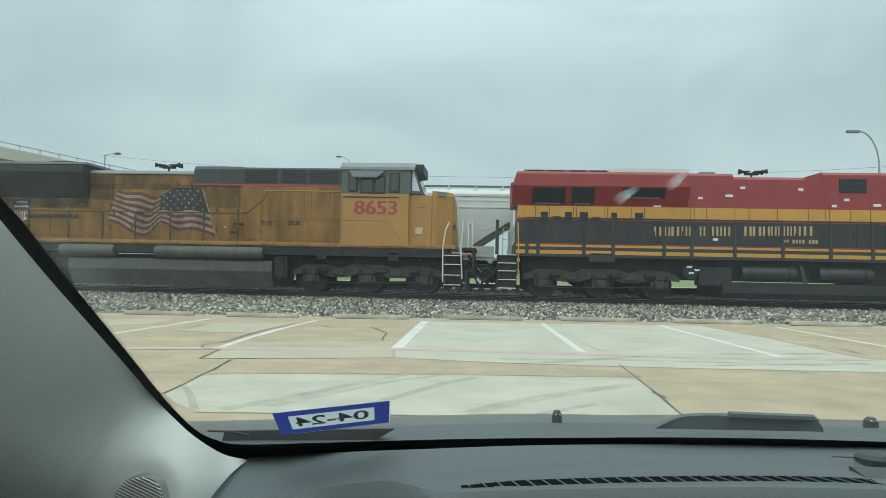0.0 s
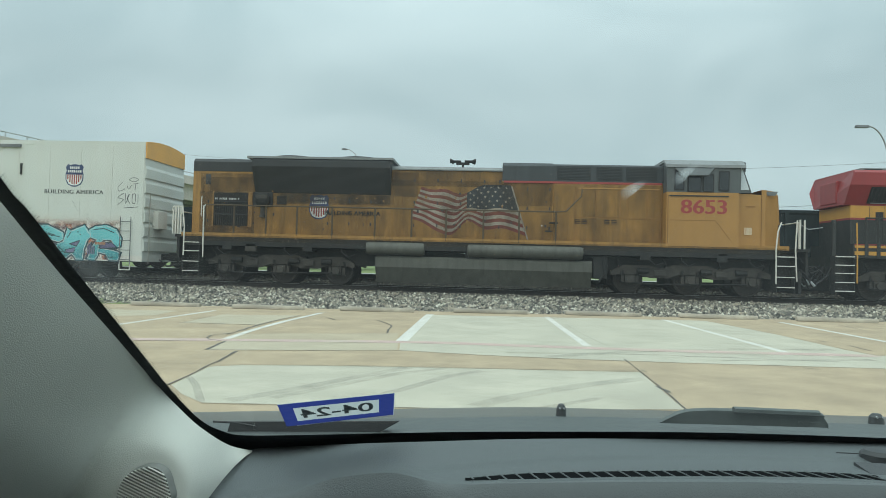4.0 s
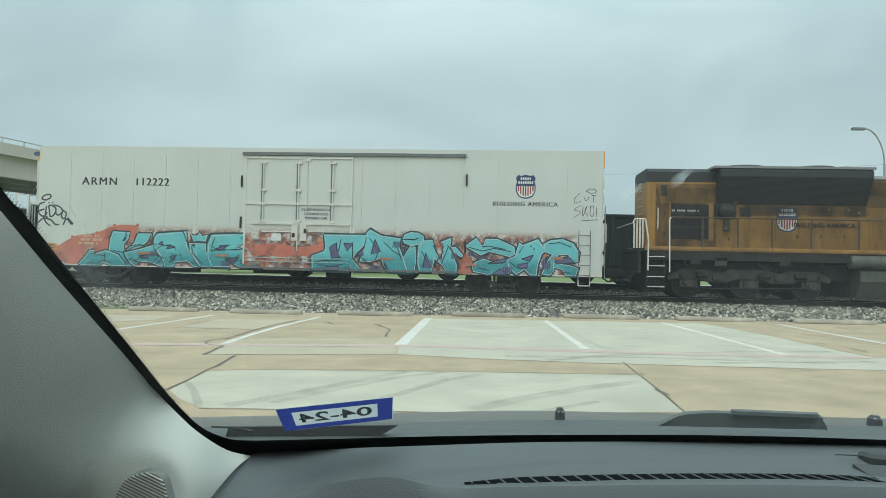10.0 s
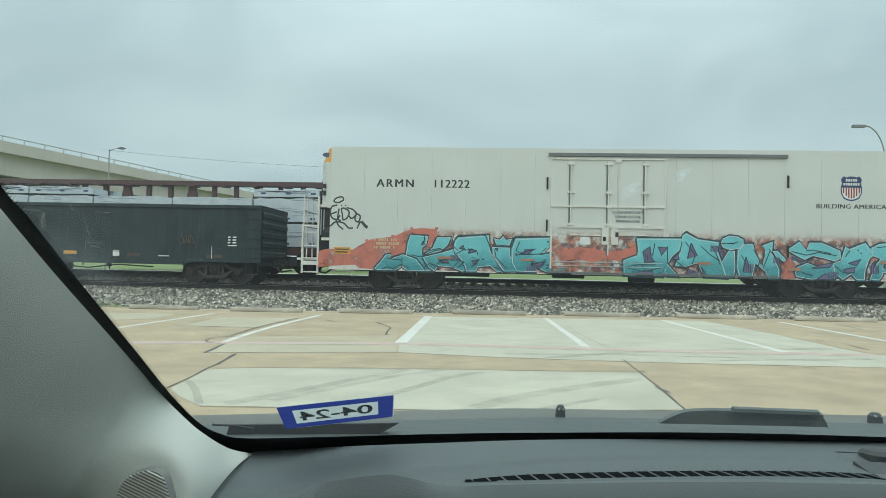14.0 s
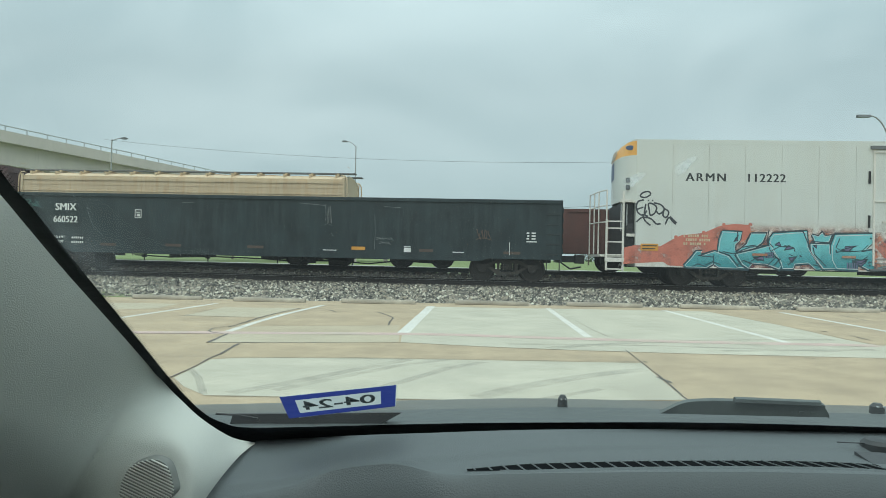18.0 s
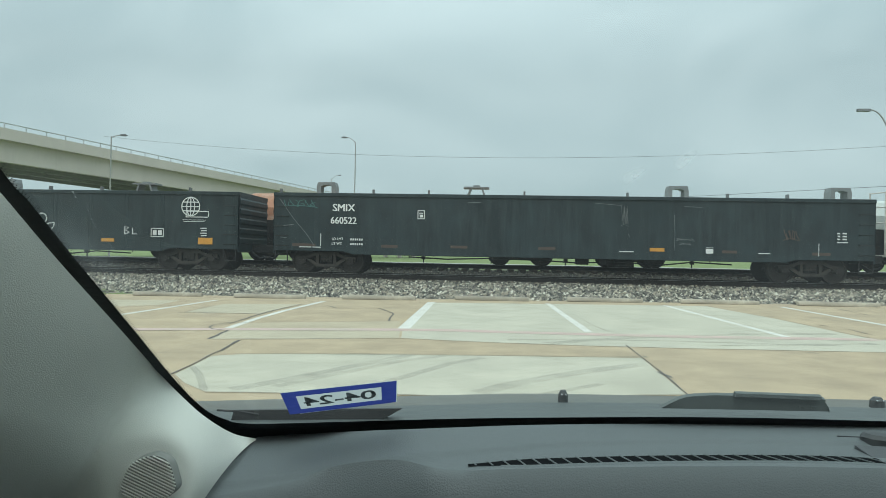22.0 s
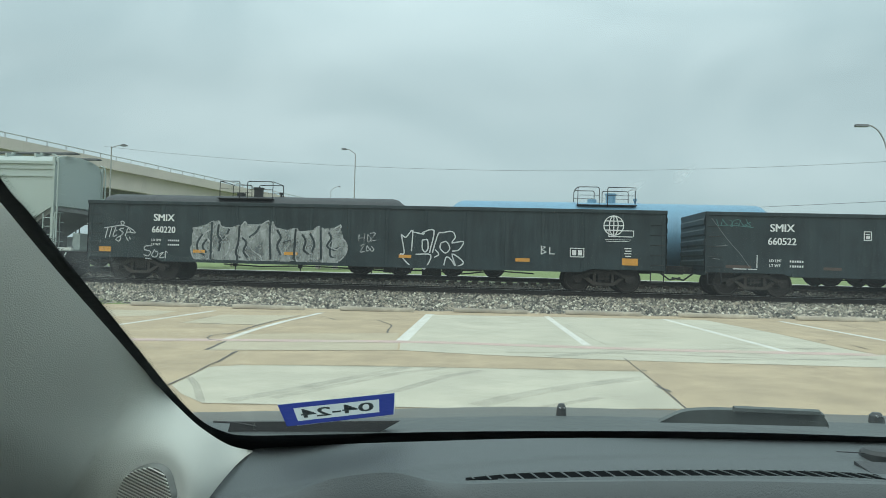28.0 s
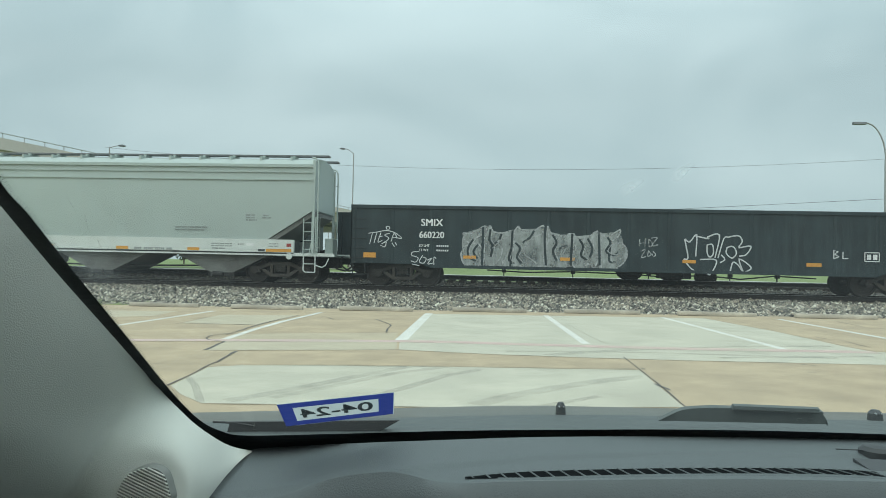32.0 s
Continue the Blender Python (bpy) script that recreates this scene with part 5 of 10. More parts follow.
    grid(bm, 12, 16, lambda u, v: (xl + 0.03 + (xr - xl - 0.06) * u, 0.02 - 1.98 * v, 0.235 + 0.05 * math.sin(math.pi * u) ** 0.6 * math.sin(math.pi * (0.12 + 0.8 * v))))
    part("roof", bm, "car_paint", car, "dark painted roof", True)
    bm = B()
    box(bm, xl + 0.03, xr - 0.03, -1.96, 0.02, 0.205, 0.23, 0.01)
    part("headliner", bm, "headliner", car, "grey headliner")
    bm = B()
    prism_x(bm, [(-1.93, 0.22), (-1.95, 0.235), (-2.42, -0.10), (-2.40, -0.115)], xl + 0.06, xr - 0.06)
    rw = part("rear_window", bm, "side_glass", car, "sloping rear window")
    rw.visible_shadow = False
    bm = B()
    prism_x(bm, [(-2.38, -0.13), (-2.42, -0.10), (-2.70, -0.16), (-2.78, -0.3), (-2.80, -0.75), (-2.72, -0.98), (-2.6, -0.98), (-2.6, -0.2)], xl + 0.02, xr - 0.02)
    part("boot", bm, "car_paint", car, "dark painted boot and bumper")
    bm = B()
    prism_x(bm, [(1.70, -0.46), (1.78, -0.50), (1.88, -0.62), (1.88, -0.85), (1.80, -0.98), (1.68, -0.98)], xl + 0.02, xr - 0.02)
    part("front_bumper", bm, "car_paint", car, "dark painted front bumper")
    for x in (xl + 0.2, xr - 0.2):
        bm = B()
        box(bm, x - 0.14, x + 0.14, 1.78, 1.87, -0.6, -0.5, 0.02)
        part("headlight", bm, "cab_glass", car, "clear headlight")
        bm = B()
        box(bm, x - 0.12, x + 0.12, -2.81, -2.74, -0.42, -0.28, 0.02)
        part("tail_light", bm, "red_num", car, "red tail light")
    bm = B()
    box(bm, xl + 0.06, xr - 0.06, -2.6, 0.75, -0.88, -0.80)
    part("floor_pan", bm, "dash_soft", car)
    for x in (xl + 0.09, xr - 0.09):
        for y in wheels:
            bm = B()
            lathe_x(bm, [(0.17, x - 0.09), (0.27, x - 0.09), (0.30, x - 0.05), (0.30, x + 0.05), (0.27, x + 0.09), (0.17, x + 0.09)], y, -0.895, 28)
            wh = part("wheel", bm, "rubber", car, "black tyre")
            bm = B()
            lathe_x(bm, [(0.02, x - 0.07), (0.16, x - 0.07), (0.18, x - 0.085), (0.18, x + 0.085), (0.16, x + 0.07), (0.02, x + 0.07)], y, -0.895, 20)
            part("rim", bm, "galv", wh)
    return car


vehicle = make_vehicle()

# ---------------------------------------------------------------- railway running gear
SPIN = []          # wheelsets to roll: (object, place under its bogie, radius)


def wheelset_mesh(r):
    half = [(0.085, -1.12), (0.085, -0.83), (0.17, -0.82), (0.18, -0.795), (r * 0.84, -0.775), (r * 0.87, -0.81), (r - 0.006, -0.81), (r, -0.80), (r + 0.004, -0.70), (r + 0.027, -0.675), (r + 0.024, -0.655), (r * 0.88, -0.652), (r * 0.85, -0.69), (0.18, -0.70), (0.10, -0.66), (0.085, -0.60)]
    bm = B()
    lathe_y(bm, half + [(a, -b) for a, b in half[::-1]], 0, 0, 26)
    for sy in (-1, 1):
        rod(bm, (0, sy * 1.09, 0), (0, sy * 1.16, 0), 0.125, 14)
        for k in range(3):
            t = k * 2.094
            box(bm, 0.07 * math.cos(t) - 0.02, 0.07 * math.cos(t) + 0.02, sy * 1.16, sy * 1.185, 0.07 * math.sin(t) - 0.02, 0.07 * math.sin(t) + 0.02)
    me = finish(bm, "wheelset", True)
    me.materials.append(M["wheel"])
    return me


def bogie2_meshes():
    bm = B()
    for sy in (-1, 1):
        y0, y1 = sy * 0.93, sy * 1.09
        prism(bm, [(-1.12, 0.60), (-0.72, 0.63), (-0.38, 0.79), (0.38, 0.79), (0.72, 0.63), (1.12, 0.60), (1.12, 0.48), (0.76, 0.50), (0.36, 0.66), (-0.36, 0.66), (-0.76, 0.50), (-1.12, 0.48)], y0, y1)
        prism(bm, [(-0.72, 0.50), (-0.36, 0.24), (0.36, 0.24), (0.72, 0.50), (0.56, 0.52), (0.30, 0.35), (-0.30, 0.35), (-0.56, 0.52)], y0, y1)
        for sx in (-1, 1):
            box(bm, sx * 0.27, sx * 0.37, y0, y1, 0.3, 0.7)
            box(bm, sx * 0.89 - 0.14, sx * 0.89 + 0.14, y0 - sy * 0.02, y1 + sy * 0.02, 0.40, 0.60)
    box(bm, -0.2, 0.2, -1.06, 1.06, 0.44, 0.66)
    frame_me = finish(bm, "bogie")
    frame_me.materials.append(M["truck_steel"])
    bm = B()
    for sy in (-1, 1):
        for x in (-0.18, -0.06, 0.06, 0.18):
            for k in range(5):
                rod(bm, (x, sy * 1.02, 0.36 + k * 0.05), (x, sy * 1.02, 0.385 + k * 0.05), 0.056, 8)
    spring_me = finish(bm, "spring_nest")
    spring_me.materials.append(M["dark_metal"])
    return frame_me, spring_me


WHEEL_F, WHEEL_L = wheelset_mesh(0.46), wheelset_mesh(0.525)
BOGIE, SPRINGS = bogie2_meshes()


def bogie2(car, x, front=True, spacing=1.80):
    b = part("bogie", BOGIE, "truck_steel", car, "dusty cast-steel bogie", at=(x, 0, 0))
    part("spring_nest", SPRINGS, "dark_metal", b)
    for sx in (-0.5, 0.5):
        w = part("wheelset", WHEEL_F, "wheel", b, at=(sx * spacing, 0, 0.46))
        if front:
            SPIN.append((w, (sx * spacing, 0, 0.46), 0.46))
    return b


def coupler_mesh(bm, x, sg):
    box(bm, x, x + sg * 0.75, -0.1, 0.1, 0.74, 0.98)
    box(bm, x + sg * 0.6, x + sg * 0.95, -0.2, 0.17, 0.70, 1.02, 0.03)
    pipe(bm, [(x + sg * 0.05, -0.35, 0.75), (x + sg * 0.4, -0.38, 0.5), (x + sg * 0.8, -0.3, 0.58)], 0.03, 6)
    return bm


def ladder(bm, x0, x1, y, z0, z1, n, r=0.014):
    rod(bm, (x0, y, z0), (x0, y, z1), r * 1.3, 6)
    rod(bm, (x1, y, z0), (x1, y, z1), r * 1.3, 6)
    for i in range(n):
        z = z0 + (z1 - z0) * (i + 0.5) / n
        rod(bm, (x0, y, z), (x1, y, z), r, 6)
    return bm


def spots(name, rects, material, parent, y, label=""):
    for x0, x1, z0, z1 in rects:
        bm = B()
        box(bm, x0, x1, y - 0.004, y, z0, z1)
        part(name, bm, material, parent, label)


# ---------------------------------------------------------------- yellow locomotive
def shield(parent, x, z, w, h, y):
    """Shield emblem drawn as plain shapes: blue head with pale bars over red and white stripes."""
    def outline(k, dz=0):
        return [(x + a * w / 2 * k, z + b * h / 2 * k + dz) for a, b in ((-0.72, 1), (-0.45, 0.9), (-0.2, 0.98), (0, 1), (0.2, 0.98), (0.45, 0.9), (0.72, 1), (0.98, 0.72), (0.84, 0.45), (0.98, 0.1), (0.95, -0.4), (0.7, -0.8), (0.3, -0.97), (0, -1), (-0.3, -0.97), (-0.7, -0.8), (-0.95, -0.4), (-0.98, 0.1), (-0.84, 0.45), (-0.98, 0.72))]
    bm = B()
    prism(bm, outline(1.06), y - 0.003, y)
    sh = part("emblem", bm, "shield_blue", parent, "blue, red and white shield emblem")
    bm = B()
    prism(bm, [(x + a * w / 2, z + b * h / 2) for a, b in ((0.92, 0.08), (0.9, -0.4), (0.66, -0.76), (0.3, -0.91), (0, -0.94), (-0.3, -0.91), (-0.66, -0.76), (-0.9, -0.4), (-0.92, 0.08))], y - 0.005, y - 0.003)
    part("stripe_field", bm, "letter_white", sh)
    bm = B()
    for k in range(-3, 4):
        d = 0.9 - 0.055 * k * k
        box(bm, x + k * w * 0.125 - w * 0.033, x + k * w * 0.125 + w * 0.033, y - 0.008, y - 0.005, z - h * 0.47 * d, z + h * 0.04)
    part("red_stripes", bm, "red_num", sh)
    bm = B()
    for zz in (0.72, 0.38):
        for k in range(-3, 4):
            if abs(k) < 3 or zz < 0.5:
                box(bm, x + k * w * 0.115 - w * 0.04, x + k * w * 0.115 + w * 0.04, y - 0.006, y - 0.003, z + h / 2 * (zz - 0.11), z + h / 2 * (zz + 0.11))
    part("pale_bars", bm, "letter_white", sh)


def bogie3(car, x, offs, name_front=True):
    bm = B()
    for sy in (-1, 1):
        y0, y1 = sy * 0.98, sy * 1.16
        top = [(-2.75, 0.80), (-2.3, 1.02), (-1.4, 1.02), (-1.0, 0.92), (-0.6, 1.05), (0.6, 1.05), (1.0, 0.92), (1.4, 1.02), (2.3, 1.02), (2.75, 0.80)]
        low = [(2.75, 0.64), (2.35, 0.70), (1.75, 0.70), (1.35, 0.58), (0.75, 0.58), (0.4, 0.72), (-0.4, 0.72), (-0.75, 0.58), (-1.35, 0.58), (-1.75, 0.70), (-2.35, 0.70), (-2.75, 0.64)]
        prism(bm, top + low, y0, y1)
        for o in offs:
            box(bm, o - 0.30, o - 0.2, y0, y1, 0.38, 0.64)
            box(bm, o + 0.2, o + 0.30, y0, y1, 0.38, 0.64)
        box(bm, -1.25, -0.85, y0 - sy * 0.02, y1 + sy * 0.10, 0.66, 0.86, 0.02)
        box(bm, 0.85, 1.25, y0 - sy * 0.02, y1 + sy * 0.10, 0.66, 0.86, 0.02)
    box(bm, -2.2, 2.2, -0.95, 0.95, 0.62, 0.8)
    b = part("bogie", bm, "truck_steel", car, "grimy three-axle locomotive bogie", at=(x, 0, 0))
    bm = B()
    box(bm, -2.7, 2.7, -0.75, 0.75, 0.75, 1.3)
    part("bolster", bm, "dark_metal", b)
    for o in offs:
        bm = B()
        box(bm, o - 0.75, o - 0.05, -0.6, 0.6, 0.28, 0.78, 0.08)
        part("traction_motor", bm, "dark_metal", b)
    bm = B()
    for sy in (-1, 1):
        for o in (-2.5, -0.9, 0.95, 2.45):
            pipe(bm, [(o, sy * 1.1, 0.9), (o + 0.05, sy * 1.25, 1.05), (o - 0.1, sy * 1.3, 1.3)], 0.025, 5)
    part("sand_pipe", bm, "dark_metal", b)
    for sy in (-1, 1):
        for o in offs:
            bm = B()
            box(bm, o - 0.18, o + 0.18, sy * 1.05, sy * 1.22, 0.36, 0.68, 0.04)
            rod(bm, (o, sy * 1.2, 0.525), (o, sy * 1.29, 0.525), 0.13, 14)
            part("axle_box", bm, "truck_steel", b)
            bm = B()
            for sx in (-0.27, 0.27):
                for k in range(5):
                    rod(bm, (o + sx, sy * 1.12, 0.66 + k * 0.04), (o + sx, sy * 1.12, 0.682 + k * 0.04), 0.075, 9)
            part("coil_spring", bm, "dark_metal", b)
        bm = B()
        for o in (-1.6, 0.55, 1.75):
            rod(bm, (o - 0.22, sy * 1.22, 0.83), (o + 0.16, sy * 1.22, 0.83), 0.10, 10)
        pipe(bm, [(-2.4, sy * 1.2, 0.42), (-1.2, sy * 1.2, 0.36), (0.4, sy * 1.2, 0.40), (2.3, sy * 1.2, 0.44)], 0.025, 6)
        part("brake_cylinder", bm, "dark_metal", b)
    for o in offs:
        w = part("wheelset", WHEEL_L, "wheel", b, at=(o, 0, 0.525))
        SPIN.append((w, (o, 0, 0.525), 0.525))


def handrail(car, xs, y, z0, z1, material, drop=()):
    for x in xs:
        bm = B()
        rod(bm, (x, y, z0 - 0.12), (x, y, z1), 0.034, 6)
        part("stanchion", bm, material, car)
    bm = B()
    pipe(bm, [(xs[0], y, z1), (xs[-1], y, z1)], 0.026, 6)
    part("handrail", bm, material, car, "thin steel handrail")


def steps(car, x0, x1, y, zs, material, sgn=1):
    bm = B()
    for x in (x0, x1):
        box(bm, x - 0.015, x + 0.015, y, y + 0.35, 0.2, 1.55)
    part("step_frame", bm, "dark_metal", car)
    for z in zs:
        bm = B()
        box(bm, x0, x1, y - 0.01, y + 0.3, z, z + 0.03)
        part("step", bm, "white_trim", car, "pale steel step edge")


def horn(car, x, z):
    bm = B()
    rod(bm, (x, 0, z), (x, 0, z + 0.28), 0.04, 8)
    box(bm, x - 0.25, x + 0.25, -0.09, 0.09, z + 0.24, z + 0.32, 0.01)
    hb = part("horn", bm, "dark_metal", car, "black five-chime air horn")
    for k, (sx, yy, ll) in enumerate(((1, -0.15, 0.38), (1, 0.0, 0.3), (1, 0.15, 0.34), (-1, -0.1, 0.36), (-1, 0.1, 0.3))):
        bm = B()
        rod(bm, (x + sx * 0.08, yy, z + 0.36), (x + sx * (0.08 + ll * 0.7), yy, z + 0.36), 0.03, 8)
        rod(bm, (x + sx * (0.08 + ll * 0.7), yy, z + 0.36), (x + sx * (0.12 + ll), yy, z + 0.36), 0.035, 10, 0.095)
        part("chime", bm, "dark_metal", hb)


def make_flag(car, y):
    """Waving flag painted on the hood: wavy red and white stripes, dark blue field with pale stars."""
    n = 26
    up = spline([(-2.19, 3.67, 0), (-1.79, 3.58, 0), (-1.29, 3.60, 0), (-0.79, 3.43, 0), (-0.49, 3.50, 0), (0.0, 3.76, 0), (0.49, 3.79, 0), (1.05, 3.78, 0)], 8)
    low = spline([(-2.56, 2.51, 0), (-2.11, 2.37, 0), (-1.57, 2.06, 0), (-1.03, 1.95, 0), (-0.48, 2.46, 0), (0.16, 2.17, 0), (0.81, 2.22, 0), (1.65, 1.96, 0)], 8)

    def wave(u, v):
        # u along the flag from the fly to the hoist, v up
        k = min(max(u, 0.0), 1.0) * (len(up) - 1)
        i = min(int(k), len(up) - 2)
        a, b = up[i].lerp(up[i + 1], k - i), low[i].lerp(low[i + 1], k - i)
        p = b.lerp(a, v)
        return p.x, p.y + 0.035 * math.sin(u * 14 + v * 3) * (1 - v) * v * 2
    fl = None
    for k in range(13):
        bm = B()
        v0, v1 = k / 13, (k + 1) / 13
        top = 0.56 if k >= 6 else 1.0
        us = [i / n * top for i in range(n + 1)]
        for a, b in zip(us, us[1:]):
            prism(bm, [wave(a, v0), wave(b, v0), wave(b, v1), wave(a, v1)], y - 0.003, y)
        if fl is None:
            fl = part("flag_stripe", bm, "flag_red", car, "faded painted flag stripe, red")
        else:
            part("flag_stripe", bm, "flag_red" if k % 2 == 0 else "flag_white", car, "faded painted flag stripe, red" if k % 2 == 0 else "faded painted flag stripe, off-white")
    bm = B()
    us = [0.56 + 0.44 * i / 10 for i in range(11)]
    for a, b in zip(us, us[1:]):
        prism(bm, [wave(a, 6 / 13), wave(b, 6 / 13), wave(b, 1), wave(a, 1)], y - 0.003, y)
    cf = part("flag_field", bm, "flag_blue", car, "dark blue star field of the flag")
    bm = B()
    for r in range(5):
        for c in range(6 if r % 2 == 0 else 5):
            x, z = wave(0.60 + 0.37 * (c + (0 if r % 2 == 0 else 0.5)) / 5.2, 6 / 13 + 7 / 13 * (r + 0.6) / 5.2)
            pts = []
            for k in range(10):
                rr = 0.05 if k % 2 == 0 else 0.022
                pts.append((x + rr * math.sin(k * 0.628), z + rr * math.cos(k * 0.628)))
            prism(bm, pts, y - 0.006, y - 0.003)
    part("stars", bm, "flag_white", cf)
    bm = B()
    pts = [wave(1.0, 0.98), wave(1.0, -0.12)]
    ribbon(bm, [(pts[0][0] + 0.03, pts[0][1]), (pts[1][0] + 0.03, pts[1][1] - 0.05)], 0.05, y - 0.003)
    part("flag_hoist", bm, "flag_white", car)


def make_yellow_loco():
    UC = -11.8
    car = thing("locomotive", "grimy yellow and grey diesel locomotive with a painted hood flag", "locomotive", "front train")
    hy = 1.02      # half width of the hood
    # frame and walkway
    bm = B()
    box(bm, -10.95, 10.6, -1.53, 1.53, 1.66, 1.80)
    fr = part("frame", bm, "up_yellow", car, "dirty yellow side sill")
    bm = B()
    box(bm, -10.9, 10.3, -1.5, 1.5, 1.34, 1.66)
    box(bm, -10.4, 10.2, -0.9, 0.9, 0.72, 1.28)
    part("underframe", bm, "dark_metal", car)
    for x in (-9.4, -6.4, -3.9, 5.6, 8.2):
        bm = B()
        box(bm, x, x + 0.35, -1.52, 1.52, 1.2, 1.42)
        part("bracket", bm, "dark_metal", car)
    # hood: rear block, radiator, low centre, tall front
    def hood(x0, x1, z0, z1, mt, name, cham=0.12, w=hy):
        bm = B()
        prism_x(bm, [(-w, z0), (w, z0), (w, z1 - cham), (w - cham, z1), (-w + cham, z1), (-w, z1 - cham)], x0, x1)
        return part(name, bm, mt, car)
    hood(-10.8, -8.4, 1.72, 4.12, "up_yellow", "rear_hood", 0.02)
    hood(-10.8, -8.4, 4.12, 4.60, "up_black", "rear_hood_top")
    hood(-8.4, -3.3, 1.72, 3.34, "up_yellow", "radiator_hood", 0.02)
    bm = B()
    prism_x(bm, [(-1.02, 3.34), (1.02, 3.34), (1.5, 4.28), (1.5, 4.5), (1.38, 4.58), (-1.38, 4.58), (-1.5, 4.5), (-1.5, 4.28)], -8.4, -3.3)
    rad = part("radiator", bm, "up_black", car, "flared sooty black radiator housing")
    bm = B()
    for i in range(24):
        t = i / 23
        y, z = -(1.05 + 0.43 * t), 3.42 + 0.84 * t
        box(bm, -8.2, -3.5, y - 0.012, y + 0.012, z - 0.008, z + 0.008)
    part("radiator_slats", bm, "grille", rad)
    bm = B()
    box(bm, -8.6, -3.2, -1.46, 1.46, 4.57, 4.65)
    part("radiator_roof", bm, "up_grey", rad)
    for x in (-7.2, -4.7):
        bm = B()
        rod(bm, (x, 0, 4.6), (x, 0, 4.80), 0.95, 24, 0.8)
        part("fan_cover", bm, "up_black", car, smooth=True)
    hood(-3.3, 0.75, 1.72, 4.28, "up_yellow", "engine_hood", 0.02)
    hood(-3.3, 0.75, 4.28, 4.42, "up_grey", "engine_roof", 0.1, hy + 0.06)
    hood(0.75, 6.47, 1.72, 3.95, "up_yellow", "electrical_hood", 0.02)
    hood(0.75, 2.55, 3.95, 4.62, "hood_grey", "exhaust_hood", 0.12, hy + 0.03)
    hood(2.55, 6.47, 3.95, 4.58, "hood_grey", "brake_grid_hood", 0.06, hy + 0.05)
    for x0, x1 in ((2.7, 3.9), (4.1, 5.0), (5.15, 6.2)):
        bm = B()
        box(bm, x0, x1, -1.09, -1.05, 4.03, 4.5)
        g = part("brake_grille", bm, "up_black", car)
        for k in range(8):
            bm = B()
            box(bm, x0 + 0.03, x1 - 0.03, -1.105, -1.09, 4.06 + k * 0.055, 4.075 + k * 0.055)
            part("grille_slat", bm, "hood_grey", g)
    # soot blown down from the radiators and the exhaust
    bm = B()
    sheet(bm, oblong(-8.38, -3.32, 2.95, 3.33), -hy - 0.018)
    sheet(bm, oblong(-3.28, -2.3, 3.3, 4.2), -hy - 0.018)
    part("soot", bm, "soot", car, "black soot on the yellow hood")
    words("slogan", "BUILDING AMERICA", 0.16, "dark_metal", car, -4.72, -hy - 0.044, 2.64, squeeze=1.0, spacing=1.05, label="dim brown lettering")
    bm = B()
    box(bm, 0.8, 6.4, -1.085, -1.05, 3.88, 3.95)
    part("red_pinstripe", bm, "red_num", car, "thin red stripe under the grey roof")
    # hood doors: thin panels with gaps
    for x0, x1, z1 in [(-10.35, -10.15, 3.9), (-6.35, -5.6, 3.28), (-5.55, -4.8, 3.28), (-4.75, -4.0, 3.28), (-3.2, -2.4, 4.1), (-2.35, -1.55, 4.1), (-1.5, -0.7, 4.1), (-0.65, 0.15, 4.1), (0.2, 0.7, 4.1), (0.85, 1.7, 3.85), (1.75, 2.5, 3.85)]:
        bm = B()
        box(bm, x0, x1, -hy - 0.015, -hy, 1.95, z1)
        dr = part("hood_door", bm, "up_yellow", car)
        bm = B()
        for zz in (2.2, (1.95 + z1) / 2, z1 - 0.25):
            box(bm, x1 - 0.06, x1 - 0.015, -hy - 0.035, -hy - 0.015, zz, zz + 0.12)
        part("latch", bm, "up_black", dr)
    # rear grille with slats and round intake
    bm = B()
    box(bm, -9.97, -8.65, -hy - 0.03, -hy, 2.09, 3.32, 0.01)
    gr = part("rear_grille", bm, "grille", car, "black louvred grille")
    for k in range(16):
        x = -9.93 + k * 0.081
        bm = B()
        box(bm, x, x + 0.02, -hy - 0.055, -hy - 0.03, 2.12, 2.98)
        part("grille_slat", bm, "dark_metal", gr)
    bm = B()
    box(bm, -9.97, -8.65, -hy - 0.06, -hy - 0.03, 2.50, 2.54)
    box(bm, -9.97, -8.65, -hy - 0.06, -hy - 0.03, 2.98, 3.02)
    part("grille_bar", bm, "up_black", gr)
    small_print("grille_print", [(-9.93, 3.06, 16, 0.07)], "letter_white", gr, -hy - 0.034)
    bm = B()
    box(bm, -10.02, -9.97, -hy - 0.05, -hy, 2.05, 3.36)
    box(bm, -8.65, -8.5, -hy - 0.04, -hy, 2.05, 3.36)
    part("grille_frame", bm, "up_cab", car, "yellow grille frame")
    bm = B()
    box(bm, -8.47, -7.72, -hy - 0.05, -hy, 2.82, 3.36, 0.03)
    ib = part("intake_box", bm, "grille", car, "dark intake box")
    bm = B()
    lathe_y(bm, [(0.27, -hy - 0.05), (0.27, -hy - 0.2), (0.2, -hy - 0.26), (0.05, -hy - 0.28)], -8.07, 3.08, 20)
    part("intake_drum", bm, "dark_metal", ib, "", True)
    bm = B()
    box(bm, -8.28, -7.86, -hy - 0.29, -hy - 0.2, 3.1, 3.24, 0.02)
    rod(bm, (-8.07, -hy - 0.1, 2.55), (-8.07, -hy - 0.1, 2.8), 0.08, 10)
    rod(bm, (-8.07, -hy - 0.1, 2.42), (-8.07, -hy - 0.1, 2.55), 0.13, 12, 0.1)
    part("intake_glass", bm, "truck_steel", ib)
    bm = B()
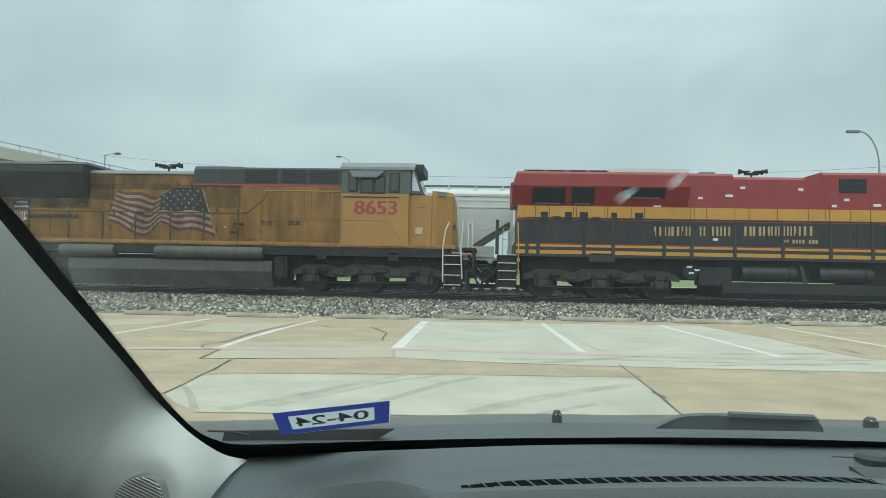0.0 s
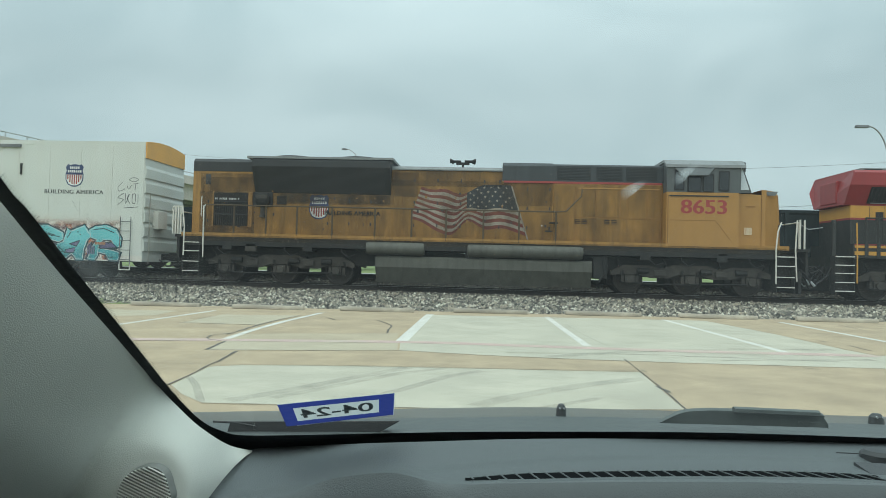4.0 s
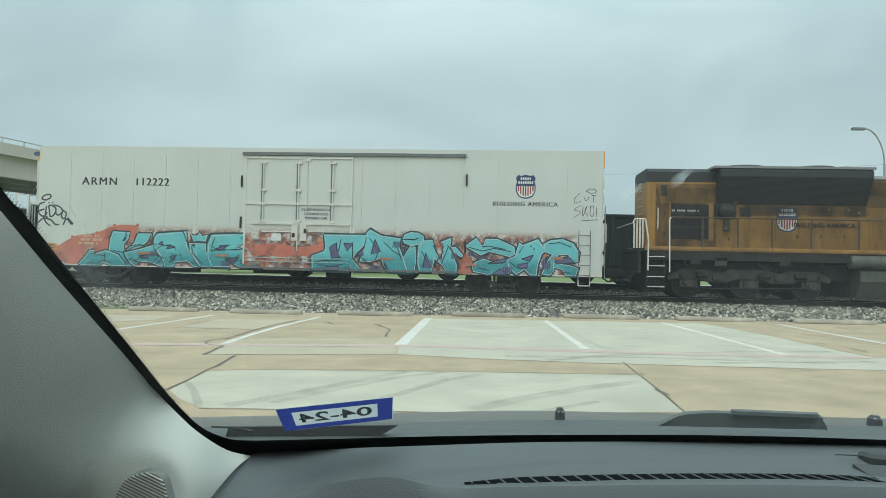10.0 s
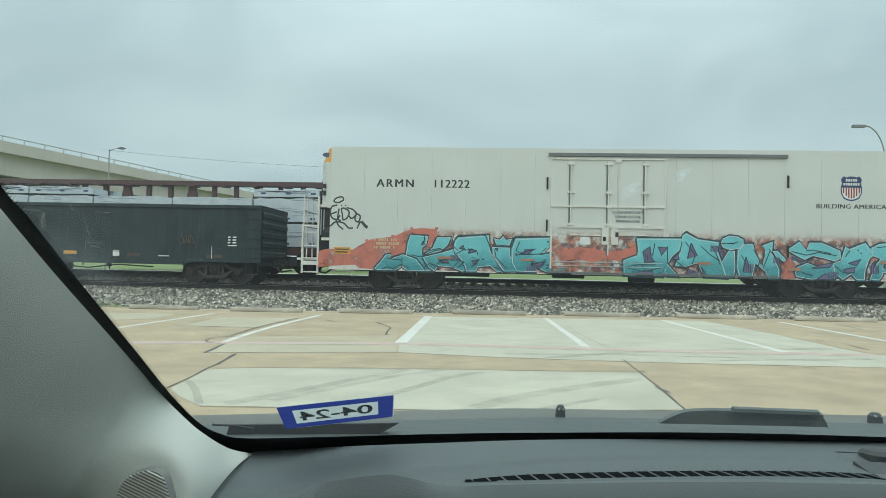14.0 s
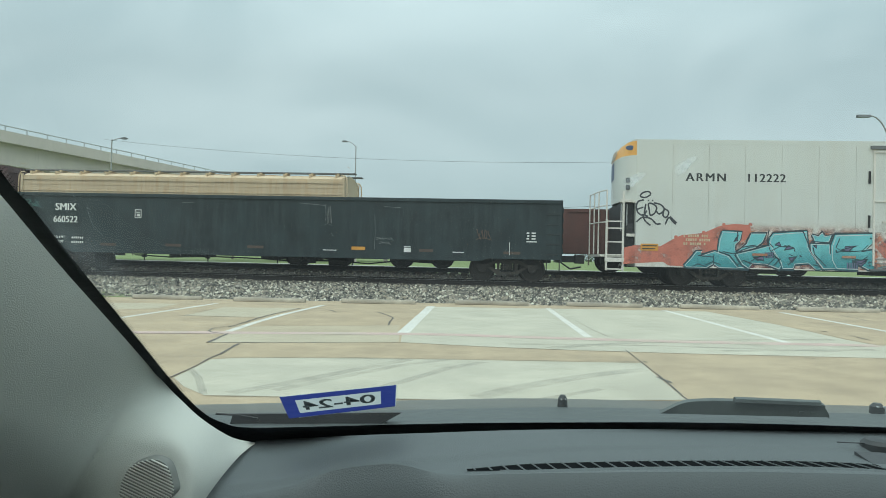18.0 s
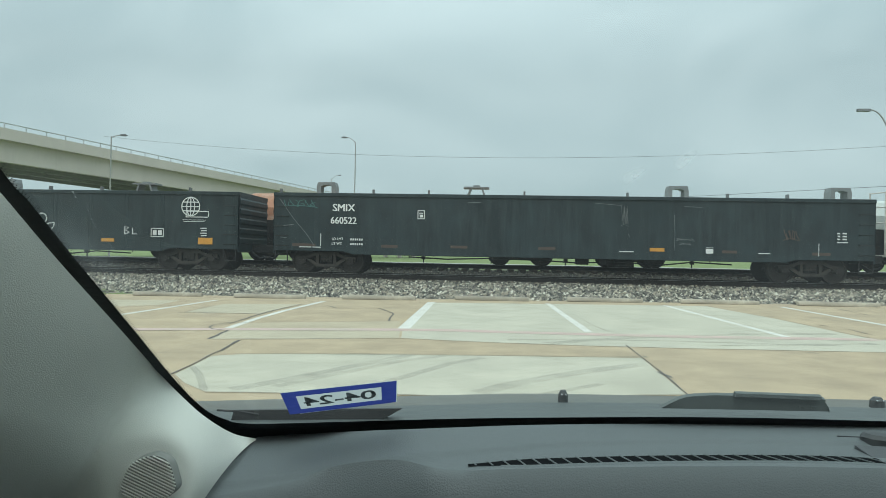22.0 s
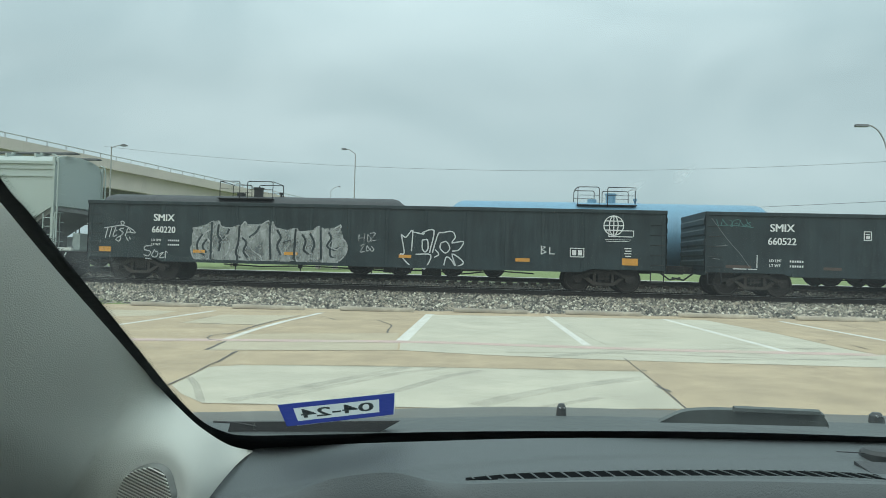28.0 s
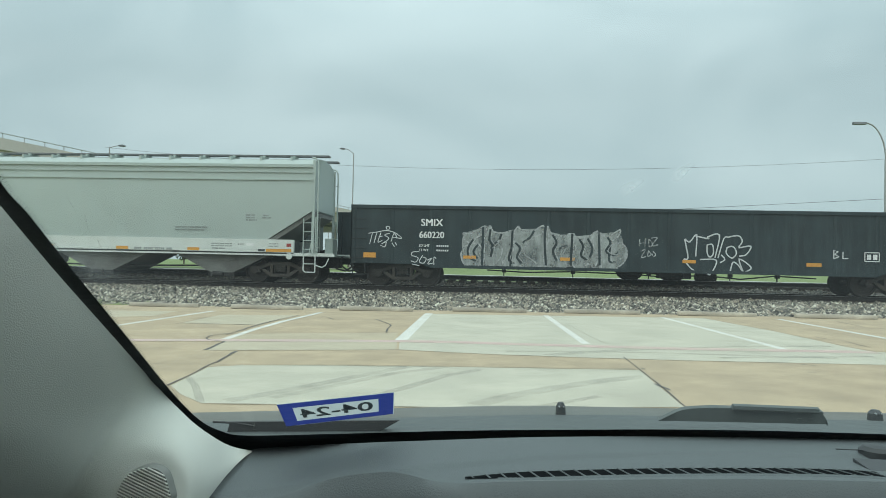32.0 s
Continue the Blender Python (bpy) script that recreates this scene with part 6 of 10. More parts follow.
    box(bm, -7.58, -7.2, -hy - 0.025, -hy, 2.92, 3.24, 0.01)
    part("side_panel_dark", bm, "dark_metal", car)
    bm = B()
    box(bm, -10.32, -10.12, -hy - 0.02, -hy, 3.62, 4.0)
    part("small_window", bm, "cab_glass", car)
    bm = B()
    pipe(bm, [(-10.42, -hy - 0.01, 2.42), (-10.42, -hy - 0.07, 2.46), (-10.42, -hy - 0.07, 3.14), (-10.42, -hy - 0.01, 3.18)], 0.02, 6)
    part("hood_grab", bm, "white_trim", car, "pale grab iron")
    bm = B()
    for k in range(9):
        rod(bm, (-10.83, -0.3 + 0.0 * k, 1.9 + 0.28 * k), (-10.83, 0.15, 1.9 + 0.28 * k), 0.018, 6)
    part("end_rungs", bm, "white_trim", car)
    # taller cabinet behind the cab, with vents
    bm = B()
    box(bm, 2.6, 6.4, -1.07, 1.07, 1.72, 3.88, 0.01)
    cb = part("electrical_cabinet", bm, "up_yellow", car)
    for x in (3.3, 4.35):
        for zz in (2.45,):
            bm = B()
            for k in range(3):
                box(bm, x + 0.05, x + 0.24, -1.092, -1.078, zz + k * 0.06, zz + 0.03 + k * 0.06)
                box(bm, x + 0.30, x + 0.49, -1.092, -1.078, zz + k * 0.06, zz + 0.03 + k * 0.06)
            part("vent", bm, "dark_metal", cb)
    for x0, x1, z0, z1 in ((2.66, 3.35, 1.9, 3.72), (3.42, 4.06, 2.7, 3.68), (4.12, 4.92, 2.7, 3.68), (5.25, 5.85, 2.7, 3.68), (3.42, 4.06, 1.9, 2.64), (4.12, 5.18, 1.9, 2.64), (5.25, 6.35, 1.9, 2.64)):
        bm = B()
        box(bm, x0, x1, -1.080, -1.07, z0, z1, 0.004)
        part("cabinet_door", bm, "up_yellow", cb)
    for x, z0, z1, wd in ((4.1, 2.68, 3.68, 0.035), (4.95, 2.68, 3.68, 0.05), (5.21, 2.68, 3.68, 0.03), (5.88, 2.68, 3.70, 0.055), (3.38, 1.9, 3.78, 0.03), (6.38, 1.8, 3.6, 0.03)):
        bm = B()
        box(bm, x - wd / 2, x + wd / 2, -1.088, -1.07, z0, z1)
        part("door_post", bm, "letter_faded", cb)
    bm = B()
    box(bm, 2.62, 6.4, -1.086, -1.07, 2.655, 2.69)
    part("door_ledge", bm, "letter_faded", cb)
    bm = B()
    box(bm, 3.45, 6.3, -1.1, -1.07, 3.7, 3.74)
    part("cabinet_rail", bm, "up_cab", cb)
    bm = B()
    box(bm, 2.3, 2.55, -1.45, -1.15, 2.12, 2.16)
    box(bm, 2.45, 2.75, -1.45, -1.15, 2.42, 2.46)
    part("side_step", bm, "dark_metal", car)
    # cab: yellow below, grey above the window line
    bm = B()
    box(bm, 6.45, 8.9, -1.55, 1.55, 1.72, 3.6)
    cab = part("cab", bm, "up_cab", car, "brighter yellow lower cab side")
    bm = B()
    prism_x(bm, [(-1.545, 3.6), (1.545, 3.6), (1.545, 4.46), (1.2, 4.64), (-1.2, 4.64), (-1.545, 4.46)], 6.45, 8.95)
    part("cab_top", bm, "cab_grey", car, "grey upper cab side")
    bm = B()
    prism_x(bm, [(-1.6, 4.46), (-1.22, 4.66), (1.22, 4.66), (1.6, 4.46), (1.58, 4.56), (1.24, 4.76), (-1.24, 4.76), (-1.58, 4.56)], 6.4, 9.1)
    part("cab_roof", bm, "up_grey", car, "grey cab roof")
    for x0, x1, z0, z1 in ((6.70, 7.04, 3.66, 4.38), (7.15, 7.62, 3.6, 4.24), (7.66, 8.04, 3.6, 4.24), (8.2, 8.56, 3.65, 4.35)):
        bm = B()
        box(bm, x0, x1, -1.575, -1.545, z0, z1, 0.01)
        wf = part("cab_window", bm, "grille", car)
        bm = B()
        box(bm, x0 + 0.04, x1 - 0.04, -1.585, -1.575, z0 + 0.05, z1 - 0.05)
        part("pane", bm, "cab_glass", wf)
    bm = B()
    prism_x(bm, [(-1.56, 4.47), (-1.56, 4.43), (-1.80, 4.13), (-1.82, 4.17)], 6.69, 8.06)
    for v in bm.verts:
        if v.co.y < -1.7:
            v.co.x += 0.22 if v.co.x < 7 else -0.28
    part("window_shade", bm, "cab_grey", car, "grey window awning")
    bm = B()
    box(bm, 6.54, 8.54, -1.575, -1.55, 3.45, 3.49)
    part("window_sill", bm, "up_black", car, "dark drip rail under the windows")
    bm = B()
    prism(bm, [(8.95, 3.62), (8.95, 4.6), (9.05, 4.55), (9.36, 3.66), (9.36, 3.62)], -1.4, 1.4)
    ws = part("windshield_frame", bm, "cab_grey", car, "sloping grey windshield frame")
    # opaque pale pane: the sky's brightness in the glass is put into its colour
    bm = B()
    prism(bm, [(9.0, 3.72), (9.0, 4.48), (9.05, 4.42), (9.28, 3.72)], -1.42, -1.4)
    part("side_windshield", bm, "wrap", ws, "side windshield pane painted pale for sky light")
    bm = B()
    prism(bm, [(9.12, 4.4), (9.14, 4.4), (9.385, 3.7), (9.365, 3.7)], -1.2, 1.2)
    part("windshield", bm, "cab_glass", ws)
    bm = B()
    box(bm, 8.95, 9.35, -0.9, 0.9, 4.42, 4.78, 0.04)
    part("headlight_box", bm, "up_black", car)
    for x0, x1, z in ((6.6, 7.3, 4.86), (7.6, 8.8, 4.84)):
        bm = B()
        box(bm, x0, x1, -0.55, 0.55, 4.7, z, 0.05)
        part("roof_unit", bm, "up_black", car)
    bm = B()
    prism(bm, [(8.9, 1.72), (8.9, 3.6), (9.72, 3.57), (9.72, 1.72)], -1.35, 1.35)
    nose = part("nose", bm, "up_cab", car, "yellow wide nose")
    bm = B()
    rows = []
    for z, tip in ((1.75, 10.58), (2.6, 10.56), (3.6, 10.5), (3.74, 10.42)):
        rows.append([Vector(v) for v in ((9.72, -1.35, z), (9.86, -1.34, z), (tip - 0.12, -0.95, z), (tip, -0.8, z), (tip, 0.8, z), (tip - 0.12, 0.95, z), (9.86, 1.34, z), (9.72, 1.35, z))])
    loft(bm, *rows)
    bm.faces.new([bm.verts.new(v) for v in rows[-1]])
    part("nose_front", bm, "up_cab", nose, "tapered yellow nose front")
    bm = B()
    box(bm, 9.2, 9.5, -1.362, -1.35, 3.13, 3.17)
    box(bm, 9.715, 9.735, -1.365, -1.35, 1.8, 3.55)
    part("nose_seam", bm, "letter_faded", nose)
    bm = B()
    for z0, z1 in ((3.56, 3.7),):
        prism(bm, [(9.75, z0), (10.2, z0), (10.3, z1), (9.78, z1)], -1.30, -1.26)
    part("nose_lamp", bm, "lamp_grey", nose, "grey number-board recess")
    bm = B()
    for k in range(4):
        prism_x(bm, [(-1.0 + 0.12 * k, 2.5 - 0.1 * k), (1.0 - 0.12 * k, 2.5 - 0.1 * k), (1.0 - 0.12 * k, 2.56 - 0.1 * k), (-1.0 + 0.12 * k, 2.56 - 0.1 * k)], 10.48, 10.56)
    part("nose_wings", bm, "shield_blue", nose, "blue wing stripes")
    # cab side panel line and label
    bm = B()
    ribbon(bm, [(6.5, 2.62), (8.12, 2.62), (8.6, 1.98)], 0.025, -1.556)
    ribbon(bm, [(6.5, 1.8), (6.5, 3.5)], 0.03, -1.556)
    part("cab_seam", bm, "letter_faded", car)
    spots("cab_notice", [(9.14, 9.4, 2.17, 2.42)], "tan_car", car, -1.37, "small pale notice")
    words("cab_number", "8653", 0.50, "red_num", car, 7.73, -1.556, 3.07, squeeze=1.16, label="red painted road number")
    shield(car, -5.97, 2.85, 0.72, 0.86, -hy - 0.017)
    make_flag(car, -hy - 0.02)
    # handrails
    handrail(car, [-10.1, -9.0, -7.8, -6.65, -5.35, -3.79, -2.46, -1.22, 0.11, 1.37, 2.66], -1.5, 1.72, 2.82, "rail_brown")
    bm = B()
    pipe(bm, [(2.66, -1.5, 2.82), (3.0, -1.5, 2.84), (3.55, -1.3, 3.4), (3.6, -1.12, 3.7)], 0.022, 6)
    part("handrail", bm, "rail_brown", car)
    # steps and end gear
    for sx, x in ((-1, -10.87), (1, 10.2)):
        steps(car, x, x + 0.6, -1.52, (0.37, 0.72, 1.1, 1.42), "white_trim")
        bm = B()
        box(bm, x + 0.02, x + 0.58, -1.2, 1.2, 0.3, 1.5)
        part("step_well", bm, "dark_metal", car, "dark step well")
        bm = B()
        xe = x - 0.25 if sx < 0 else x + 1.0
        if sx < 0:
            pipe(bm, [(x + 0.02, -1.54, 0.95), (x + 0.03, -1.54, 2.0), (x - 0.08, -1.5, 2.76)], 0.026, 6)
            pipe(bm, [(x + 0.76, -1.54, 0.9), (x + 0.74, -1.54, 2.76), (x + 0.8, -1.5, 2.82)], 0.026, 6)
        else:
            pipe(bm, [(x - 0.03, -1.54, 0.5), (x - 0.04, -1.54, 1.7), (x + 0.03, -1.5, 2.3), (x + 0.16, -1.45, 2.62)], 0.026, 6)
            pipe(bm, [(x + 0.66, -1.54, 0.6), (x + 0.6, -1.54, 1.7), (x + 0.67, -1.5, 2.7)], 0.026, 6)
        part("stair_rail", bm, "white_trim", car, "white step handrail")
        bm = B()
        box(bm, x + (0.6 if sx > 0 else -0.35), x + (1.13 if sx > 0 else 0.02), -1.45, 1.45, 1.62, 1.72)
        box(bm, x + (1.0 if sx > 0 else -0.3), x + (1.08 if sx > 0 else -0.2), -1.4, 1.4, 0.85, 1.62)
        part("end_plate", bm, "dark_metal", car)
        bm = B()
        coupler_mesh(bm, xe, sx)
        for k in range(5):
            yy = -1.0 + k * 0.3
            pipe(bm, [(xe, yy, 1.0), (xe + sx * 0.25, yy, 0.55), (xe + sx * 0.5, yy + 0.08, 0.6)], 0.028, 6)
        part("coupler", bm, "dark_metal", car, "coupler and hoses")
    # bundle of brake and control hoses at the front
    rng = random.Random(21)
    for k in range(14):
        yy = -1.35 + 0.12 * k
        bm = B()
        zz = rng.uniform(0.9, 1.55)
        pipe(bm, [(11.05, yy, zz), (11.25, yy - 0.05, zz - rng.uniform(0.0, 0.3)), (11.45, yy, zz - rng.uniform(0.35, 0.7)), (11.75, yy + 0.05, zz - rng.uniform(0.2, 0.6)), (11.95, yy, rng.uniform(0.7, 1.3))], 0.03, 6)
        hs = part("air_hose", bm, "rubber", car, "black rubber hose")
        if k % 3 == 0:
            bm = B()
            rod(bm, (11.38, yy - 0.02, zz - 0.4), (11.52, yy - 0.02, zz - 0.55), 0.045, 8)
            part("hose_coupling", bm, "galv", hs)
    bm = B()
    pipe(bm, [(11.05, -1.2, 2.62), (11.4, -1.15, 2.42), (11.9, -1.1, 2.5)], 0.014, 6)
    part("safety_chain", bm, "galv", car)
    bm = B()
    for k in range(4):
        rod(bm, (-11.02 - 0.1 * k, -1.45, 1.72), (-11.02 - 0.1 * k, -1.45, 2.72 if k < 3 else 2.6), 0.026, 6)
    pipe(bm, [(-10.95, -1.45, 2.74), (-11.3, -1.45, 2.74), (-11.36, -1.45, 2.6), (-11.36, 1.45, 2.6)], 0.024, 6)
    part("rear_rail", bm, "white_trim", car, "white end railing")
    bm = B()
    prism_x(bm, [(-1.45, 0.95), (1.45, 0.95), (1.45, 0.18), (-1.45, 0.18)], 10.95, 11.05)
    part("snow_plough", bm, "dark_metal", car)
    bm = B()
    for x in (11.05, 11.2):
        rod(bm, (x, -1.3, 1.7), (x, -1.3, 2.74), 0.03, 6)
    pipe(bm, [(11.05, -1.2, 1.7), (11.05, -1.2, 2.65), (11.05, 1.2, 2.65), (11.05, 1.2, 1.7)], 0.022, 6)
    part("front_rail", bm, "white_trim", car)
    # fuel tank and reservoirs
    bm = B()
    prism_x(bm, [(-1.2, 0.16), (1.2, 0.16), (1.5, 0.72), (1.5, 1.06), (1.4, 1.12), (-1.4, 1.12), (-1.5, 1.06), (-1.5, 0.72)], -3.73, 3.95)
    part("fuel_tank", bm, "fuel_tank", car, "dusty grey-brown fuel tank")
    for x0, x1 in ((-4.1, -1.95), (-0.45, 3.65)):
        bm = B()
        lathe_x(bm, [(0.05, x0), (0.21, x0 + 0.03), (0.24, x0 + 0.12), (0.24, x1 - 0.12), (0.21, x1 - 0.03), (0.05, x1)], -1.42, 1.385, 18)
        part("air_reservoir", bm, "fuel_tank", car, "grey air reservoir", True)
    bm = B()
    box(bm, -0.5, 0.0, -1.45, -1.0, 1.08, 1.42, 0.02)
    box(bm, 4.0, 4.5, -1.4, -1.0, 0.5, 1.3, 0.04)
    pipe(bm, [(4.3, -1.42, 1.3), (4.4, -1.42, 0.7), (4.15, -1.42, 0.35)], 0.03, 6)
    part("tank_fittings", bm, "dark_metal", car)
    bogie3(car, -7.3, (-2.06, 0.02, 2.1))
    bogie3(car, 7.4, (-2.08, 0.0, 2.08))
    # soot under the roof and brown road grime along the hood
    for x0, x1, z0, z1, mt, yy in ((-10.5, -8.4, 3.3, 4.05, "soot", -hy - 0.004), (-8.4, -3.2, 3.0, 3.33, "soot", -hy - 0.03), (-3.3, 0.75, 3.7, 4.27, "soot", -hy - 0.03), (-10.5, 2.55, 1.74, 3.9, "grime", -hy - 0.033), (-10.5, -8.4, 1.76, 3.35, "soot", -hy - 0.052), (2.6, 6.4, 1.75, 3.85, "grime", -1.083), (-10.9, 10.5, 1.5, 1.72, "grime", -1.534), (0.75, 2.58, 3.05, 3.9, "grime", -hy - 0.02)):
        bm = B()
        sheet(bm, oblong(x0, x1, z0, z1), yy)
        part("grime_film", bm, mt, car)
    horn(car, -0.75, 4.42)
    rng = random.Random(31)
    for k in range(46):
        x = rng.uniform(-10.2, 2.4)
        z = rng.uniform(2.0, 3.5)
        bm = B()
        box(bm, x, x + rng.uniform(0.03, 0.09), -hy - 0.045, -hy - 0.035, z, z + rng.uniform(0.03, 0.1))
        part("door_fitting", bm, "up_black" if k % 3 else "letter_faded", car)
    for x in (-9.6, -7.1, -5.0, 5.9, 7.0, 9.3):
        bm = B()
        pipe(bm, [(x, -1.46, 1.5), (x + 0.02, -1.48, 1.2), (x + 0.25, -1.45, 1.02), (x + 0.5, -1.42, 1.12)], 0.022, 5)
        part("brake_hose", bm, "rubber", car)
    bm = B()
    box(bm, 8.22, 8.56, -1.5, -1.3, 1.2, 1.5, 0.02)
    box(bm, -8.55, -8.15, -1.5, -1.3, 1.15, 1.45, 0.02)
    part("junction_box", bm, "truck_steel", car)
    bm = B()
    box(bm, 2.15, 2.19, -1.47, -1.45, 2.30, 2.34)
    part("step_light", bm, "letter_white", car)
    return car, UC


# ---------------------------------------------------------------- red, yellow and black locomotive
def make_red_loco():
    UC = 12.0          # its rear end leads left: x runs from -11.2
    car = thing("locomotive", "red, yellow and black diesel locomotive with gold lettering", "locomotive", "front train")
    w = 1.12
    x0, x1 = -11.1, 10.2

    def band(a, b, z0, z1, mt, name, ww=w, label=""):
        bm = B()
        box(bm, a, b, -ww, ww, z0, z1)
        return part(name, bm, mt, car, label)
    band(x0 + 0.1, x1, 1.94, 2.80, "kcs_black", "hood_lower", label="black lower hood")
    band(x0 + 0.1, x1, 2.80, 2.87, "kcs_red", "red_pinstripe", w + 0.004, "thin red stripe")
    band(x0 + 0.1, x1, 2.87, 3.29, "kcs_yellow", "hood_band", w + 0.003, "yellow middle band")
    band(x0 + 0.1, x1, 3.29, 4.2, "kcs_red", "hood_upper", label="red upper hood")
    band(x0, x1, 1.46, 1.94, "kcs_black", "side_sill", 1.52)
    band(x0 + 0.3, x1 - 0.3, 0.72, 1.46, "dark_metal", "underframe", 0.9, "grimy black underframe")
    for z, h, mt in ((1.81, 0.08, "kcs_yellow"), (1.56, 0.13, "kcs_yellow"), (1.905, 0.03, "kcs_red")):
        bm = B()
        box(bm, x0 + 0.05, x1, -1.53, -1.52, z, z + h)
        part("sill_stripe", bm, mt, car, "yellow sill stripe" if h > 0.05 else "thin red stripe")
    # wide radiator roof at the rear, flared out over the hood
    bm = B()
    prism_x(bm, [(-w, 3.32), (w, 3.32), (1.5, 3.97), (1.5, 4.40), (1.4, 4.49), (-1.4, 4.49), (-1.5, 4.40), (-1.5, 3.97)], -11.05, -5.02)
    for v in bm.verts:
        if v.co.x < -11 and v.co.z < 4.3:
            v.co.x -= 0.16
    part("radiator_wing", bm, "kcs_red", car, "flared red radiator roof")

    def slope(z, lift):
        """Place on the sloping underside of the flare."""
        return -(w + (z - 3.32) * 0.585) - lift
    for a, b, z0, z1 in ((-10.49, -9.32, 3.36, 3.9), (-9.1, -8.3, 3.36, 3.92), (-7.34, -5.86, 3.58, 3.92)):
        bm = B()
        prism_x(bm, [(slope(z0, 0.0), z0), (slope(z1, 0.0), z1), (slope(z1, 0.03), z1), (slope(z0, 0.03), z0)], a, b)
        g = part("radiator_screen", bm, "grille", car, "black screened opening")
        for k in range(9):
            xx = a + (b - a) * (k + 0.5) / 9
            bm = B()
            prism_x(bm, [(slope(z0, 0.03), z0), (slope(z1, 0.03), z1), (slope(z1, 0.045), z1), (slope(z0, 0.045), z0)], xx - 0.012, xx + 0.012)
            part("screen_bar", bm, "kcs_black", g)
        bm = B()
        prism_x(bm, [(slope(z0, 0.03), z0), (slope(z0 + 0.03, 0.03), z0 + 0.03), (slope(z0 + 0.03, 0.05), z0 + 0.03), (slope(z0, 0.05), z0)], a + 0.1, b - 0.15)
        part("screen_lip", bm, "up_grey", g)
    for a, b, zt, mt in ((-10.8, -7.86, 4.56, "up_grey"), (-7.8, -5.05, 4.63, "hop_white")):
        bm = B()
        box(bm, a, b, -1.36, 1.36, 4.49, zt)
        rg = part("roof_grille", bm, mt, car, "grey roof radiator grille")
        if zt < 4.6:
            for k in range(4):
                bm = B()
                box(bm, a + 0.12 + k * 0.74, a + 0.7 + k * 0.74, -1.375, -1.36, 4.505, 4.54)
                part("grille_slot", bm, "grille", rg)
    # stepped roof
    for a, b, z in ((-5.02, -3.44, 4.53), (-3.44, -1.0, 4.42), (-0.41, x1, 4.61)):
        bm = B()
        prism_x(bm, [(-w, 4.2), (w, 4.2), (w, z - 0.1), (w - 0.12, z), (-w + 0.12, z), (-w, z - 0.1)], a, b)
        part("hood_roof", bm, "kcs_red", car)
    bm = B()
    prism(bm, [(-1.0, 4.2), (-1.0, 4.42), (-0.41, 4.61), (-0.41, 4.2)], -w + 0.02, w - 0.02)
    part("roof_ramp", bm, "kcs_red", car)
    bm = B()
    box(bm, -4.43, -3.89, -0.6, 0.6, 4.53, 4.66, 0.03)
    part("exhaust_cover", bm, "up_grey", car, "grey exhaust cover")
    bm = B()
    box(bm, 0.16, 1.07, -w - 0.03, -w, 3.89, 4.38, 0.01)
    sc = part("dark_screen", bm, "grille", car, "black screened opening")
    for k in range(5):
        bm = B()
        box(bm, 0.2, 1.03, -w - 0.045, -w - 0.03, 3.95 + k * 0.085, 3.97 + k * 0.085)
        part("screen_bar", bm, "kcs_black", sc)
    for a, b, z0 in ((-10.17, -9.91, 2.77), (-9.75, -9.46, 2.77), (-9.31, -9.06, 2.79), (-8.79, -8.5, 2.79), (-8.34, -8.06, 2.8), (-7.67, -7.47, 2.81), (-6.84, -6.56, 2.82)):
        bm = B()
        box(bm, a, b, -w - 0.02, -w, z0, 2.92 if a in (-9.75, -8.34) else 3.08, 0.008)
        part("vent", bm, "grille", car)
    # seams of the hood doors, in the yellow band and the red above
    for a in (-10.37, -9.87, -9.01, -8.91, -7.91, -7.81, -6.98, -6.52, -4.91, -4.79, -4.36, -3.39, -2.91, -1.94, -0.89, -0.32, -0.18, 0.54, 1.2, 2.2, 3.2, 4.2, 5.2, 6.2):
        bm = B()
        box(bm, a, a + 0.016, -w - 0.008, -w, 2.88, 3.28)
        part("seam", bm, "kcs_black", car)
        if int(a * 10) % 3 == 0 and a > -5:
            bm = B()
            box(bm, a, a + 0.012, -w - 0.006, -w, 3.3, 4.15)
            part("seam", bm, "rust_red", car)
    x = -10.9
    while x < 9.5:
        bm = B()
        box(bm, x, x + 0.92, -w - 0.012, -w, 2.0, 2.76)
        d = part("hood_door", bm, "kcs_black", car)
        bm = B()
        box(bm, x + 0.84, x + 0.88, -w - 0.03, -w - 0.012, 2.2, 2.45)
        part("latch", bm, "dark_metal", d)
        x += 0.97
    # gold company lettering as plain bars: two to a letter, the narrow ones one
    bm = B()
    for a, b in ([(-6.18, -5.92), (-5.81, -5.61), (-5.57, -5.3), (-5.22, -5.02), (-4.96, -4.88), (-4.59, -4.4), (-4.17, -3.95), (-3.88, -3.83), (-3.76, -3.54), (-3.06, -2.81), (-2.77, -2.48), (-2.42, -2.19), (-2.15, -1.96), (-1.9, -1.86), (-1.72, -1.67), (-1.6, -1.44), (-1.37, -1.14), (-1.04, -0.75)]):
        z0 = 2.27 + 0.018 * (a + 6.2)
        z1 = z0 + 0.33
        if b - a < 0.12:
            box(bm, a, b, -w - 0.017, -w - 0.013, z0, z1)
        else:
            t = (b - a) * 0.3
            box(bm, a, a + t, -w - 0.017, -w - 0.013, z0, z1)
            box(bm, b - t, b, -w - 0.017, -w - 0.013, z0, z1)
    part("company_lettering", bm, "gold", car, "worn gold lettering as plain bars")
    small_print("small_lettering", [(-1.69, 2.12, 2, 0.1), (-1.42, 2.09, 8, 0.13)], "gold", car, -w - 0.013)
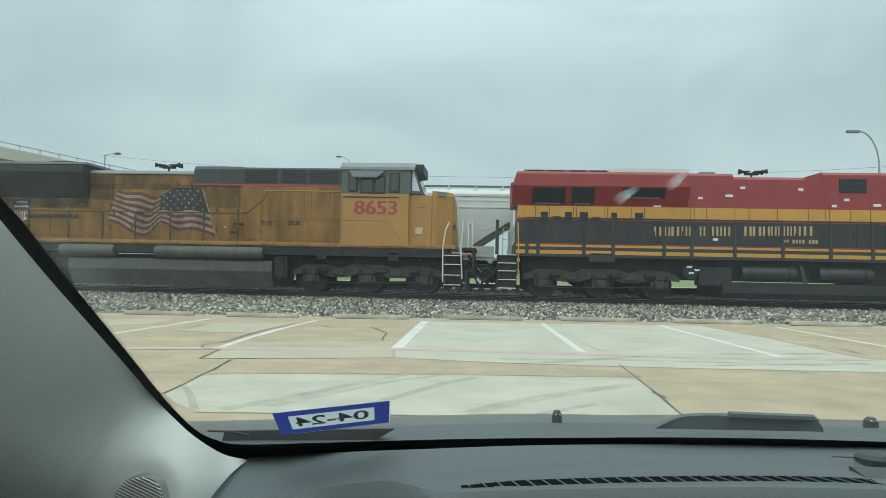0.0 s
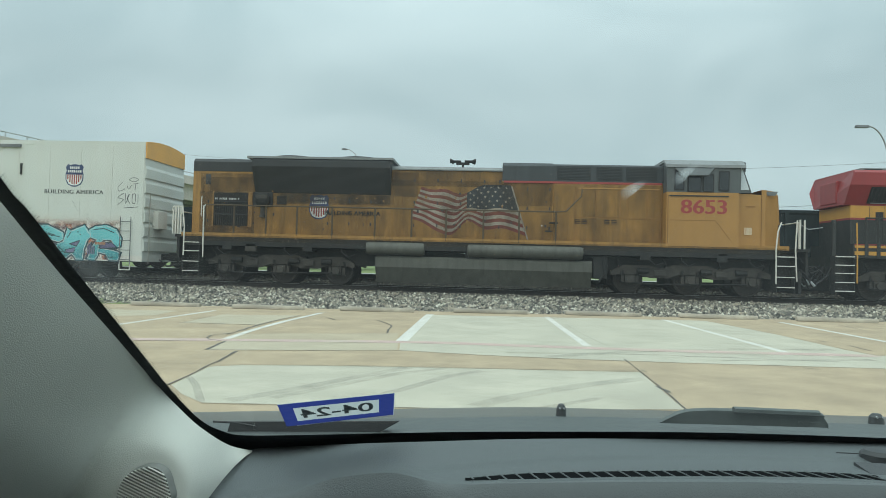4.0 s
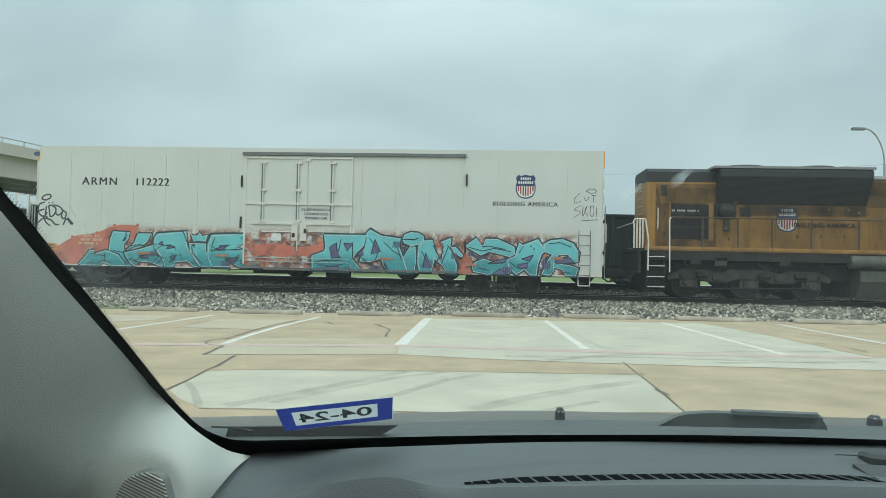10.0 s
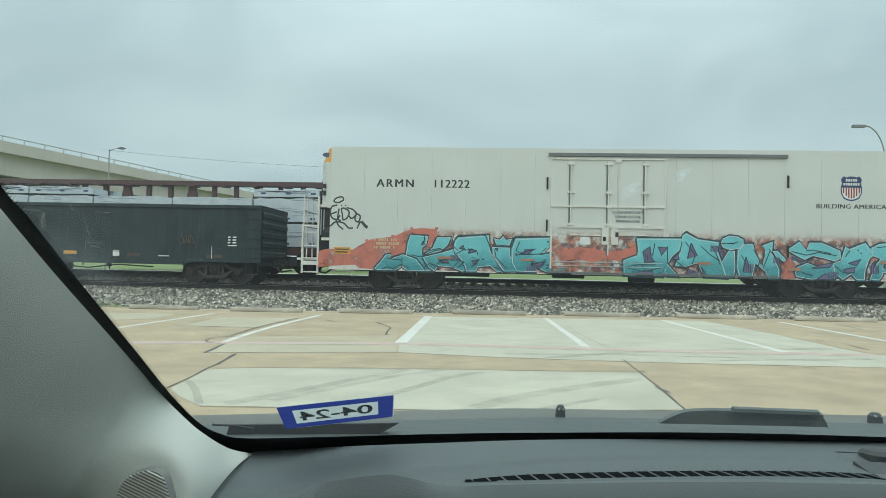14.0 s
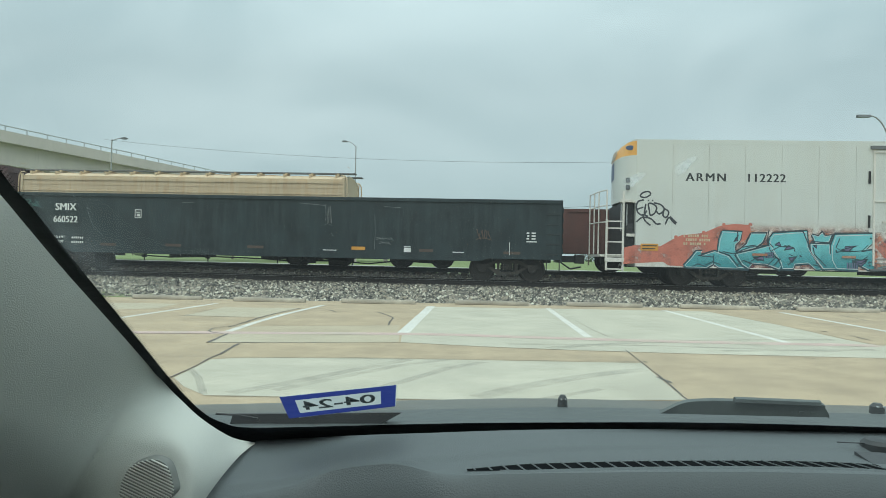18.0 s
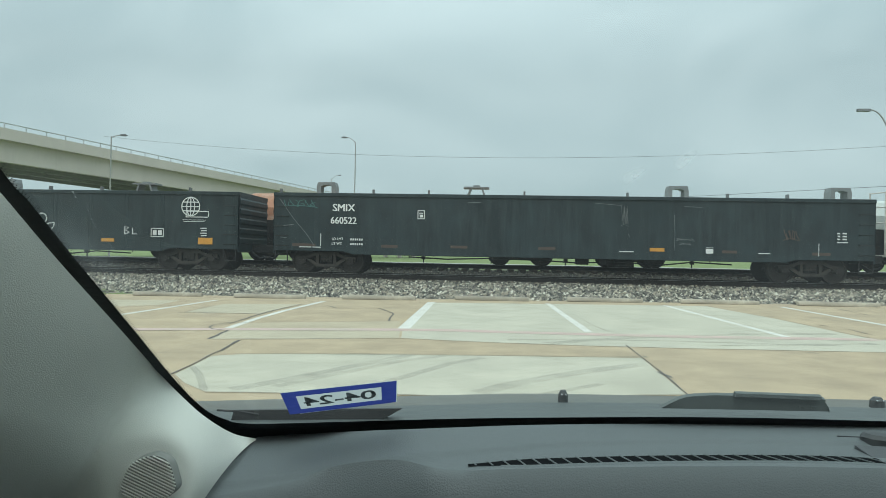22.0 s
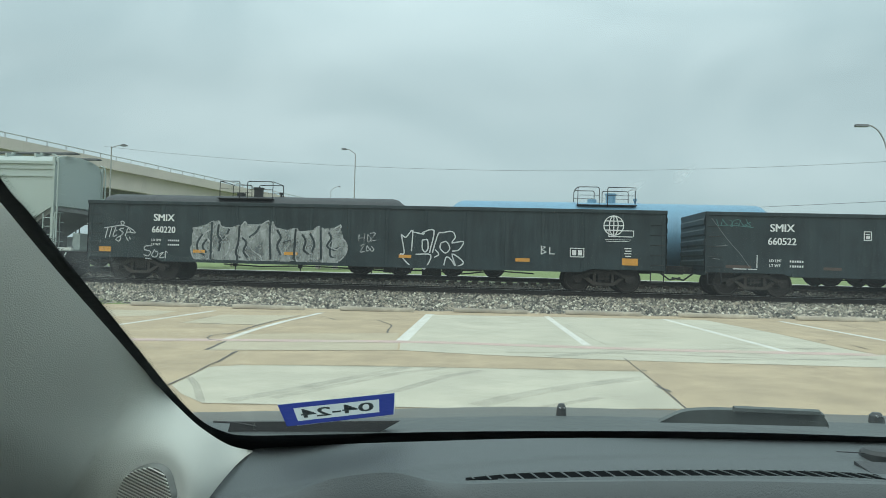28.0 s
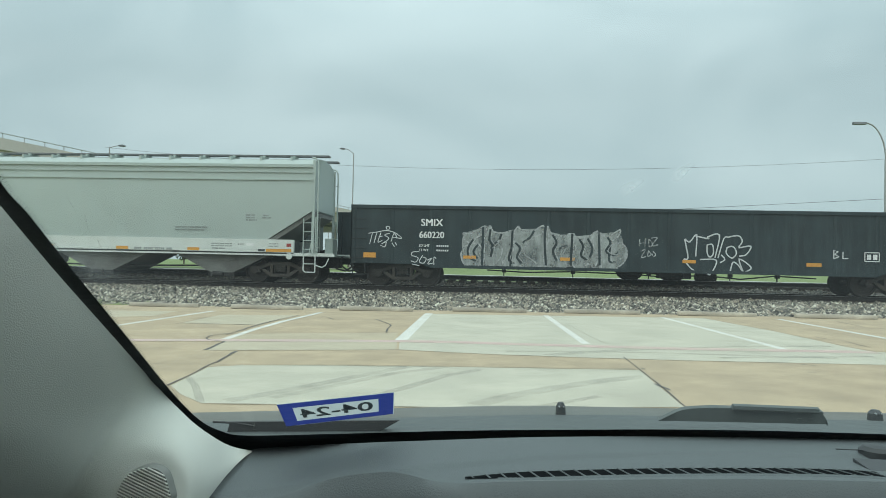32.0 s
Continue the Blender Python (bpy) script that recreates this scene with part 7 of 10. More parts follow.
    for x, z in ((-4.58, 3.64), (-3.59, 3.73), (-3.12, 4.02), (-1.14, 3.98), (-0.01, 3.42), (0.41, 3.64), (1.43, 3.46), (-6.07, 3.34), (-5.23, 3.65), (-4.05, 2.18), (2.6, 3.6), (4.4, 3.5)):
        wide = 0.13 if z in (3.73, 3.46, 3.34) else 0.085
        spots("notice", [(x - wide, x + wide, z - 0.045, z + 0.045)], "letter_white", car, -w - 0.016, "small white notice")
    posts = [-10.67, -10.28, -8.68, -7.67, -5.92, -4.98, -3.52, -1.91, -0.32, 1.07, 2.6, 4.1, 5.6, 7.1]
    handrail(car, posts, -1.5, 1.94, 2.83, "kcs_black")
    for x in posts:
        bm = B()
        box(bm, x - 0.06, x + 0.06, -1.56, -1.53, 1.5, 1.98, 0.01)
        part("post_foot", bm, "kcs_black", car)
    # rear end: steps, coupler
    steps(car, -11.67, -11.03, -1.52, (0.3, 0.6, 0.91, 1.19, 1.48), "gold")
    bm = B()
    box(bm, -11.7, -11.0, -1.2, 1.2, 0.3, 1.5)
    part("step_well", bm, "kcs_black", car, "black step well")
    bm = B()
    box(bm, -11.78, -11.66, -1.52, -1.4, 1.5, 2.74, 0.02)
    part("end_post", bm, "kcs_black", car)
    bm = B()
    pipe(bm, [(-10.96, -1.53, 0.6), (-10.96, -1.53, 1.6), (-10.99, -1.53, 2.65)], 0.025, 6)
    part("stair_rail", bm, "kcs_yellow", car, "yellow stair handrail")
    bm = B()
    coupler_mesh(bm, -11.6, -1)
    for k in range(7):
        yy = -1.25 + k * 0.25
        pipe(bm, [(-11.65, yy, 1.2), (-11.85, yy, 0.7 - 0.04 * k), (-12.1, yy + 0.08, 0.6)], 0.03, 6)
    part("coupler", bm, "dark_metal", car, "coupler and hoses")
    bm = B()
    box(bm, -11.24, -11.05, -0.6, 0.6, 3.4, 4.2, 0.04)
    part("end_cap", bm, "kcs_red", car)
    # tank and reservoirs
    bm = B()
    prism_x(bm, [(-1.3, 0.14), (1.3, 0.14), (1.45, 0.32), (1.45, 0.68), (-1.45, 0.68), (-1.45, 0.32)], -3.9, 4.0)
    part("fuel_tank", bm, "dark_metal", car, "black fuel tank")
    for a, b in ((-3.25, -1.34), (-0.65, 1.19)):
        bm = B()
        lathe_x(bm, [(0.05, a), (0.24, a + 0.03), (0.28, a + 0.12), (0.28, b - 0.12), (0.24, b - 0.03), (0.05, b)], -1.2, 1.02, 18)
        part("air_reservoir", bm, "kcs_black", car, "black air reservoir", True)
        for xx in (a + 0.3, b - 0.35):
            bm = B()
            lathe_x(bm, [(0.288, xx), (0.288, xx + 0.06)], -1.2, 1.02, 18)
            part("reservoir_strap", bm, "dark_metal", car)
    bm = B()
    prism(bm, [(-1.32, 1.3), (-1.2, 1.3), (-1.02, 0.66), (-1.14, 0.66)], -1.42, -1.36)
    part("drain_bracket", bm, "truck_steel", car)
    bm = B()
    box(bm, -4.7, -3.57, -1.4, -0.9, 0.55, 1.2, 0.03)
    rod(bm, (-4.98, -1.3, 1.02), (-4.98, -1.46, 1.02), 0.25, 16)
    rod(bm, (-4.0, -1.1, 1.2), (-4.0, -1.1, 1.38), 0.08, 8)
    part("filter_box", bm, "dark_metal", car)
    bm = B()
    for x, z in ((-5.12, 1.16), (-4.85, 1.05), (-5.05, 0.95)):
        box(bm, x, x + 0.16, -1.475, -1.46, z, z + 0.06)
    part("pale_fitting", bm, "letter_white", car)
    bm = B()
    box(bm, -8.5, -7.6, -1.53, -1.4, 1.3, 1.62, 0.02)
    part("step_plate", bm, "kcs_black", car)
    bogie3(car, -8.03, (-2.03, 0.0, 2.05))
    bogie3(car, 7.6, (-2.03, 0.0, 2.05))
    horn(car, -2.4, 4.40)
    return car, UC


# ---------------------------------------------------------------- white refrigerator car
def closed(bm, poly, w, y, thick=0.0015):
    pts = list(poly) + [poly[0], poly[1]]
    ribbon(bm, pts[:-1], w, y, thick)


def shrink(poly, k):
    cx, cz = sum(p[0] for p in poly) / len(poly), sum(p[1] for p in poly) / len(poly)
    return [(cx + (x - cx) * k, cz + (z - cz) * k) for x, z in poly]


class SprayWord:
    """One spray-painted word: dark outline, turquoise faces, violet gaps, thin pale and dark inner lines."""

    def __init__(self, car, y):
        self.car, self.y, self.n = car, y, 0
        self.dark, self.fill, self.low, self.line, self.gap, self.ink = B(), B(), B(), B(), B(), B()

    def face(self, poly):
        y = self.y - 0.0006 * self.n
        self.n += 1
        closed(self.dark, poly, 0.10, y - 0.003, 0.0003)
        prism(self.fill, poly, y - 0.0038, y - 0.0034)
        sheet(self.low, poly, y - 0.0040)
        closed(self.line, shrink(poly, 0.95), 0.018, y - 0.0043, 0.0002)

    def hole(self, poly):
        y = self.y - 0.0006 * self.n - 0.0001 * len(self.gap.faces) / 3
        prism(self.gap, poly, y - 0.0052, y - 0.0048)
        closed(self.ink, poly, 0.035, y - 0.0056, 0.0002)

    def stroke(self, pts):
        ribbon(self.ink, pts, 0.032, self.y - 0.0006 * self.n - 0.0064, 0.0002)

    def hatch(self, x, z, n, h):
        """A few upright violet dashes between dark lines."""
        y = self.y - 0.0006 * self.n - 0.0075
        for k in range(n):
            ribbon(self.gap, [(x + k * 0.075, z), (x + 0.01 + k * 0.075, z + h)], 0.035, y, 0.0002)
            ribbon(self.ink, [(x + 0.037 + k * 0.075, z), (x + 0.045 + k * 0.075, z + h)], 0.02, y, 0.0002)

    def dots(self, spots_at):
        for x, z, r in spots_at:
            prism(self.ink, [(x + r * math.cos(k * 0.9), z + r * math.sin(k * 0.9)) for k in range(7)], self.y - 0.0006 * self.n - 0.0078, self.y - 0.0006 * self.n - 0.0075)

    def done(self):
        part("graffiti_outline", self.dark, "teal_dark", self.car, "dark graffiti outline")
        fc = part("graffiti_face", self.fill, "teal", self.car, "turquoise spray-painted graffiti letters")
        part("graffiti_shading", self.low, "teal_low", fc, "deeper turquoise fade")
        part("graffiti_highlight", self.line, "spray_white", fc, "pale graffiti inner line")
        part("graffiti_gap", self.gap, "violet", fc, "dull violet gaps between the letters")
        part("graffiti_stroke", self.ink, "teal_dark", fc)


def scrawl(x0, x1, z0, z1, n, seed):
    """Quick looping spray strokes that spell nothing, for a tag."""
    rng = random.Random(seed)
    out = []
    cw = (x1 - x0) / n
    for i in range(n):
        a = x0 + i * cw
        pts = [(a + cw * rng.uniform(-0.15, 1.15), 0, rng.uniform(z0, z1)) for _ in range(5)]
        pts[0] = (a + cw * 0.1, 0, z1 - (z1 - z0) * rng.uniform(0, 0.2))
        pts[2] = (a + cw * 0.8, 0, z0 + (z1 - z0) * rng.uniform(0, 0.2))
        out.append([(p.x, p.z) for p in spline(pts, 5)])
    out.append([(p.x, p.z) for p in spline([(x0 - cw * 0.3, 0, z0 - 0.02), (x0 + cw * n * 0.4, 0, z0 + 0.04), (x1 + cw * 0.3, 0, z0 - 0.03)], 6)])
    return out


def scribble(car, name, pts_list, w, y, mt, label="", soft=False):
    bm = B()
    for i, pts in enumerate(pts_list):
        if soft and len(pts) > 2:
            pts = [(p.x, p.z) for p in spline([(a, 0, b) for a, b in pts], 4)]
        ribbon(bm, pts, w, y - 0.002 - 0.0004 * i, 0.0015)
    return part(name, bm, mt, car, label)


def arc(cx, cz, rx, rz, a0, a1, n=14):
    return [(cx + rx * math.cos(radians(a0 + (a1 - a0) * i / n)), cz + rz * math.sin(radians(a0 + (a1 - a0) * i / n))) for i in range(n + 1)]


def make_reefer():
    UC = -34.6
    car = thing("refrigerator_car", "white refrigerator boxcar with turquoise and orange graffiti", "railway car", "front train")
    L, w = 10.38, 1.54
    bm = B()
    crown = [(y, 5.095 + 0.14 * (1 - (y / w) ** 2)) for y in (w, 1.2, 0.8, 0.4, 0, -0.4, -0.8, -1.2, -w)]
    prism_x(bm, [(-w, 0.66), (w, 0.66)] + crown, -L, L)
    body = part("body", bm, "white_car", car, "white insulated car body")
    # side panels with narrow seams
    x = -L + 0.02
    n = 17
    pw = (2 * L - 0.04) / n
    for i in range(n):
        a, b = x + i * pw, x + (i + 1) * pw - 0.014
        if a < -2.5 < b:
            b = -2.5
        if a < 1.5 < b:
            a = 1.5
        if -2.5 <= a and b <= 1.5:
            continue
        if b - a < 0.1:
            continue
        bm = B()
        box(bm, a, b, -w - 0.006, -w, 0.86, 4.93)
        part("side_panel", bm, "white_car", body)
        bm = B()
        box(bm, b + 0.002, b + 0.012, -w - 0.0045, -w, 0.9, 4.9)
        part("panel_seam", bm, "seam_grey", body)
    bm = B()
    box(bm, -L, L, -w - 0.005, -w, 0.66, 0.86)
    part("side_sill", bm, "white_trim", car)
    bm = B()
    box(bm, -L, L, -w - 0.006, -w, 4.935, 5.094)
    part("roof_edge", bm, "white_car", car)
    # plug door and its gear
    bm = B()
    box(bm, -2.46, 1.44, -w - 0.03, -w, 0.88, 4.80, 0.01)
    dr = part("plug_door", bm, "white_car", car, "white plug door with locking bars")
    for z, xa, xb, h in ((3.05, -2.46, 1.44, 0.022), (2.34, -2.2, 1.4, 0.035), (2.05, -1.81, -0.75, 0.02), (2.07, -0.1, 0.88, 0.02), (4.72, -2.46, 1.44, 0.02)):
        bm = B()
        box(bm, xa, xb, -w - 0.075, -w - 0.03, z - h, z + h)
        part("door_rib", bm, "white_trim", dr)
    for xx, za, zb in ((-1.8, 2.38, 4.62), (-0.5, 1.35, 4.62), (0.76, 2.4, 4.62)):
        bm = B()
        rod(bm, (xx, -w - 0.07, za), (xx, -w - 0.07, zb), 0.026, 8)
        lb = part("lock_bar", bm, "white_trim", dr, "white locking bar")
        bm = B()
        box(bm, xx - 0.075, xx - 0.034, -w - 0.06, -w - 0.03, za, zb)
        part("bar_gap", bm, "lamp_grey", lb)
        for zz in (2.42, 3.05, 3.55, 4.55):
            bm = B()
            box(bm, xx - 0.12, xx + 0.12, -w - 0.1, -w - 0.03, zz - 0.045, zz + 0.045, 0.012)
            part("bar_guide", bm, "white_trim", lb)
    bm = B()
    rod(bm, (-0.17, -w - 0.05, 2.6), (-0.17, -w - 0.05, 4.7), 0.012, 6)
    box(bm, -0.27, -0.07, -w - 0.08, -w - 0.03, 4.6, 4.74, 0.01)
    part("lock_rod", bm, "white_trim", dr)
    for xx in (-0.6, -0.27):
        bm = B()
        box(bm, xx - 0.12, xx + 0.12, -w - 0.1, -w - 0.03, 1.72, 2.3, 0.02)
        part("lock_gear", bm, "white_trim", dr)
    bm = B()
    box(bm, -0.68, -0.58, -w - 0.115, -w - 0.1, 1.85, 2.0)
    box(bm, -0.25, -0.15, -w - 0.115, -w - 0.1, 2.0, 2.16)
    part("lock_handle", bm, "dark_metal", dr)
    bm = B()
    for za, zb in ((0.9, 1.28),):
        rod(bm, (-0.5, -w - 0.07, za), (-0.5, -w - 0.07, zb), 0.02, 6)
    part("lower_rod", bm, "rust_or", dr)
    for a, b in ((-2.5, -2.44), (1.42, 1.48)):
        bm = B()
        box(bm, a, b, -w - 0.05, -w, 0.86, 4.86)
        part("door_frame", bm, "white_trim", dr)
    for z0, z1, xa, xb in ((4.82, 4.93, -2.6, 5.55), (0.70, 0.76, -2.6, 5.4)):
        bm = B()
        box(bm, xa, xb, -w - 0.09, -w, z0, z1)
        part("door_track", bm, "lamp_grey", car, "grey steel door track")
    for zz in (0.96, 1.1):
        bm = B()
        rod(bm, (-2.4, -w - 0.05, zz), (1.4, -w - 0.05, zz), 0.016, 6)
        part("grab_rail", bm, "galv", dr)
    for xx, z0 in ((-2.62, 3.65), (-2.62, 2.15), (5.58, 3.8), (5.58, 1.4)):
        bm = B()
        box(bm, xx - 0.03, xx + 0.03, -w - 0.05, -w, z0, z0 + 0.42)
        part("door_stop", bm, "dark_metal", car)
    # lettering
    words("reporting_mark", "ARMN", 0.29, "letter_black", car, -8.02, -w - 0.008, 3.78, squeeze=1.06, spacing=1.25, label="black reporting mark")
    words("car_number", "112222", 0.29, "letter_black", car, -6.02, -w - 0.008, 3.78, squeeze=1.0, spacing=1.12, label="black car number")
    words("slogan", "BUILDING AMERICA", 0.155, "letter_black", car, 7.66, -w - 0.008, 3.18, squeeze=1.08, spacing=1.12, label="black painted lettering")
    for i, tx in enumerate(("CLOSE AND LOCK", "DOOR BEFORE", "MOVING CAR")):
        words("door_notice", tx, 0.10, "letter_black", car, 0.18, -w - 0.034, 2.86 - 0.155 * i, squeeze=0.95)
    shield(car, 7.67, 3.80, 0.68, 0.80, -w - 0.008)
    small_print("data_panel", [(-8.75, 1.72, 11, 0.09), (-8.75, 1.58, 12, 0.09), (-8.75, 1.44, 10, 0.09)], "tan_car", car, -w - 0.014)
    bm = B()
    box(bm, -10.2, -9.6, -w - 0.012, -w, 1.22, 1.46)
    yl = part("yellow_label", bm, "reflect_or", car, "yellow warning label with dark bars")
    bars("label_bars", [(-10.15, -9.65, 1.37, 1.41), (-10.15, -9.7, 1.27, 1.31)], "letter_black", yl, -w - 0.0125)
    bars("small_print", [(-1.45, -1.1, 1.72, 1.98)], "letter_white", car, -w - 0.034)
    # haze of overspray, red fields, then the lettering
    for x0, x1, yy in ((-7.7, -2.62, -w - 0.0075), (-2.44, 1.4, -w - 0.0315), (1.6, 9.5, -w - 0.0075)):
        for mt, lift in (("overspray", 0.0), ("pink_spray", 0.0006)):
            bm = B()
            sheet(bm, oblong(x0, x1, 0.70, 2.35), yy - lift)
            part("graffiti_haze", bm, mt, car, "soft orange and pink spray haze")
    for yy, poly in ((-w - 0.0085, [(-10.78, 0.73), (-10.76, 1.31), (-10.42, 1.4), (-9.53, 1.38), (-9.01, 1.69), (-8.8, 1.78), (-8.07, 1.87), (-7.61, 2.09), (-7.4, 2.15), (-7.03, 2.2), (-6.51, 2.17), (-6.49, 1.74), (-7.22, 1.42), (-7.52, 1), (-8.03, 0.79), (-8.66, 0.69), (-9.25, 0.72), (-9.43, 0.84), (-10.15, 0.79)]),
                     (-w - 0.0385, [(-2.42, 1.51), (-2.2, 1.67), (-1.75, 1.52), (-1.57, 1.63), (-0.96, 1.58), (-0.46, 1.49), (0.14, 1.56), (0.5, 1.72), (0.56, 1.2), (0.1, 1.12), (-0.5, 1.24), (-1.0, 1.1), (-1.6, 1.2), (-2.1, 1.12)]),
                     (-w - 0.0088, [(5.35, 1.06), (5.38, 1.46), (5.69, 1.37), (5.85, 1.08), (5.86, 0.68), (5.35, 0.67)])):
        bm = B()
        sheet(bm, poly, yy)
        part("graffiti_field", bm, "red_field", car, "red-orange spray-painted field")
        for k in range(2, len(poly) - 1, 2):
            if poly[k][1] > 1.5:
                bm = B()
                sheet(bm, [(poly[k][0] + 0.07 * math.cos(q), poly[k][1] + 0.02 + 0.06 * math.sin(q)) for q in (0.3, 1.2, 2.1, 3.2, 4.3, 5.4)], yy - 0.0004)
                part("graffiti_drip", bm, "red_field", car)
    word = SprayWord(car, -w - 0.0095)
    word.face([(-7.44, 1.95), (-6.79, 1.92), (-6.85, 1.67), (-7.01, 1.5), (-7.02, 1.3), (-6.87, 1.1), (-6.51, 0.78), (-6.57, 0.67), (-7.19, 0.67), (-7.59, 1.21), (-7.54, 1.66)])
    word.face([(-6.48, 1.88), (-5.98, 1.89), (-6.1, 1.6), (-6.34, 1.39), (-6.96, 1.22), (-6.63, 1.51)])
    word.face([(-8.73, 0.73), (-8.5, 0.98), (-8.32, 1.23), (-8.15, 1.24), (-8.17, 1.07), (-7.69, 1.25), (-7.21, 1.09), (-6.86, 0.67), (-7.51, 0.67), (-7.72, 0.82), (-7.95, 0.67), (-8.64, 0.67)])
    word.face([(-7, 1.16), (-6.34, 1.33), (-5.82, 1.49), (-5.67, 1.2), (-5.41, 0.84), (-5.51, 0.67), (-5.95, 0.83), (-6.45, 0.86), (-6.57, 0.67), (-6.78, 0.81)])
    word.face([(-5.85, 1.75), (-5.75, 1.89), (-4.64, 2), (-4.6, 1.47), (-4.41, 1.17), (-4.05, 0.71), (-4.29, 0.68), (-4.55, 0.9), (-5.02, 0.85), (-5.08, 0.69), (-5.43, 0.68), (-5.5, 0.92), (-5.75, 1.3), (-5.89, 1.53)])
    word.face([(-4.47, 1.88), (-4.26, 1.82), (-4.14, 1.96), (-4.04, 1.82), (-3.83, 1.87), (-3.91, 1.64), (-4.36, 1.61)])
    word.face([(-4.52, 1.57), (-3.89, 1.56), (-3.88, 1.28), (-3.64, 0.72), (-4.09, 0.71), (-4.5, 1.31)])
    word.face([(-3.84, 1.52), (-3.71, 1.89), (-2.36, 1.95), (-2.42, 1.71), (-2.72, 1.42), (-2.33, 1.39), (-2.06, 1.07), (-1.75, 0.72), (-2.62, 0.72), (-2.95, 0.89), (-2.95, 0.71), (-3.68, 0.72), (-3.85, 1.04)])
    word.hole([(-5.38, 1.33), (-5.24, 1.5), (-5.07, 1.4)])
    word.hole([(-5.23, 1.07), (-4.96, 1.12), (-5.12, 0.91)])
    word.hole([(-3.39, 1.49), (-2.97, 1.54), (-3.37, 1.35)])
    word.hole([(-3.14, 1.03), (-2.67, 1), (-2.87, 0.83)])
    word.hole([(-6.41, 1.07), (-6.08, 1.07), (-6.24, 0.95)])
    word.hole([(-6.97, 1.75), (-7.05, 1.59), (-6.93, 1.63)])
    word.stroke([(-6.49, 0.92), (-6.33, 1.03), (-6.14, 1.11), (-5.79, 1.14), (-5.5, 1)])
    word.stroke([(-8.43, 0.7), (-8.25, 0.8), (-7.99, 0.71)])
    word.stroke([(-7, 1.18), (-6.59, 1.29), (-6.26, 1.4)])
    word.stroke([(-5.8, 1.3), (-5.55, 1.45), (-5.3, 1.45)])
    word.stroke([(-4.42, 0.86), (-4.17, 0.79)])
    word.stroke([(-3.69, 1.28), (-3.39, 1.37), (-3.08, 1.34), (-2.68, 1.38)])
    word.stroke([(-5.72, 0.8), (-5.5, 1.04)])
    word.stroke([(-8.25, 1.09), (-7.71, 1.04)])
    word.stroke([(-7.42, 1.24), (-7.06, 1.17), (-6.53, 1.41), (-5.9, 1.5), (-5.85, 1.32), (-5.57, 1.01), (-5.46, 0.77)])
    word.stroke([(-6.94, 1.98), (-6.93, 1.73), (-7.05, 1.6)])
    word.stroke([(-7.0, 1.25), (-6.79, 1.4), (-6.33, 1.49)])
    word.stroke([(-6.51, 1.9), (-6.63, 1.65)])
    word.stroke([(-5.9, 2.02), (-5.95, 1.62), (-5.73, 1.42)])
    word.stroke([(-5.38, 1.49), (-5.06, 1.43), (-5.03, 1.29)])
    word.stroke([(-5.05, 2.01), (-4.76, 1.97), (-4.58, 1.53)])
    word.stroke([(-4.5, 1.65), (-3.91, 1.62)])
    word.stroke([(-4.43, 1.45), (-4.38, 1.2), (-3.99, 0.8)])
    word.stroke([(-3.56, 1.77), (-3.68, 1.46), (-3.46, 1.32), (-2.97, 1.35)])
    word.stroke([(-3.38, 1.16), (-2.85, 1.03), (-2.63, 1.18)])
    word.stroke([(-3.1, 0.78), (-2.85, 1.07)])
    word.stroke([(-5.92, 0.8), (-5.64, 1.09)])
    word.stroke([(-5.25, 0.82), (-5.01, 1.11), (-5.22, 1.19)])
    word.stroke([(-6.94, 0.78), (-6.73, 0.95), (-6.41, 0.83)])
    word.stroke([(-8.0, 0.76), (-7.75, 0.89), (-7.47, 0.77)])
    word.stroke([(-2.64, 1.56), (-2.86, 1.33), (-2.51, 1.4)])
    word.stroke([(-7.72, 1.14), (-7.73, 0.8)])
    word.stroke([(-2.64, 0.95), (-2.34, 1.04)])
    word.dots([(-6.93, 1.81, 0.035), (-6.52, 0.87, 0.035), (-5.31, 1.43, 0.035), (-4.84, 1.13, 0.035), (-4.31, 0.92, 0.035), (-2.58, 0.87, 0.035), (-2.56, 1.79, 0.035), (-3.67, 1.34, 0.035)])
    word.hole([(-5.69, 1.5), (-5.55, 1.61), (-5.48, 1.47)])
    word.hole([(-6.35, 1.02), (-6.1, 1.15), (-6.05, 0.96)])
    word.hole([(-3.51, 1.38), (-3.07, 1.51), (-3.28, 1.33)])
    word.hole([(-3.16, 0.98), (-2.63, 1.09), (-2.85, 0.93)])
    word.hole([(-4.43, 1.51), (-4.31, 1.53), (-4.32, 1.43)])
    word.hatch(-6.0, 1.05, 4, 0.2)
    word.hatch(-3.3, 0.75, 5, 0.2)
    word.done()
    word = SprayWord(car, -w - 0.052)
    word.face([(0.48, 1.98), (2.03, 1.99), (1.95, 1.59), (1.7, 1.35), (1.55, 1.09), (1.79, 0.83), (1.95, 0.67), (1.55, 0.67), (1.49, 0.89), (1.42, 0.67), (0.04, 0.67), (0.03, 1.2), (0.51, 1.38), (0.54, 1.56)])
    word.face([(2.04, 2.09), (2.16, 2.19), (2.56, 1.98), (3.27, 1.89), (3.24, 1.58), (3.42, 1.1), (3.6, 0.87), (3.6, 0.67), (2.78, 0.67), (2.57, 1.15), (2.16, 1.02), (1.79, 1.03), (1.94, 1.49)])
    word.face([(3.36, 1.18), (3.61, 1.62), (3.8, 1.61), (3.83, 1.03), (3.78, 0.68), (3.52, 0.67)])
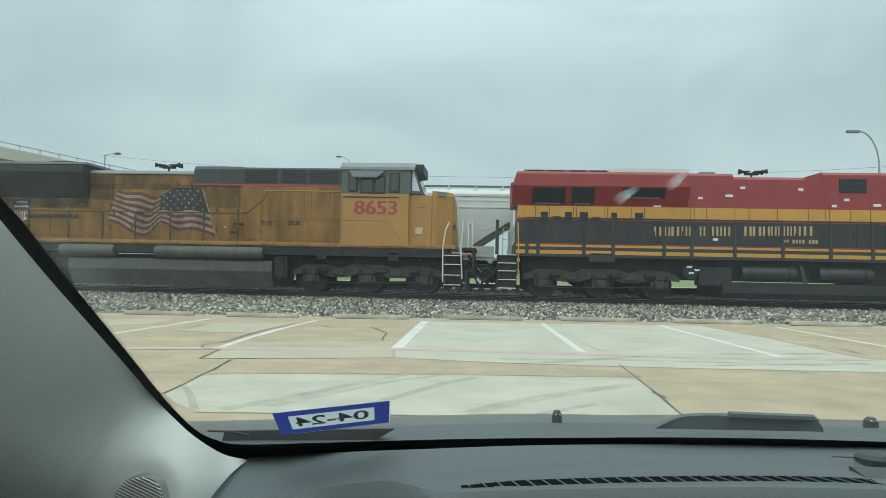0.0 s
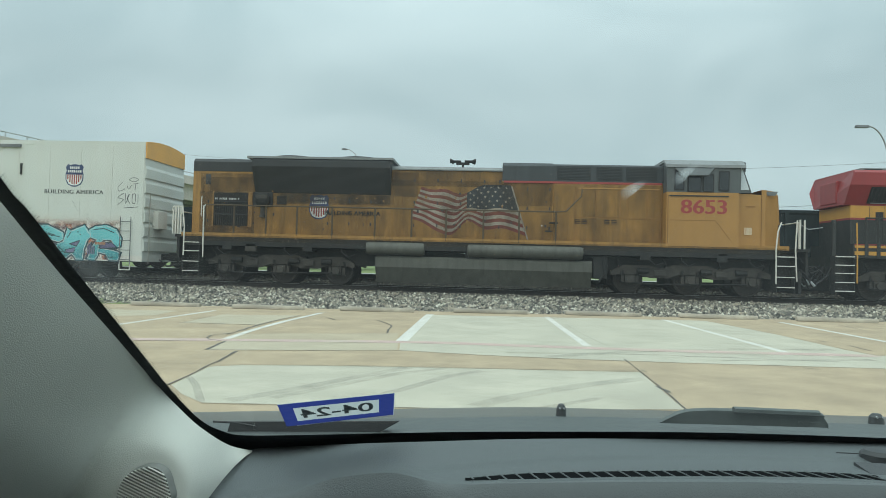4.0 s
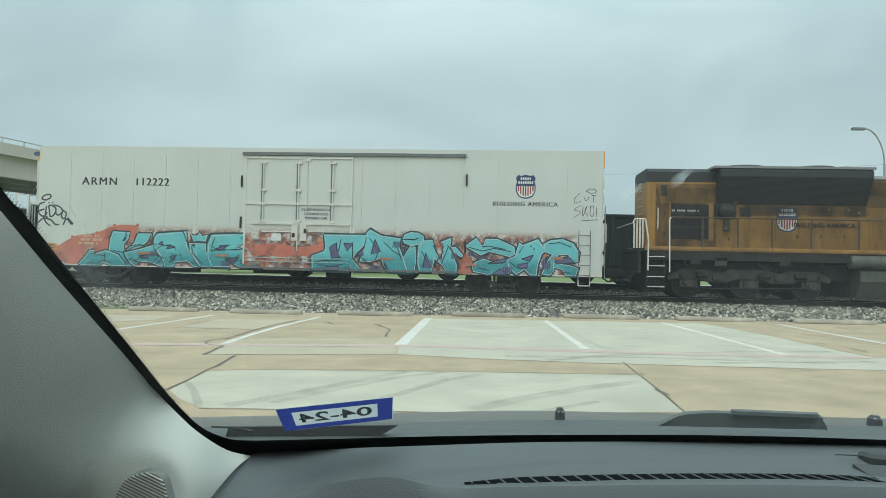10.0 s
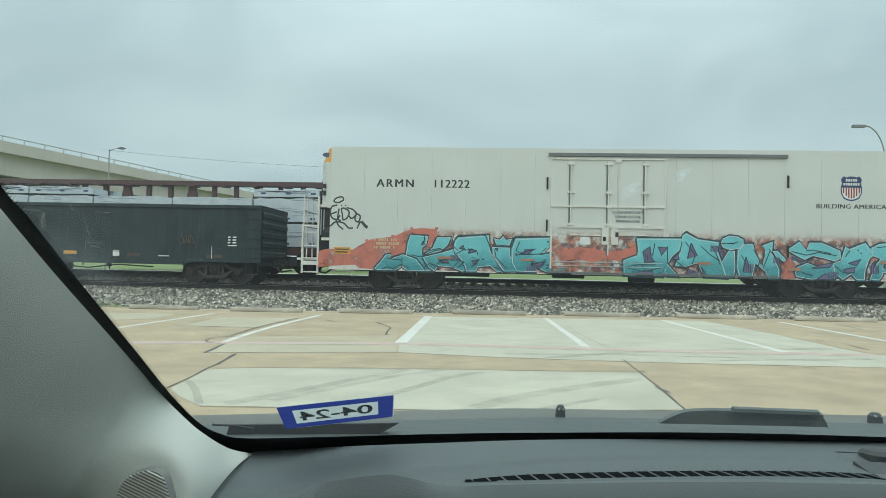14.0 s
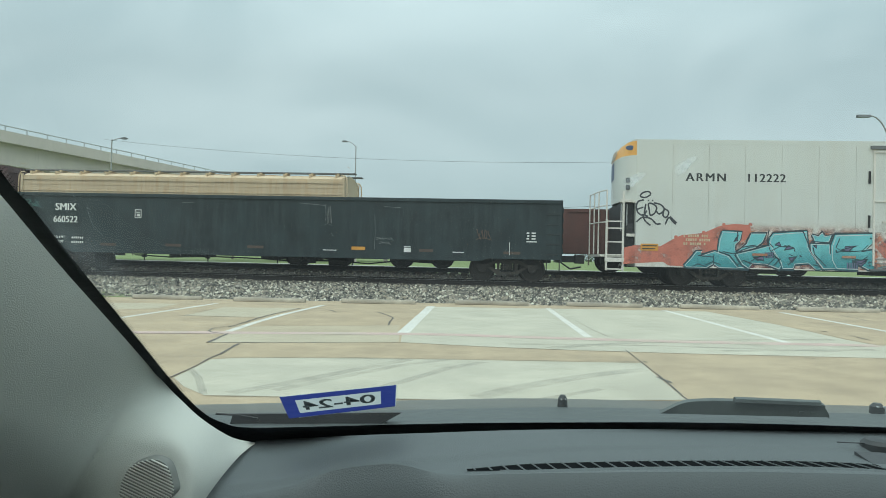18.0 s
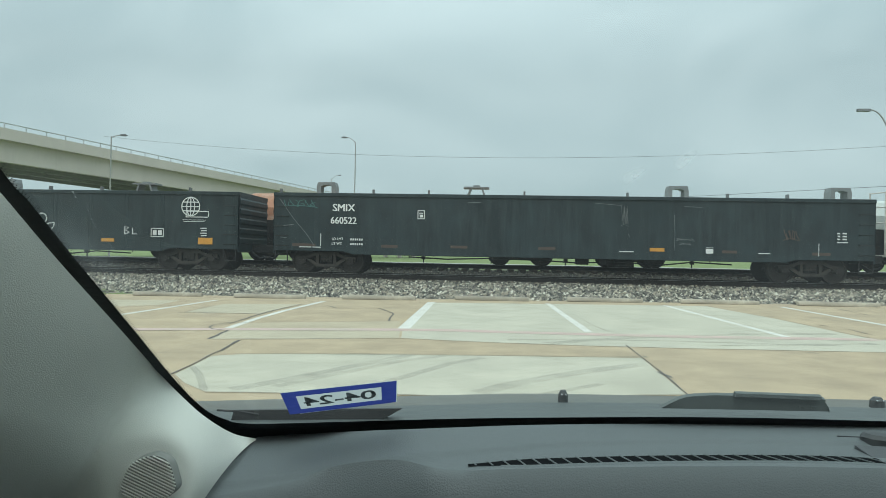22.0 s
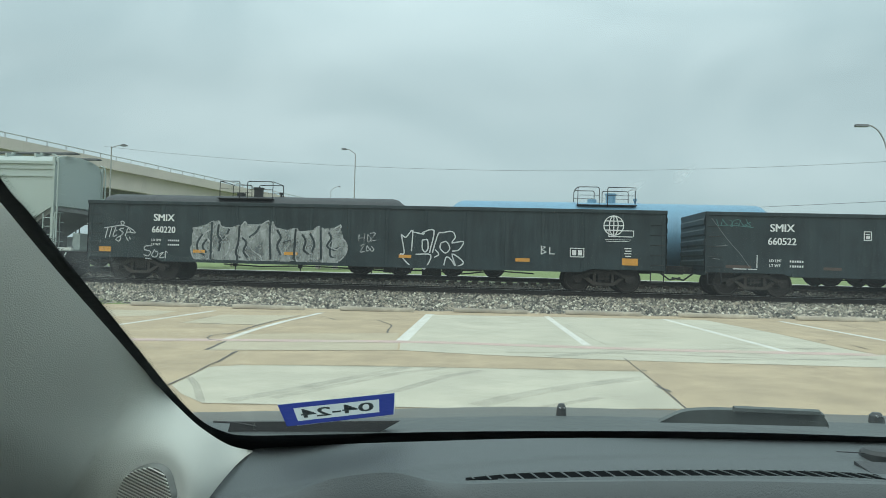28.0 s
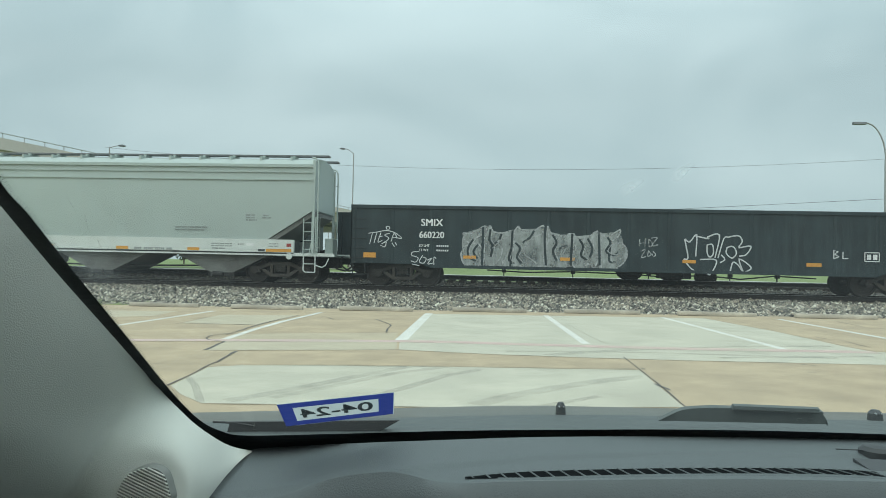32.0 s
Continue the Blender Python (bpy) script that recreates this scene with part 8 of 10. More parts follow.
    word.face([(3.9, 1.63), (4.09, 1.83), (4.4, 1.86), (4.49, 1.54), (4.75, 1.05), (4.84, 1.65), (4.72, 1.8), (5.08, 1.95), (5.05, 1.55), (5.31, 0.97), (5.3, 0.67), (4.93, 0.67), (4.85, 0.9), (4.49, 1.2), (4.38, 0.71), (3.95, 0.7), (3.87, 1.03)])
    word.face([(3.33, 1.86), (3.4, 2.02), (3.62, 2.12), (3.89, 2.1), (4.09, 1.99), (4.11, 1.83), (3.98, 1.69), (3.67, 1.62), (3.41, 1.7)])
    word.face([(5.07, 1.61), (5.22, 1.63), (5.52, 1.32), (5.46, 1.26), (5.19, 1.42)])
    word.hole([(0.7, 1.51), (0.94, 1.69), (0.99, 1.33), (1.11, 1.18), (0.79, 1.13)])
    word.hole([(1.22, 1.68), (1.54, 1.66), (1.34, 1.4)])
    word.hole([(0.48, 0.67), (0.6, 0.83), (1.04, 0.84), (1.08, 0.67)])
    word.hole([(2.34, 1.84), (2.55, 1.4), (2.22, 1.3)])
    word.hole([(4.18, 1.4), (4.36, 0.85), (4.09, 0.88)])
    word.hole([(1.66, 1.23), (1.9, 1.47), (1.94, 1.27)])
    word.hole([(2.69, 1.01), (2.86, 0.74), (2.78, 0.69)])
    word.hole([(3.28, 1.52), (3.43, 1.58), (3.4, 1.3)])
    word.stroke([(3.53, 1.86), (3.74, 1.84), (3.9, 1.91)])
    word.stroke([(0.67, 1.07), (0.8, 0.81)])
    word.stroke([(3.02, 1.77), (3.18, 1.5), (3.32, 1.1)])
    word.stroke([(4.75, 1.05), (4.88, 1.35), (4.99, 1.65)])
    word.stroke([(0.08, 0.96), (0.55, 1.05), (1.15, 1.06)])
    word.stroke([(2.03, 1.89), (1.96, 1.49)])
    word.stroke([(1.11, 1.81), (1.04, 1.4), (0.81, 1.33)])
    word.stroke([(1.53, 1.72), (1.55, 1.1)])
    word.stroke([(2.15, 1.87), (2.48, 1.43), (2.38, 1.1)])
    word.stroke([(2.67, 1.74), (2.99, 1.44), (3.31, 1.24)])
    word.stroke([(3.29, 1.85), (3.81, 1.86)])
    word.stroke([(4.43, 1.67), (4.65, 1.27), (4.5, 0.86)])
    word.stroke([(4.95, 1.68), (5.31, 1.19), (5.4, 0.88)])
    word.stroke([(0.19, 0.93), (0.72, 0.82), (1.34, 0.96)])
    word.stroke([(1.75, 1.29), (2.07, 1.01), (2.39, 0.82)])
    word.stroke([(4.03, 1.46), (4.24, 1.06)])
    word.stroke([(4.81, 1.48), (4.65, 1.15)])
    word.hatch(0.75, 1.2, 4, 0.25)
    word.hatch(3.0, 1.55, 5, 0.22)
    word.hatch(4.15, 0.9, 4, 0.25)
    word.hatch(2.25, 0.72, 5, 0.18)
    word.hatch(5.1, 1.2, 3, 0.2)
    word.dots([(1.3, 0.8, 0.03), (1.42, 0.85, 0.03), (2.4, 0.85, 0.03), (4.6, 0.8, 0.03), (0.4, 0.8, 0.03)])
    word.done()
    word = SprayWord(car, -w - 0.0095)
    word.face([(5.55, 1.66), (5.96, 1.96), (6.19, 1.65), (6.3, 1.93), (6.71, 1.94), (7.32, 1.67), (7.38, 1.4), (7.19, 1.3), (6.85, 1.39), (6.42, 1.48), (6.14, 1.34), (5.85, 1.49)])
    word.face([(5.89, 1.08), (6.23, 1.24), (6.62, 1.09), (7.1, 1.2), (7.31, 0.91), (7.11, 0.67), (6.72, 0.7), (6.34, 0.67), (5.86, 0.76), (5.81, 0.92)])
    word.face([(7.38, 1.5), (7.48, 1.83), (7.61, 1.74), (8.14, 1.96), (8.45, 1.56), (8.28, 1.42), (8.15, 1.03), (8.12, 0.67), (7.87, 0.67), (7.68, 0.88), (7.39, 0.67), (7.12, 0.91), (7.04, 1.22), (7.33, 1.34)])
    word.face([(8.32, 1.79), (8.58, 1.93), (9, 1.98), (9.38, 1.83), (9.59, 1.5), (9.55, 1.19), (9.38, 1.15), (9.21, 1.44), (8.87, 1.43), (8.68, 1.13), (8.69, 0.84), (8.57, 0.67), (8.27, 0.7), (8.49, 1.23), (8.64, 1.43), (8.38, 1.52)])
    word.face([(8.68, 1.13), (9.29, 1.05), (9.57, 0.96), (9.48, 0.68), (9.14, 0.68), (8.99, 0.91), (8.65, 0.98)])
    word.hole([(6.39, 1.05), (6.72, 1.19), (7.1, 1.26), (6.97, 1.1)])
    word.hole([(6.53, 0.67), (6.82, 0.88), (7.16, 0.67)])
    word.hole([(7.43, 1.03), (7.81, 1.12), (7.77, 0.94), (7.5, 0.91)])
    word.hole([(7.58, 1.25), (8, 1.39), (7.85, 1.17)])
    word.hole([(8.76, 1.33), (9.21, 1.34), (9.44, 1.15), (8.76, 1.1)])
    word.hole([(5.69, 1.45), (6.08, 1.28), (6.43, 1.42), (6.08, 1.18)])
    word.hole([(8.27, 1.12), (8.45, 1.36), (8.38, 0.93)])
    word.stroke([(6.19, 1.65), (6.42, 1.68), (7, 1.57)])
    word.stroke([(7.63, 1.7), (7.48, 1.46)])
    word.stroke([(8.91, 0.79), (9.29, 0.8)])
    word.stroke([(6.09, 0.88), (6.43, 0.81)])
    word.stroke([(7.16, 1.14), (7.39, 0.95), (7.62, 0.9)])
    word.hatch(6.9, 0.75, 5, 0.2)
    word.hatch(8.3, 0.9, 4, 0.3)
    word.hatch(5.7, 1.3, 3, 0.15)
    word.stroke([(5.7, 1.62), (6.2, 1.5), (6.6, 1.6), (7.2, 1.5)])
    word.stroke([(8.5, 1.8), (8.9, 1.85), (9.3, 1.7)])
    word.dots([(7.9, 1.7, 0.03), (8.0, 1.6, 0.03), (9.1, 1.3, 0.03), (6.1, 0.9, 0.03)])
    word.done()
    spots("old_tape", [(-6.45, -5.95, 1.12, 1.2), (-3.5, -3.05, 1.1, 1.18), (2.55, 3.0, 1.1, 1.19), (8.6, 9.0, 1.25, 1.34), (5.6, 6.0, 0.95, 1.05)], "rust_or", car, -w - 0.064, "dull brown reflective tape")
    scribble(car, "graffiti_tag", (
            [(-10.22, 3.08), (-10.06, 3.07), (-9.9, 3.17), (-9.95, 3.27), (-10.14, 3.24), (-10.24, 3.14), (-10.22, 3.08)],
            [(-10.12, 2.98), (-10.31, 2.92), (-10.37, 2.72), (-10.3, 2.52), (-10.13, 2.45), (-10.01, 2.61)],
            [(-10.37, 2.64), (-10.13, 2.73)],
            [(-10.05, 2.85), (-10.09, 2.49), (-9.97, 2.41)],
            [(-9.93, 2.65), (-9.96, 2.85), (-9.82, 2.85), (-9.68, 2.73), (-9.74, 2.53), (-9.89, 2.45), (-9.93, 2.65)],
            [(-9.78, 2.89), (-9.54, 2.82), (-9.42, 2.66), (-9.58, 2.5), (-9.7, 2.61)],
            [(-9.43, 2.7), (-9.27, 2.58), (-9.34, 2.38), (-9.46, 2.46), (-9.42, 2.66)],
            [(-9.38, 2.14), (-9.26, 2.38), (-9.14, 2.27), (-9.02, 2.15)],
            [(-9.22, 2.42), (-8.99, 2.19)],
            [(-10.36, 2.21), (-10.16, 2.37), (-9.87, 2.33), (-9.69, 2.16), (-9.53, 2.16)],
            [(-10.17, 2.49), (-10.06, 2.25), (-9.88, 2.1)],
            [(-9.98, 2.97), (-9.94, 2.95)],
            [(-9.84, 2.97), (-9.8, 2.95)],
    ), 0.055, -w - 0.009, "spray_black", "black spray-painted scrawl", True)
    scribble(car, "graffiti_tag", (
            [(9.78, 3.68), (9.97, 3.76), (10.16, 3.68), (9.97, 3.6), (9.78, 3.68)],
            [(9.56, 3.6), (9.38, 3.4), (9.42, 3.25), (9.64, 3.33)],
            [(9.71, 3.48), (9.79, 3.33), (9.9, 3.49)],
            [(9.97, 3.52), (10.16, 3.55)],
            [(10.06, 3.53), (10.03, 3.29)],
            [(9.6, 3.17), (9.38, 3.01), (9.6, 2.94), (9.38, 2.74)],
            [(9.68, 3.17), (9.68, 2.79), (9.82, 3.14), (9.75, 2.98), (9.86, 2.79)],
            [(9.94, 3.14), (10.05, 3.14), (10.05, 2.83), (9.94, 2.83), (9.94, 3.14)],
            [(10.16, 3.14), (10.16, 2.79)],
            [(9.64, 2.63), (10.2, 2.68)],
    ), 0.018, -w - 0.009, "spray_black", "thin black scrawl", True)
    # sill steps and ladders
    bm = B()
    ladder(bm, 9.55, 9.95, -w - 0.07, 0.55, 2.3, 5, 0.011)
    part("ladder", bm, "lamp_grey", car, "thin grey side ladder")
    bm = B()
    pipe(bm, [(9.55, -w - 0.05, 0.72), (9.55, -w - 0.05, 0.35), (9.95, -w - 0.05, 0.35), (9.95, -w - 0.05, 0.72)], 0.02, 6)
    part("sill_step", bm, "white_trim", car)
    # right end: broad horizontal ribs and an orange band under the domed roof
    bm = B()
    for k in range(6):
        z = 1.0 + k * 0.54
        prism(bm, [(L, z + 0.03), (L + 0.05, z + 0.07), (L + 0.05, z + 0.40), (L, z + 0.52)], -w + 0.02, w - 0.02)
    part("end_corrugation", bm, "white_car", car, "ribbed white end wall")
    bm = B()
    prism_x(bm, [(-w + 0.01, 4.50), (w - 0.01, 4.50)] + [(y * 0.99, z) for y, z in crown], L, L + 0.045)
    part("end_cap", bm, "orange_panel", car, "orange panel across the car's end")
    bm = B()
    ladder(bm, L + 0.12, L + 0.12, -1.3, 0.6, 3.2, 7)
    for z in (1.2, 1.6, 2.0, 2.4, 2.8):
        rod(bm, (L + 0.12, -1.3, z), (L + 0.12, -0.85, z), 0.014, 6)
    box(bm, L + 0.02, L + 0.25, -0.9, -0.2, 1.9, 2.6, 0.03)
    lathe_x(bm, [(0.27, L + 0.3), (0.3, L + 0.32), (0.27, L + 0.34)], 0.4, 2.1, 16)
    part("end_ladder", bm, "white_trim", car, "end ladder and brake wheel")
    # left end: cooling unit with a rounded white nose, orange cap, louvres, navy panel
    plan = [(-1.5, 0.0), (-1.38, 0.22), (-1.05, 0.42), (0, 0.5), (1.05, 0.42), (1.38, 0.22), (1.5, 0.0)]

    def unit_band(name, z0, z1, mt, k0, k1, label, a=0, b=7, out=0.0):
        bm = B()
        lo = [Vector((-L - d * k0 - out, q, z0)) for q, d in plan[a:b]]
        hi = [Vector((-L - d * k1 - out, q, z1)) for q, d in plan[a:b]]
        loft(bm, lo, hi)
        return part(name, bm, mt, car, label, True)
    unit_band("cooling_unit", 2.95, 4.55, "white_car", 1.0, 1.0, "white rounded cooling-unit nose")
    cap = unit_band("unit_cap", 4.55, 5.05, "orange_panel", 1.0, 0.55, "orange cooling-unit cap")
    bm = B()
    f = [bm.verts.new((-L - d * 0.55, q, 5.05)) for q, d in plan]
    bm.faces.new(f)
    part("cap_top", bm, "orange_panel", cap)
    for k in range(5):
        z = 4.6 + k * 0.08
        bm = B()
        rod(bm, (-L - 0.52 + 0.02 * k, -0.2, z), (-L - 0.44 + 0.02 * k, 1.1, z), 0.02, 5)
        part("louvre", bm, "white_trim", cap)
    bm = B()
    lathe_y(bm, [(0.16, -1.41), (0.17, -1.39)], -L - 0.2, 4.82, 14)
    bmesh.ops.scale(bm, vec=(1, 1, 0.5), verts=bm.verts, space=Matrix.Translation((0, 0, -4.82)))
    part("unit_mark", bm, "navy_panel", cap)
    unit_band("unit_panel", 3.85, 4.5, "navy_panel", 1.0, 1.0, "navy blue panel on the unit", 3, 6, 0.012)
    bm = B()
    for z in (3.35, 3.6):
        box(bm, -L - 0.32, -L - 0.2, -1.42, -1.30, z, z + 0.16)
    part("unit_gauge", bm, "grille", car, "small dark unit gauges")
    bm = B()
    box(bm, -L - 0.12, -L, -1.5, 1.5, 2.88, 2.97, 0.01)
    box(bm, -L - 0.5, -L, -1.45, -1.2, 2.9, 3.0, 0.01)
    box(bm, -L - 0.3, -L - 0.02, -1.52, -1.4, 1.7, 1.8)
    part("unit_ledge", bm, "white_trim", car)
    bm = B()
    box(bm, -L - 0.45, -L - 0.02, -1.3, 1.3, 1.06, 2.88)
    part("machine_recess", bm, "grille", car, "dark machinery recess")
    for k in range(3):
        bm = B()
        rod(bm, (-L - 0.47 + 0.1 * k, -1.34, 1.9), (-L - 0.47 + 0.1 * k, -1.34, 2.85), 0.022, 6)
        part("machine_pipe", bm, "galv", car)
    bm = B()
    box(bm, -L - 1.2, -L, -1.45, 1.45, 0.98, 1.06)
    part("end_platform", bm, "white_trim", car)
    bm = B()
    for xx, zt in ((-L - 0.99, 2.28), (-L - 0.42, 3.28)):
        box(bm, xx - 0.035, xx + 0.035, -1.54, -1.48, 0.5, zt, 0.008)
    for z in (0.55, 1.05, 1.5, 1.98, 2.22):
        box(bm, -L - 0.99, -L - 0.42, -1.53, -1.47, z - 0.022, z + 0.022)
    box(bm, -L - 1.02, -L - 0.38, -1.56, -1.35, 0.80, 0.95, 0.01)
    part("end_ladder", bm, "white_trim", car, "white end ladder")
    bm = B()
    for xx, yy, zt in ((-L - 0.98, -1.42, 3.32), (-L - 1.12, -0.5, 3.34), (-L - 1.15, 0.4, 3.36), (-L - 1.18, 1.38, 3.4)):
        rod(bm, (xx, yy, 1.02), (xx, yy, zt), 0.026, 6)
    for z in (2.2, 2.78, 3.32):
        pipe(bm, [(-L - 0.98, -1.42, z), (-L - 1.12, -0.5, z + 0.02), (-L - 1.18, 1.38, z + 0.06)], 0.022, 6)
    part("platform_rail", bm, "white_trim", car, "white platform railing")
    bm = B()
    rod(bm, (-L - 0.3, -0.9, 1.9), (-L - 0.05, -0.9, 1.9), 0.5, 18)
    box(bm, -L - 0.4, -L, -1.35, 0.3, 1.06, 1.7, 0.03)
    part("fan_housing", bm, "grille", car, "black fan housing on the platform")
    bm = B()
    box(bm, -9.9, 9.9, -0.3, 0.3, 0.62, 0.8)
    box(bm, -6.3, -4.6, -0.9, -0.3, 0.5, 0.7, 0.03)
    rod(bm, (0.4, -0.7, 0.56), (1.3, -0.7, 0.56), 0.13, 10)
    box(bm, -2.3, -1.2, -1.0, -0.2, 0.52, 0.7, 0.03)
    part("centre_sill", bm, "dark_metal", car)
    for sx in (-1, 1):
        bm = B()
        coupler_mesh(bm, sx * L, sx)
        part("coupler", bm, "dark_metal", car)
    bogie2(car, -7.7)
    bogie2(car, 6.95)
    return car, UC


# ---------------------------------------------------------------- black gondolas
def make_gondola(kind):
    L = 10.46 if kind == 1 else 10.53
    UC = -57.95 if kind == 1 else -80.23
    car = thing("gondola_car", "faded black steel gondola with white lettering" if kind == 1 else "black ribbed gondola covered in silver graffiti", "railway car", "front train")
    w, zt, zb = 1.5, 2.92, 0.78 if kind == 1 else 0.76
    for sy in (-1, 1):
        bm = B()
        prism(bm, [(-L, 0.82), (-L + 2.6, 0.82), (-L + 2.9, zb - 0.05), (L - 2.9, zb - 0.05), (L - 2.6, 0.82), (L, 0.82), (L, zt - 0.12), (-L, zt - 0.12)], sy * w, sy * (w - 0.03))
        part("side_wall", bm, "black_car", car, "faded black side sheet")
        bm = B()
        box(bm, -L, L, sy * (w + 0.05), sy * (w - 0.08), zt - 0.13, zt, 0.015)
        part("top_chord", bm, "black_car", car)
        bm = B()
        box(bm, -L + 2.9, L - 2.9, sy * (w + 0.035), sy * (w - 0.02), zb - 0.06, zb + 0.05)
        part("side_sill", bm, "black_car", car)
        n = 14 if kind == 1 else 15
        for i in range(n + 1):
            x = -L + 0.12 + (2 * L - 0.24) * i / n
            bm = B()
            dp = 0.004 if kind == 1 else 0.018
            hw = 0.10 if kind == 1 else 0.075
            lo, hi = (0.82 if abs(x) > L - 2.75 else zb), zt - 0.13
            # pressed post with sloping flanks
            v = [(x - hw, sy * w), (x - hw * 0.6, sy * (w + dp)), (x + hw * 0.6, sy * (w + dp)), (x + hw, sy * w)]
            a = [bm.verts.new((p, q, lo)) for p, q in v]
            b = [bm.verts.new((p, q, hi)) for p, q in v]
            for k in range(3):
                bm.faces.new((a[k], a[k + 1], b[k + 1], b[k]))
            bm.faces.new(a)
            bm.faces.new(b[::-1])
            part("side_post", bm, "black_car", car)
    for sx in (-1, 1):
        bm = B()
        box(bm, sx * L, sx * (L - 0.04), -w, w, 0.72, zt)
        for i in range(5):
            z = 1.0 + i * 0.36
            prism(bm, [(sx * L, z), (sx * (L + 0.035), z + 0.06), (sx * (L + 0.035), z + 0.2), (sx * L, z + 0.26)], -w + 0.05, w - 0.05)
        part("end_wall", bm, "black_car", car, "ribbed black end wall")
        bm = B()
        for z in (1.0, 1.35, 1.7, 2.05, 2.4):
            pipe(bm, [(sx * (L - 0.1), -w - 0.02, z), (sx * (L - 0.1), -w - 0.1, z), (sx * (L - 0.55), -w - 0.1, z), (sx * (L - 0.55), -w - 0.02, z)], 0.014, 6)
        pipe(bm, [(sx * (L - 0.1), -w - 0.04, 0.82), (sx * (L - 0.1), -w - 0.04, 0.4), (sx * (L - 0.55), -w - 0.04, 0.4), (sx * (L - 0.55), -w - 0.04, 0.82)], 0.02, 6)
        part("grab_irons", bm, "dark_metal", car)
        bm = B()
        coupler_mesh(bm, sx * L, sx)
        part("coupler", bm, "dark_metal", car)
    bm = B()
    box(bm, -L, L, -w + 0.02, w - 0.02, 0.86, 0.92)
    part("floor", bm, "dark_metal", car)
    bm = B()
    box(bm, -L + 0.3, L - 0.3, -0.35, 0.35, 0.70, 0.86)
    for x in (-6.2, -3.4, -1.2, 1.0, 3.2, 6.2):
        box(bm, x - 0.1, x + 0.1, -1.3, 1.3, 0.72, 0.86)
    part("centre_sill", bm, "dark_metal", car)
    bm = B()
    rod(bm, (1.9, -0.5, 0.58), (2.6, -0.5, 0.58), 0.16, 12)
    box(bm, 0.5, 0.95, -0.9, -0.5, 0.5, 0.72, 0.03)
    box(bm, 1.25, 1.55, -1.2, -1.1, 0.5, 0.7, 0.02)
    # train pipe with sagging hoses and its hangers
    pipe(bm, [(-5.6, -0.7, 0.66), (-4.2, -0.7, 0.60), (-2.6, -0.7, 0.66), (-0.6, -0.75, 0.62), (0.5, -0.75, 0.56), (2.2, -0.75, 0.62), (3.4, -0.7, 0.52), (4.6, -0.7, 0.66), (6.0, -0.7, 0.60)], 0.024, 6)
    for x in (-5.0, -2.55, 0.1, 2.9, 4.5):
        rod(bm, (x, -1.1, 0.46), (x, -1.1, 0.76), 0.022, 6)
        box(bm, x - 0.07, x + 0.07, -1.2, -1.05, 0.58, 0.7, 0.02)
    part("brake_gear", bm, "dark_metal", car)
    y = -w - 0.004
    if kind == 1:
        words("reporting_mark", "SMIX", 0.27, "letter_white", car, -7.88, y - 0.010, 2.38, label="white reporting mark")
        words("car_number", "660522", 0.25, "letter_white", car, -7.88, y - 0.010, 1.92, squeeze=0.92, label="white car number")
        for k, tx in enumerate(("LD LMT", "LT WT")):
            words("data_panel", tx, 0.10, "letter_white", car, -8.3, y - 0.010, 1.26 - 0.17 * k, "LEFT", squeeze=0.9)
            bars("data_panel", [(-7.62 + 0.08 * q, -7.57 + 0.08 * q, 1.22 - 0.17 * k, 1.29 - 0.17 * k) for q in range(6)], "letter_white", car, y - 0.008)
        bars("data_panel", [(-8.72, -8.69, 1.0, 1.45), (-9.5, -9.05, 0.94, 0.97), (-9.0, -8.7, 0.94, 0.97)], "letter_white", car, y)
        fb = [(-5.2, -4.94, 2.02, 2.05), (-5.2, -4.94, 2.31, 2.34), (-5.2, -5.17, 2.02, 2.34), (-4.97, -4.94, 2.02, 2.34), (-5.12, -5.0, 2.08, 2.18), (-5.14, -5.0, 2.22, 2.25)]
        bars("stencil_square", fb, "letter_white", car, y - 0.012, "white stencilled square")
        bars("data_panel", [(9.2 + (r % 2) * 0.02, 9.3, 1.72 - r * 0.10, 1.77 - r * 0.10) for r in range(3)] + [(9.38, 9.52, 1.72 - r * 0.10, 1.77 - r * 0.10) for r in range(3)] + [(9.2, 9.56, 1.42, 1.46), (8.6, 8.62, 0.95, 1.4)], "letter_white", car, y - 0.008)
        bars("small_print", [(4.85, 5.1, 1.17, 1.19)], "letter_white", car, y - 0.011)
        # dim old tags
        scribble(car, "graffiti_tag", scrawl(7.45, 7.95, 1.5, 1.85, 4, 9), 0.03, y - 0.010, "dull_tape", "dim brown scrawl")
        scribble(car, "graffiti_tag", scrawl(3.85, 4.45, 1.42, 1.5, 6, 12) + scrawl(3.95, 4.35, 1.27, 1.34, 5, 13), 0.012, y - 0.010, "dull_scrape", "dim grey scrawl")
        scribble(car, "graffiti_tag", scrawl(1.95, 2.2, 1.9, 2.65, 5, 21), 0.01, y - 0.010, "dull_scrape", "dim grey scratches")
        spots("reflector", [(2.95, 3.45, 1.02, 1.14)], "reflect_or", car, y - 0.011, "amber reflective tape")
        spots("reflector", [(-9.75, -8.9, 0.98, 1.08), (-6.5, -5.9, 0.98, 1.08), (-4.0, -3.4, 1.0, 1.1), (-0.9, -0.3, 1.0, 1.1), (5.4, 5.9, 1.0, 1.1), (8.4, 9.0, 0.98, 1.08)], "dull_tape", car, y, "dirty dull reflective tape")
        spots("small_label", [(4.85, 5.1, 0.98, 1.14)], "letter_white", car, y - 0.011, "white label")
        bars("small_print", [(1.9, 2.4, 0.98, 1.01), (6.6, 7.0, 1.0, 1.03)], "letter_white", car, y - 0.024)
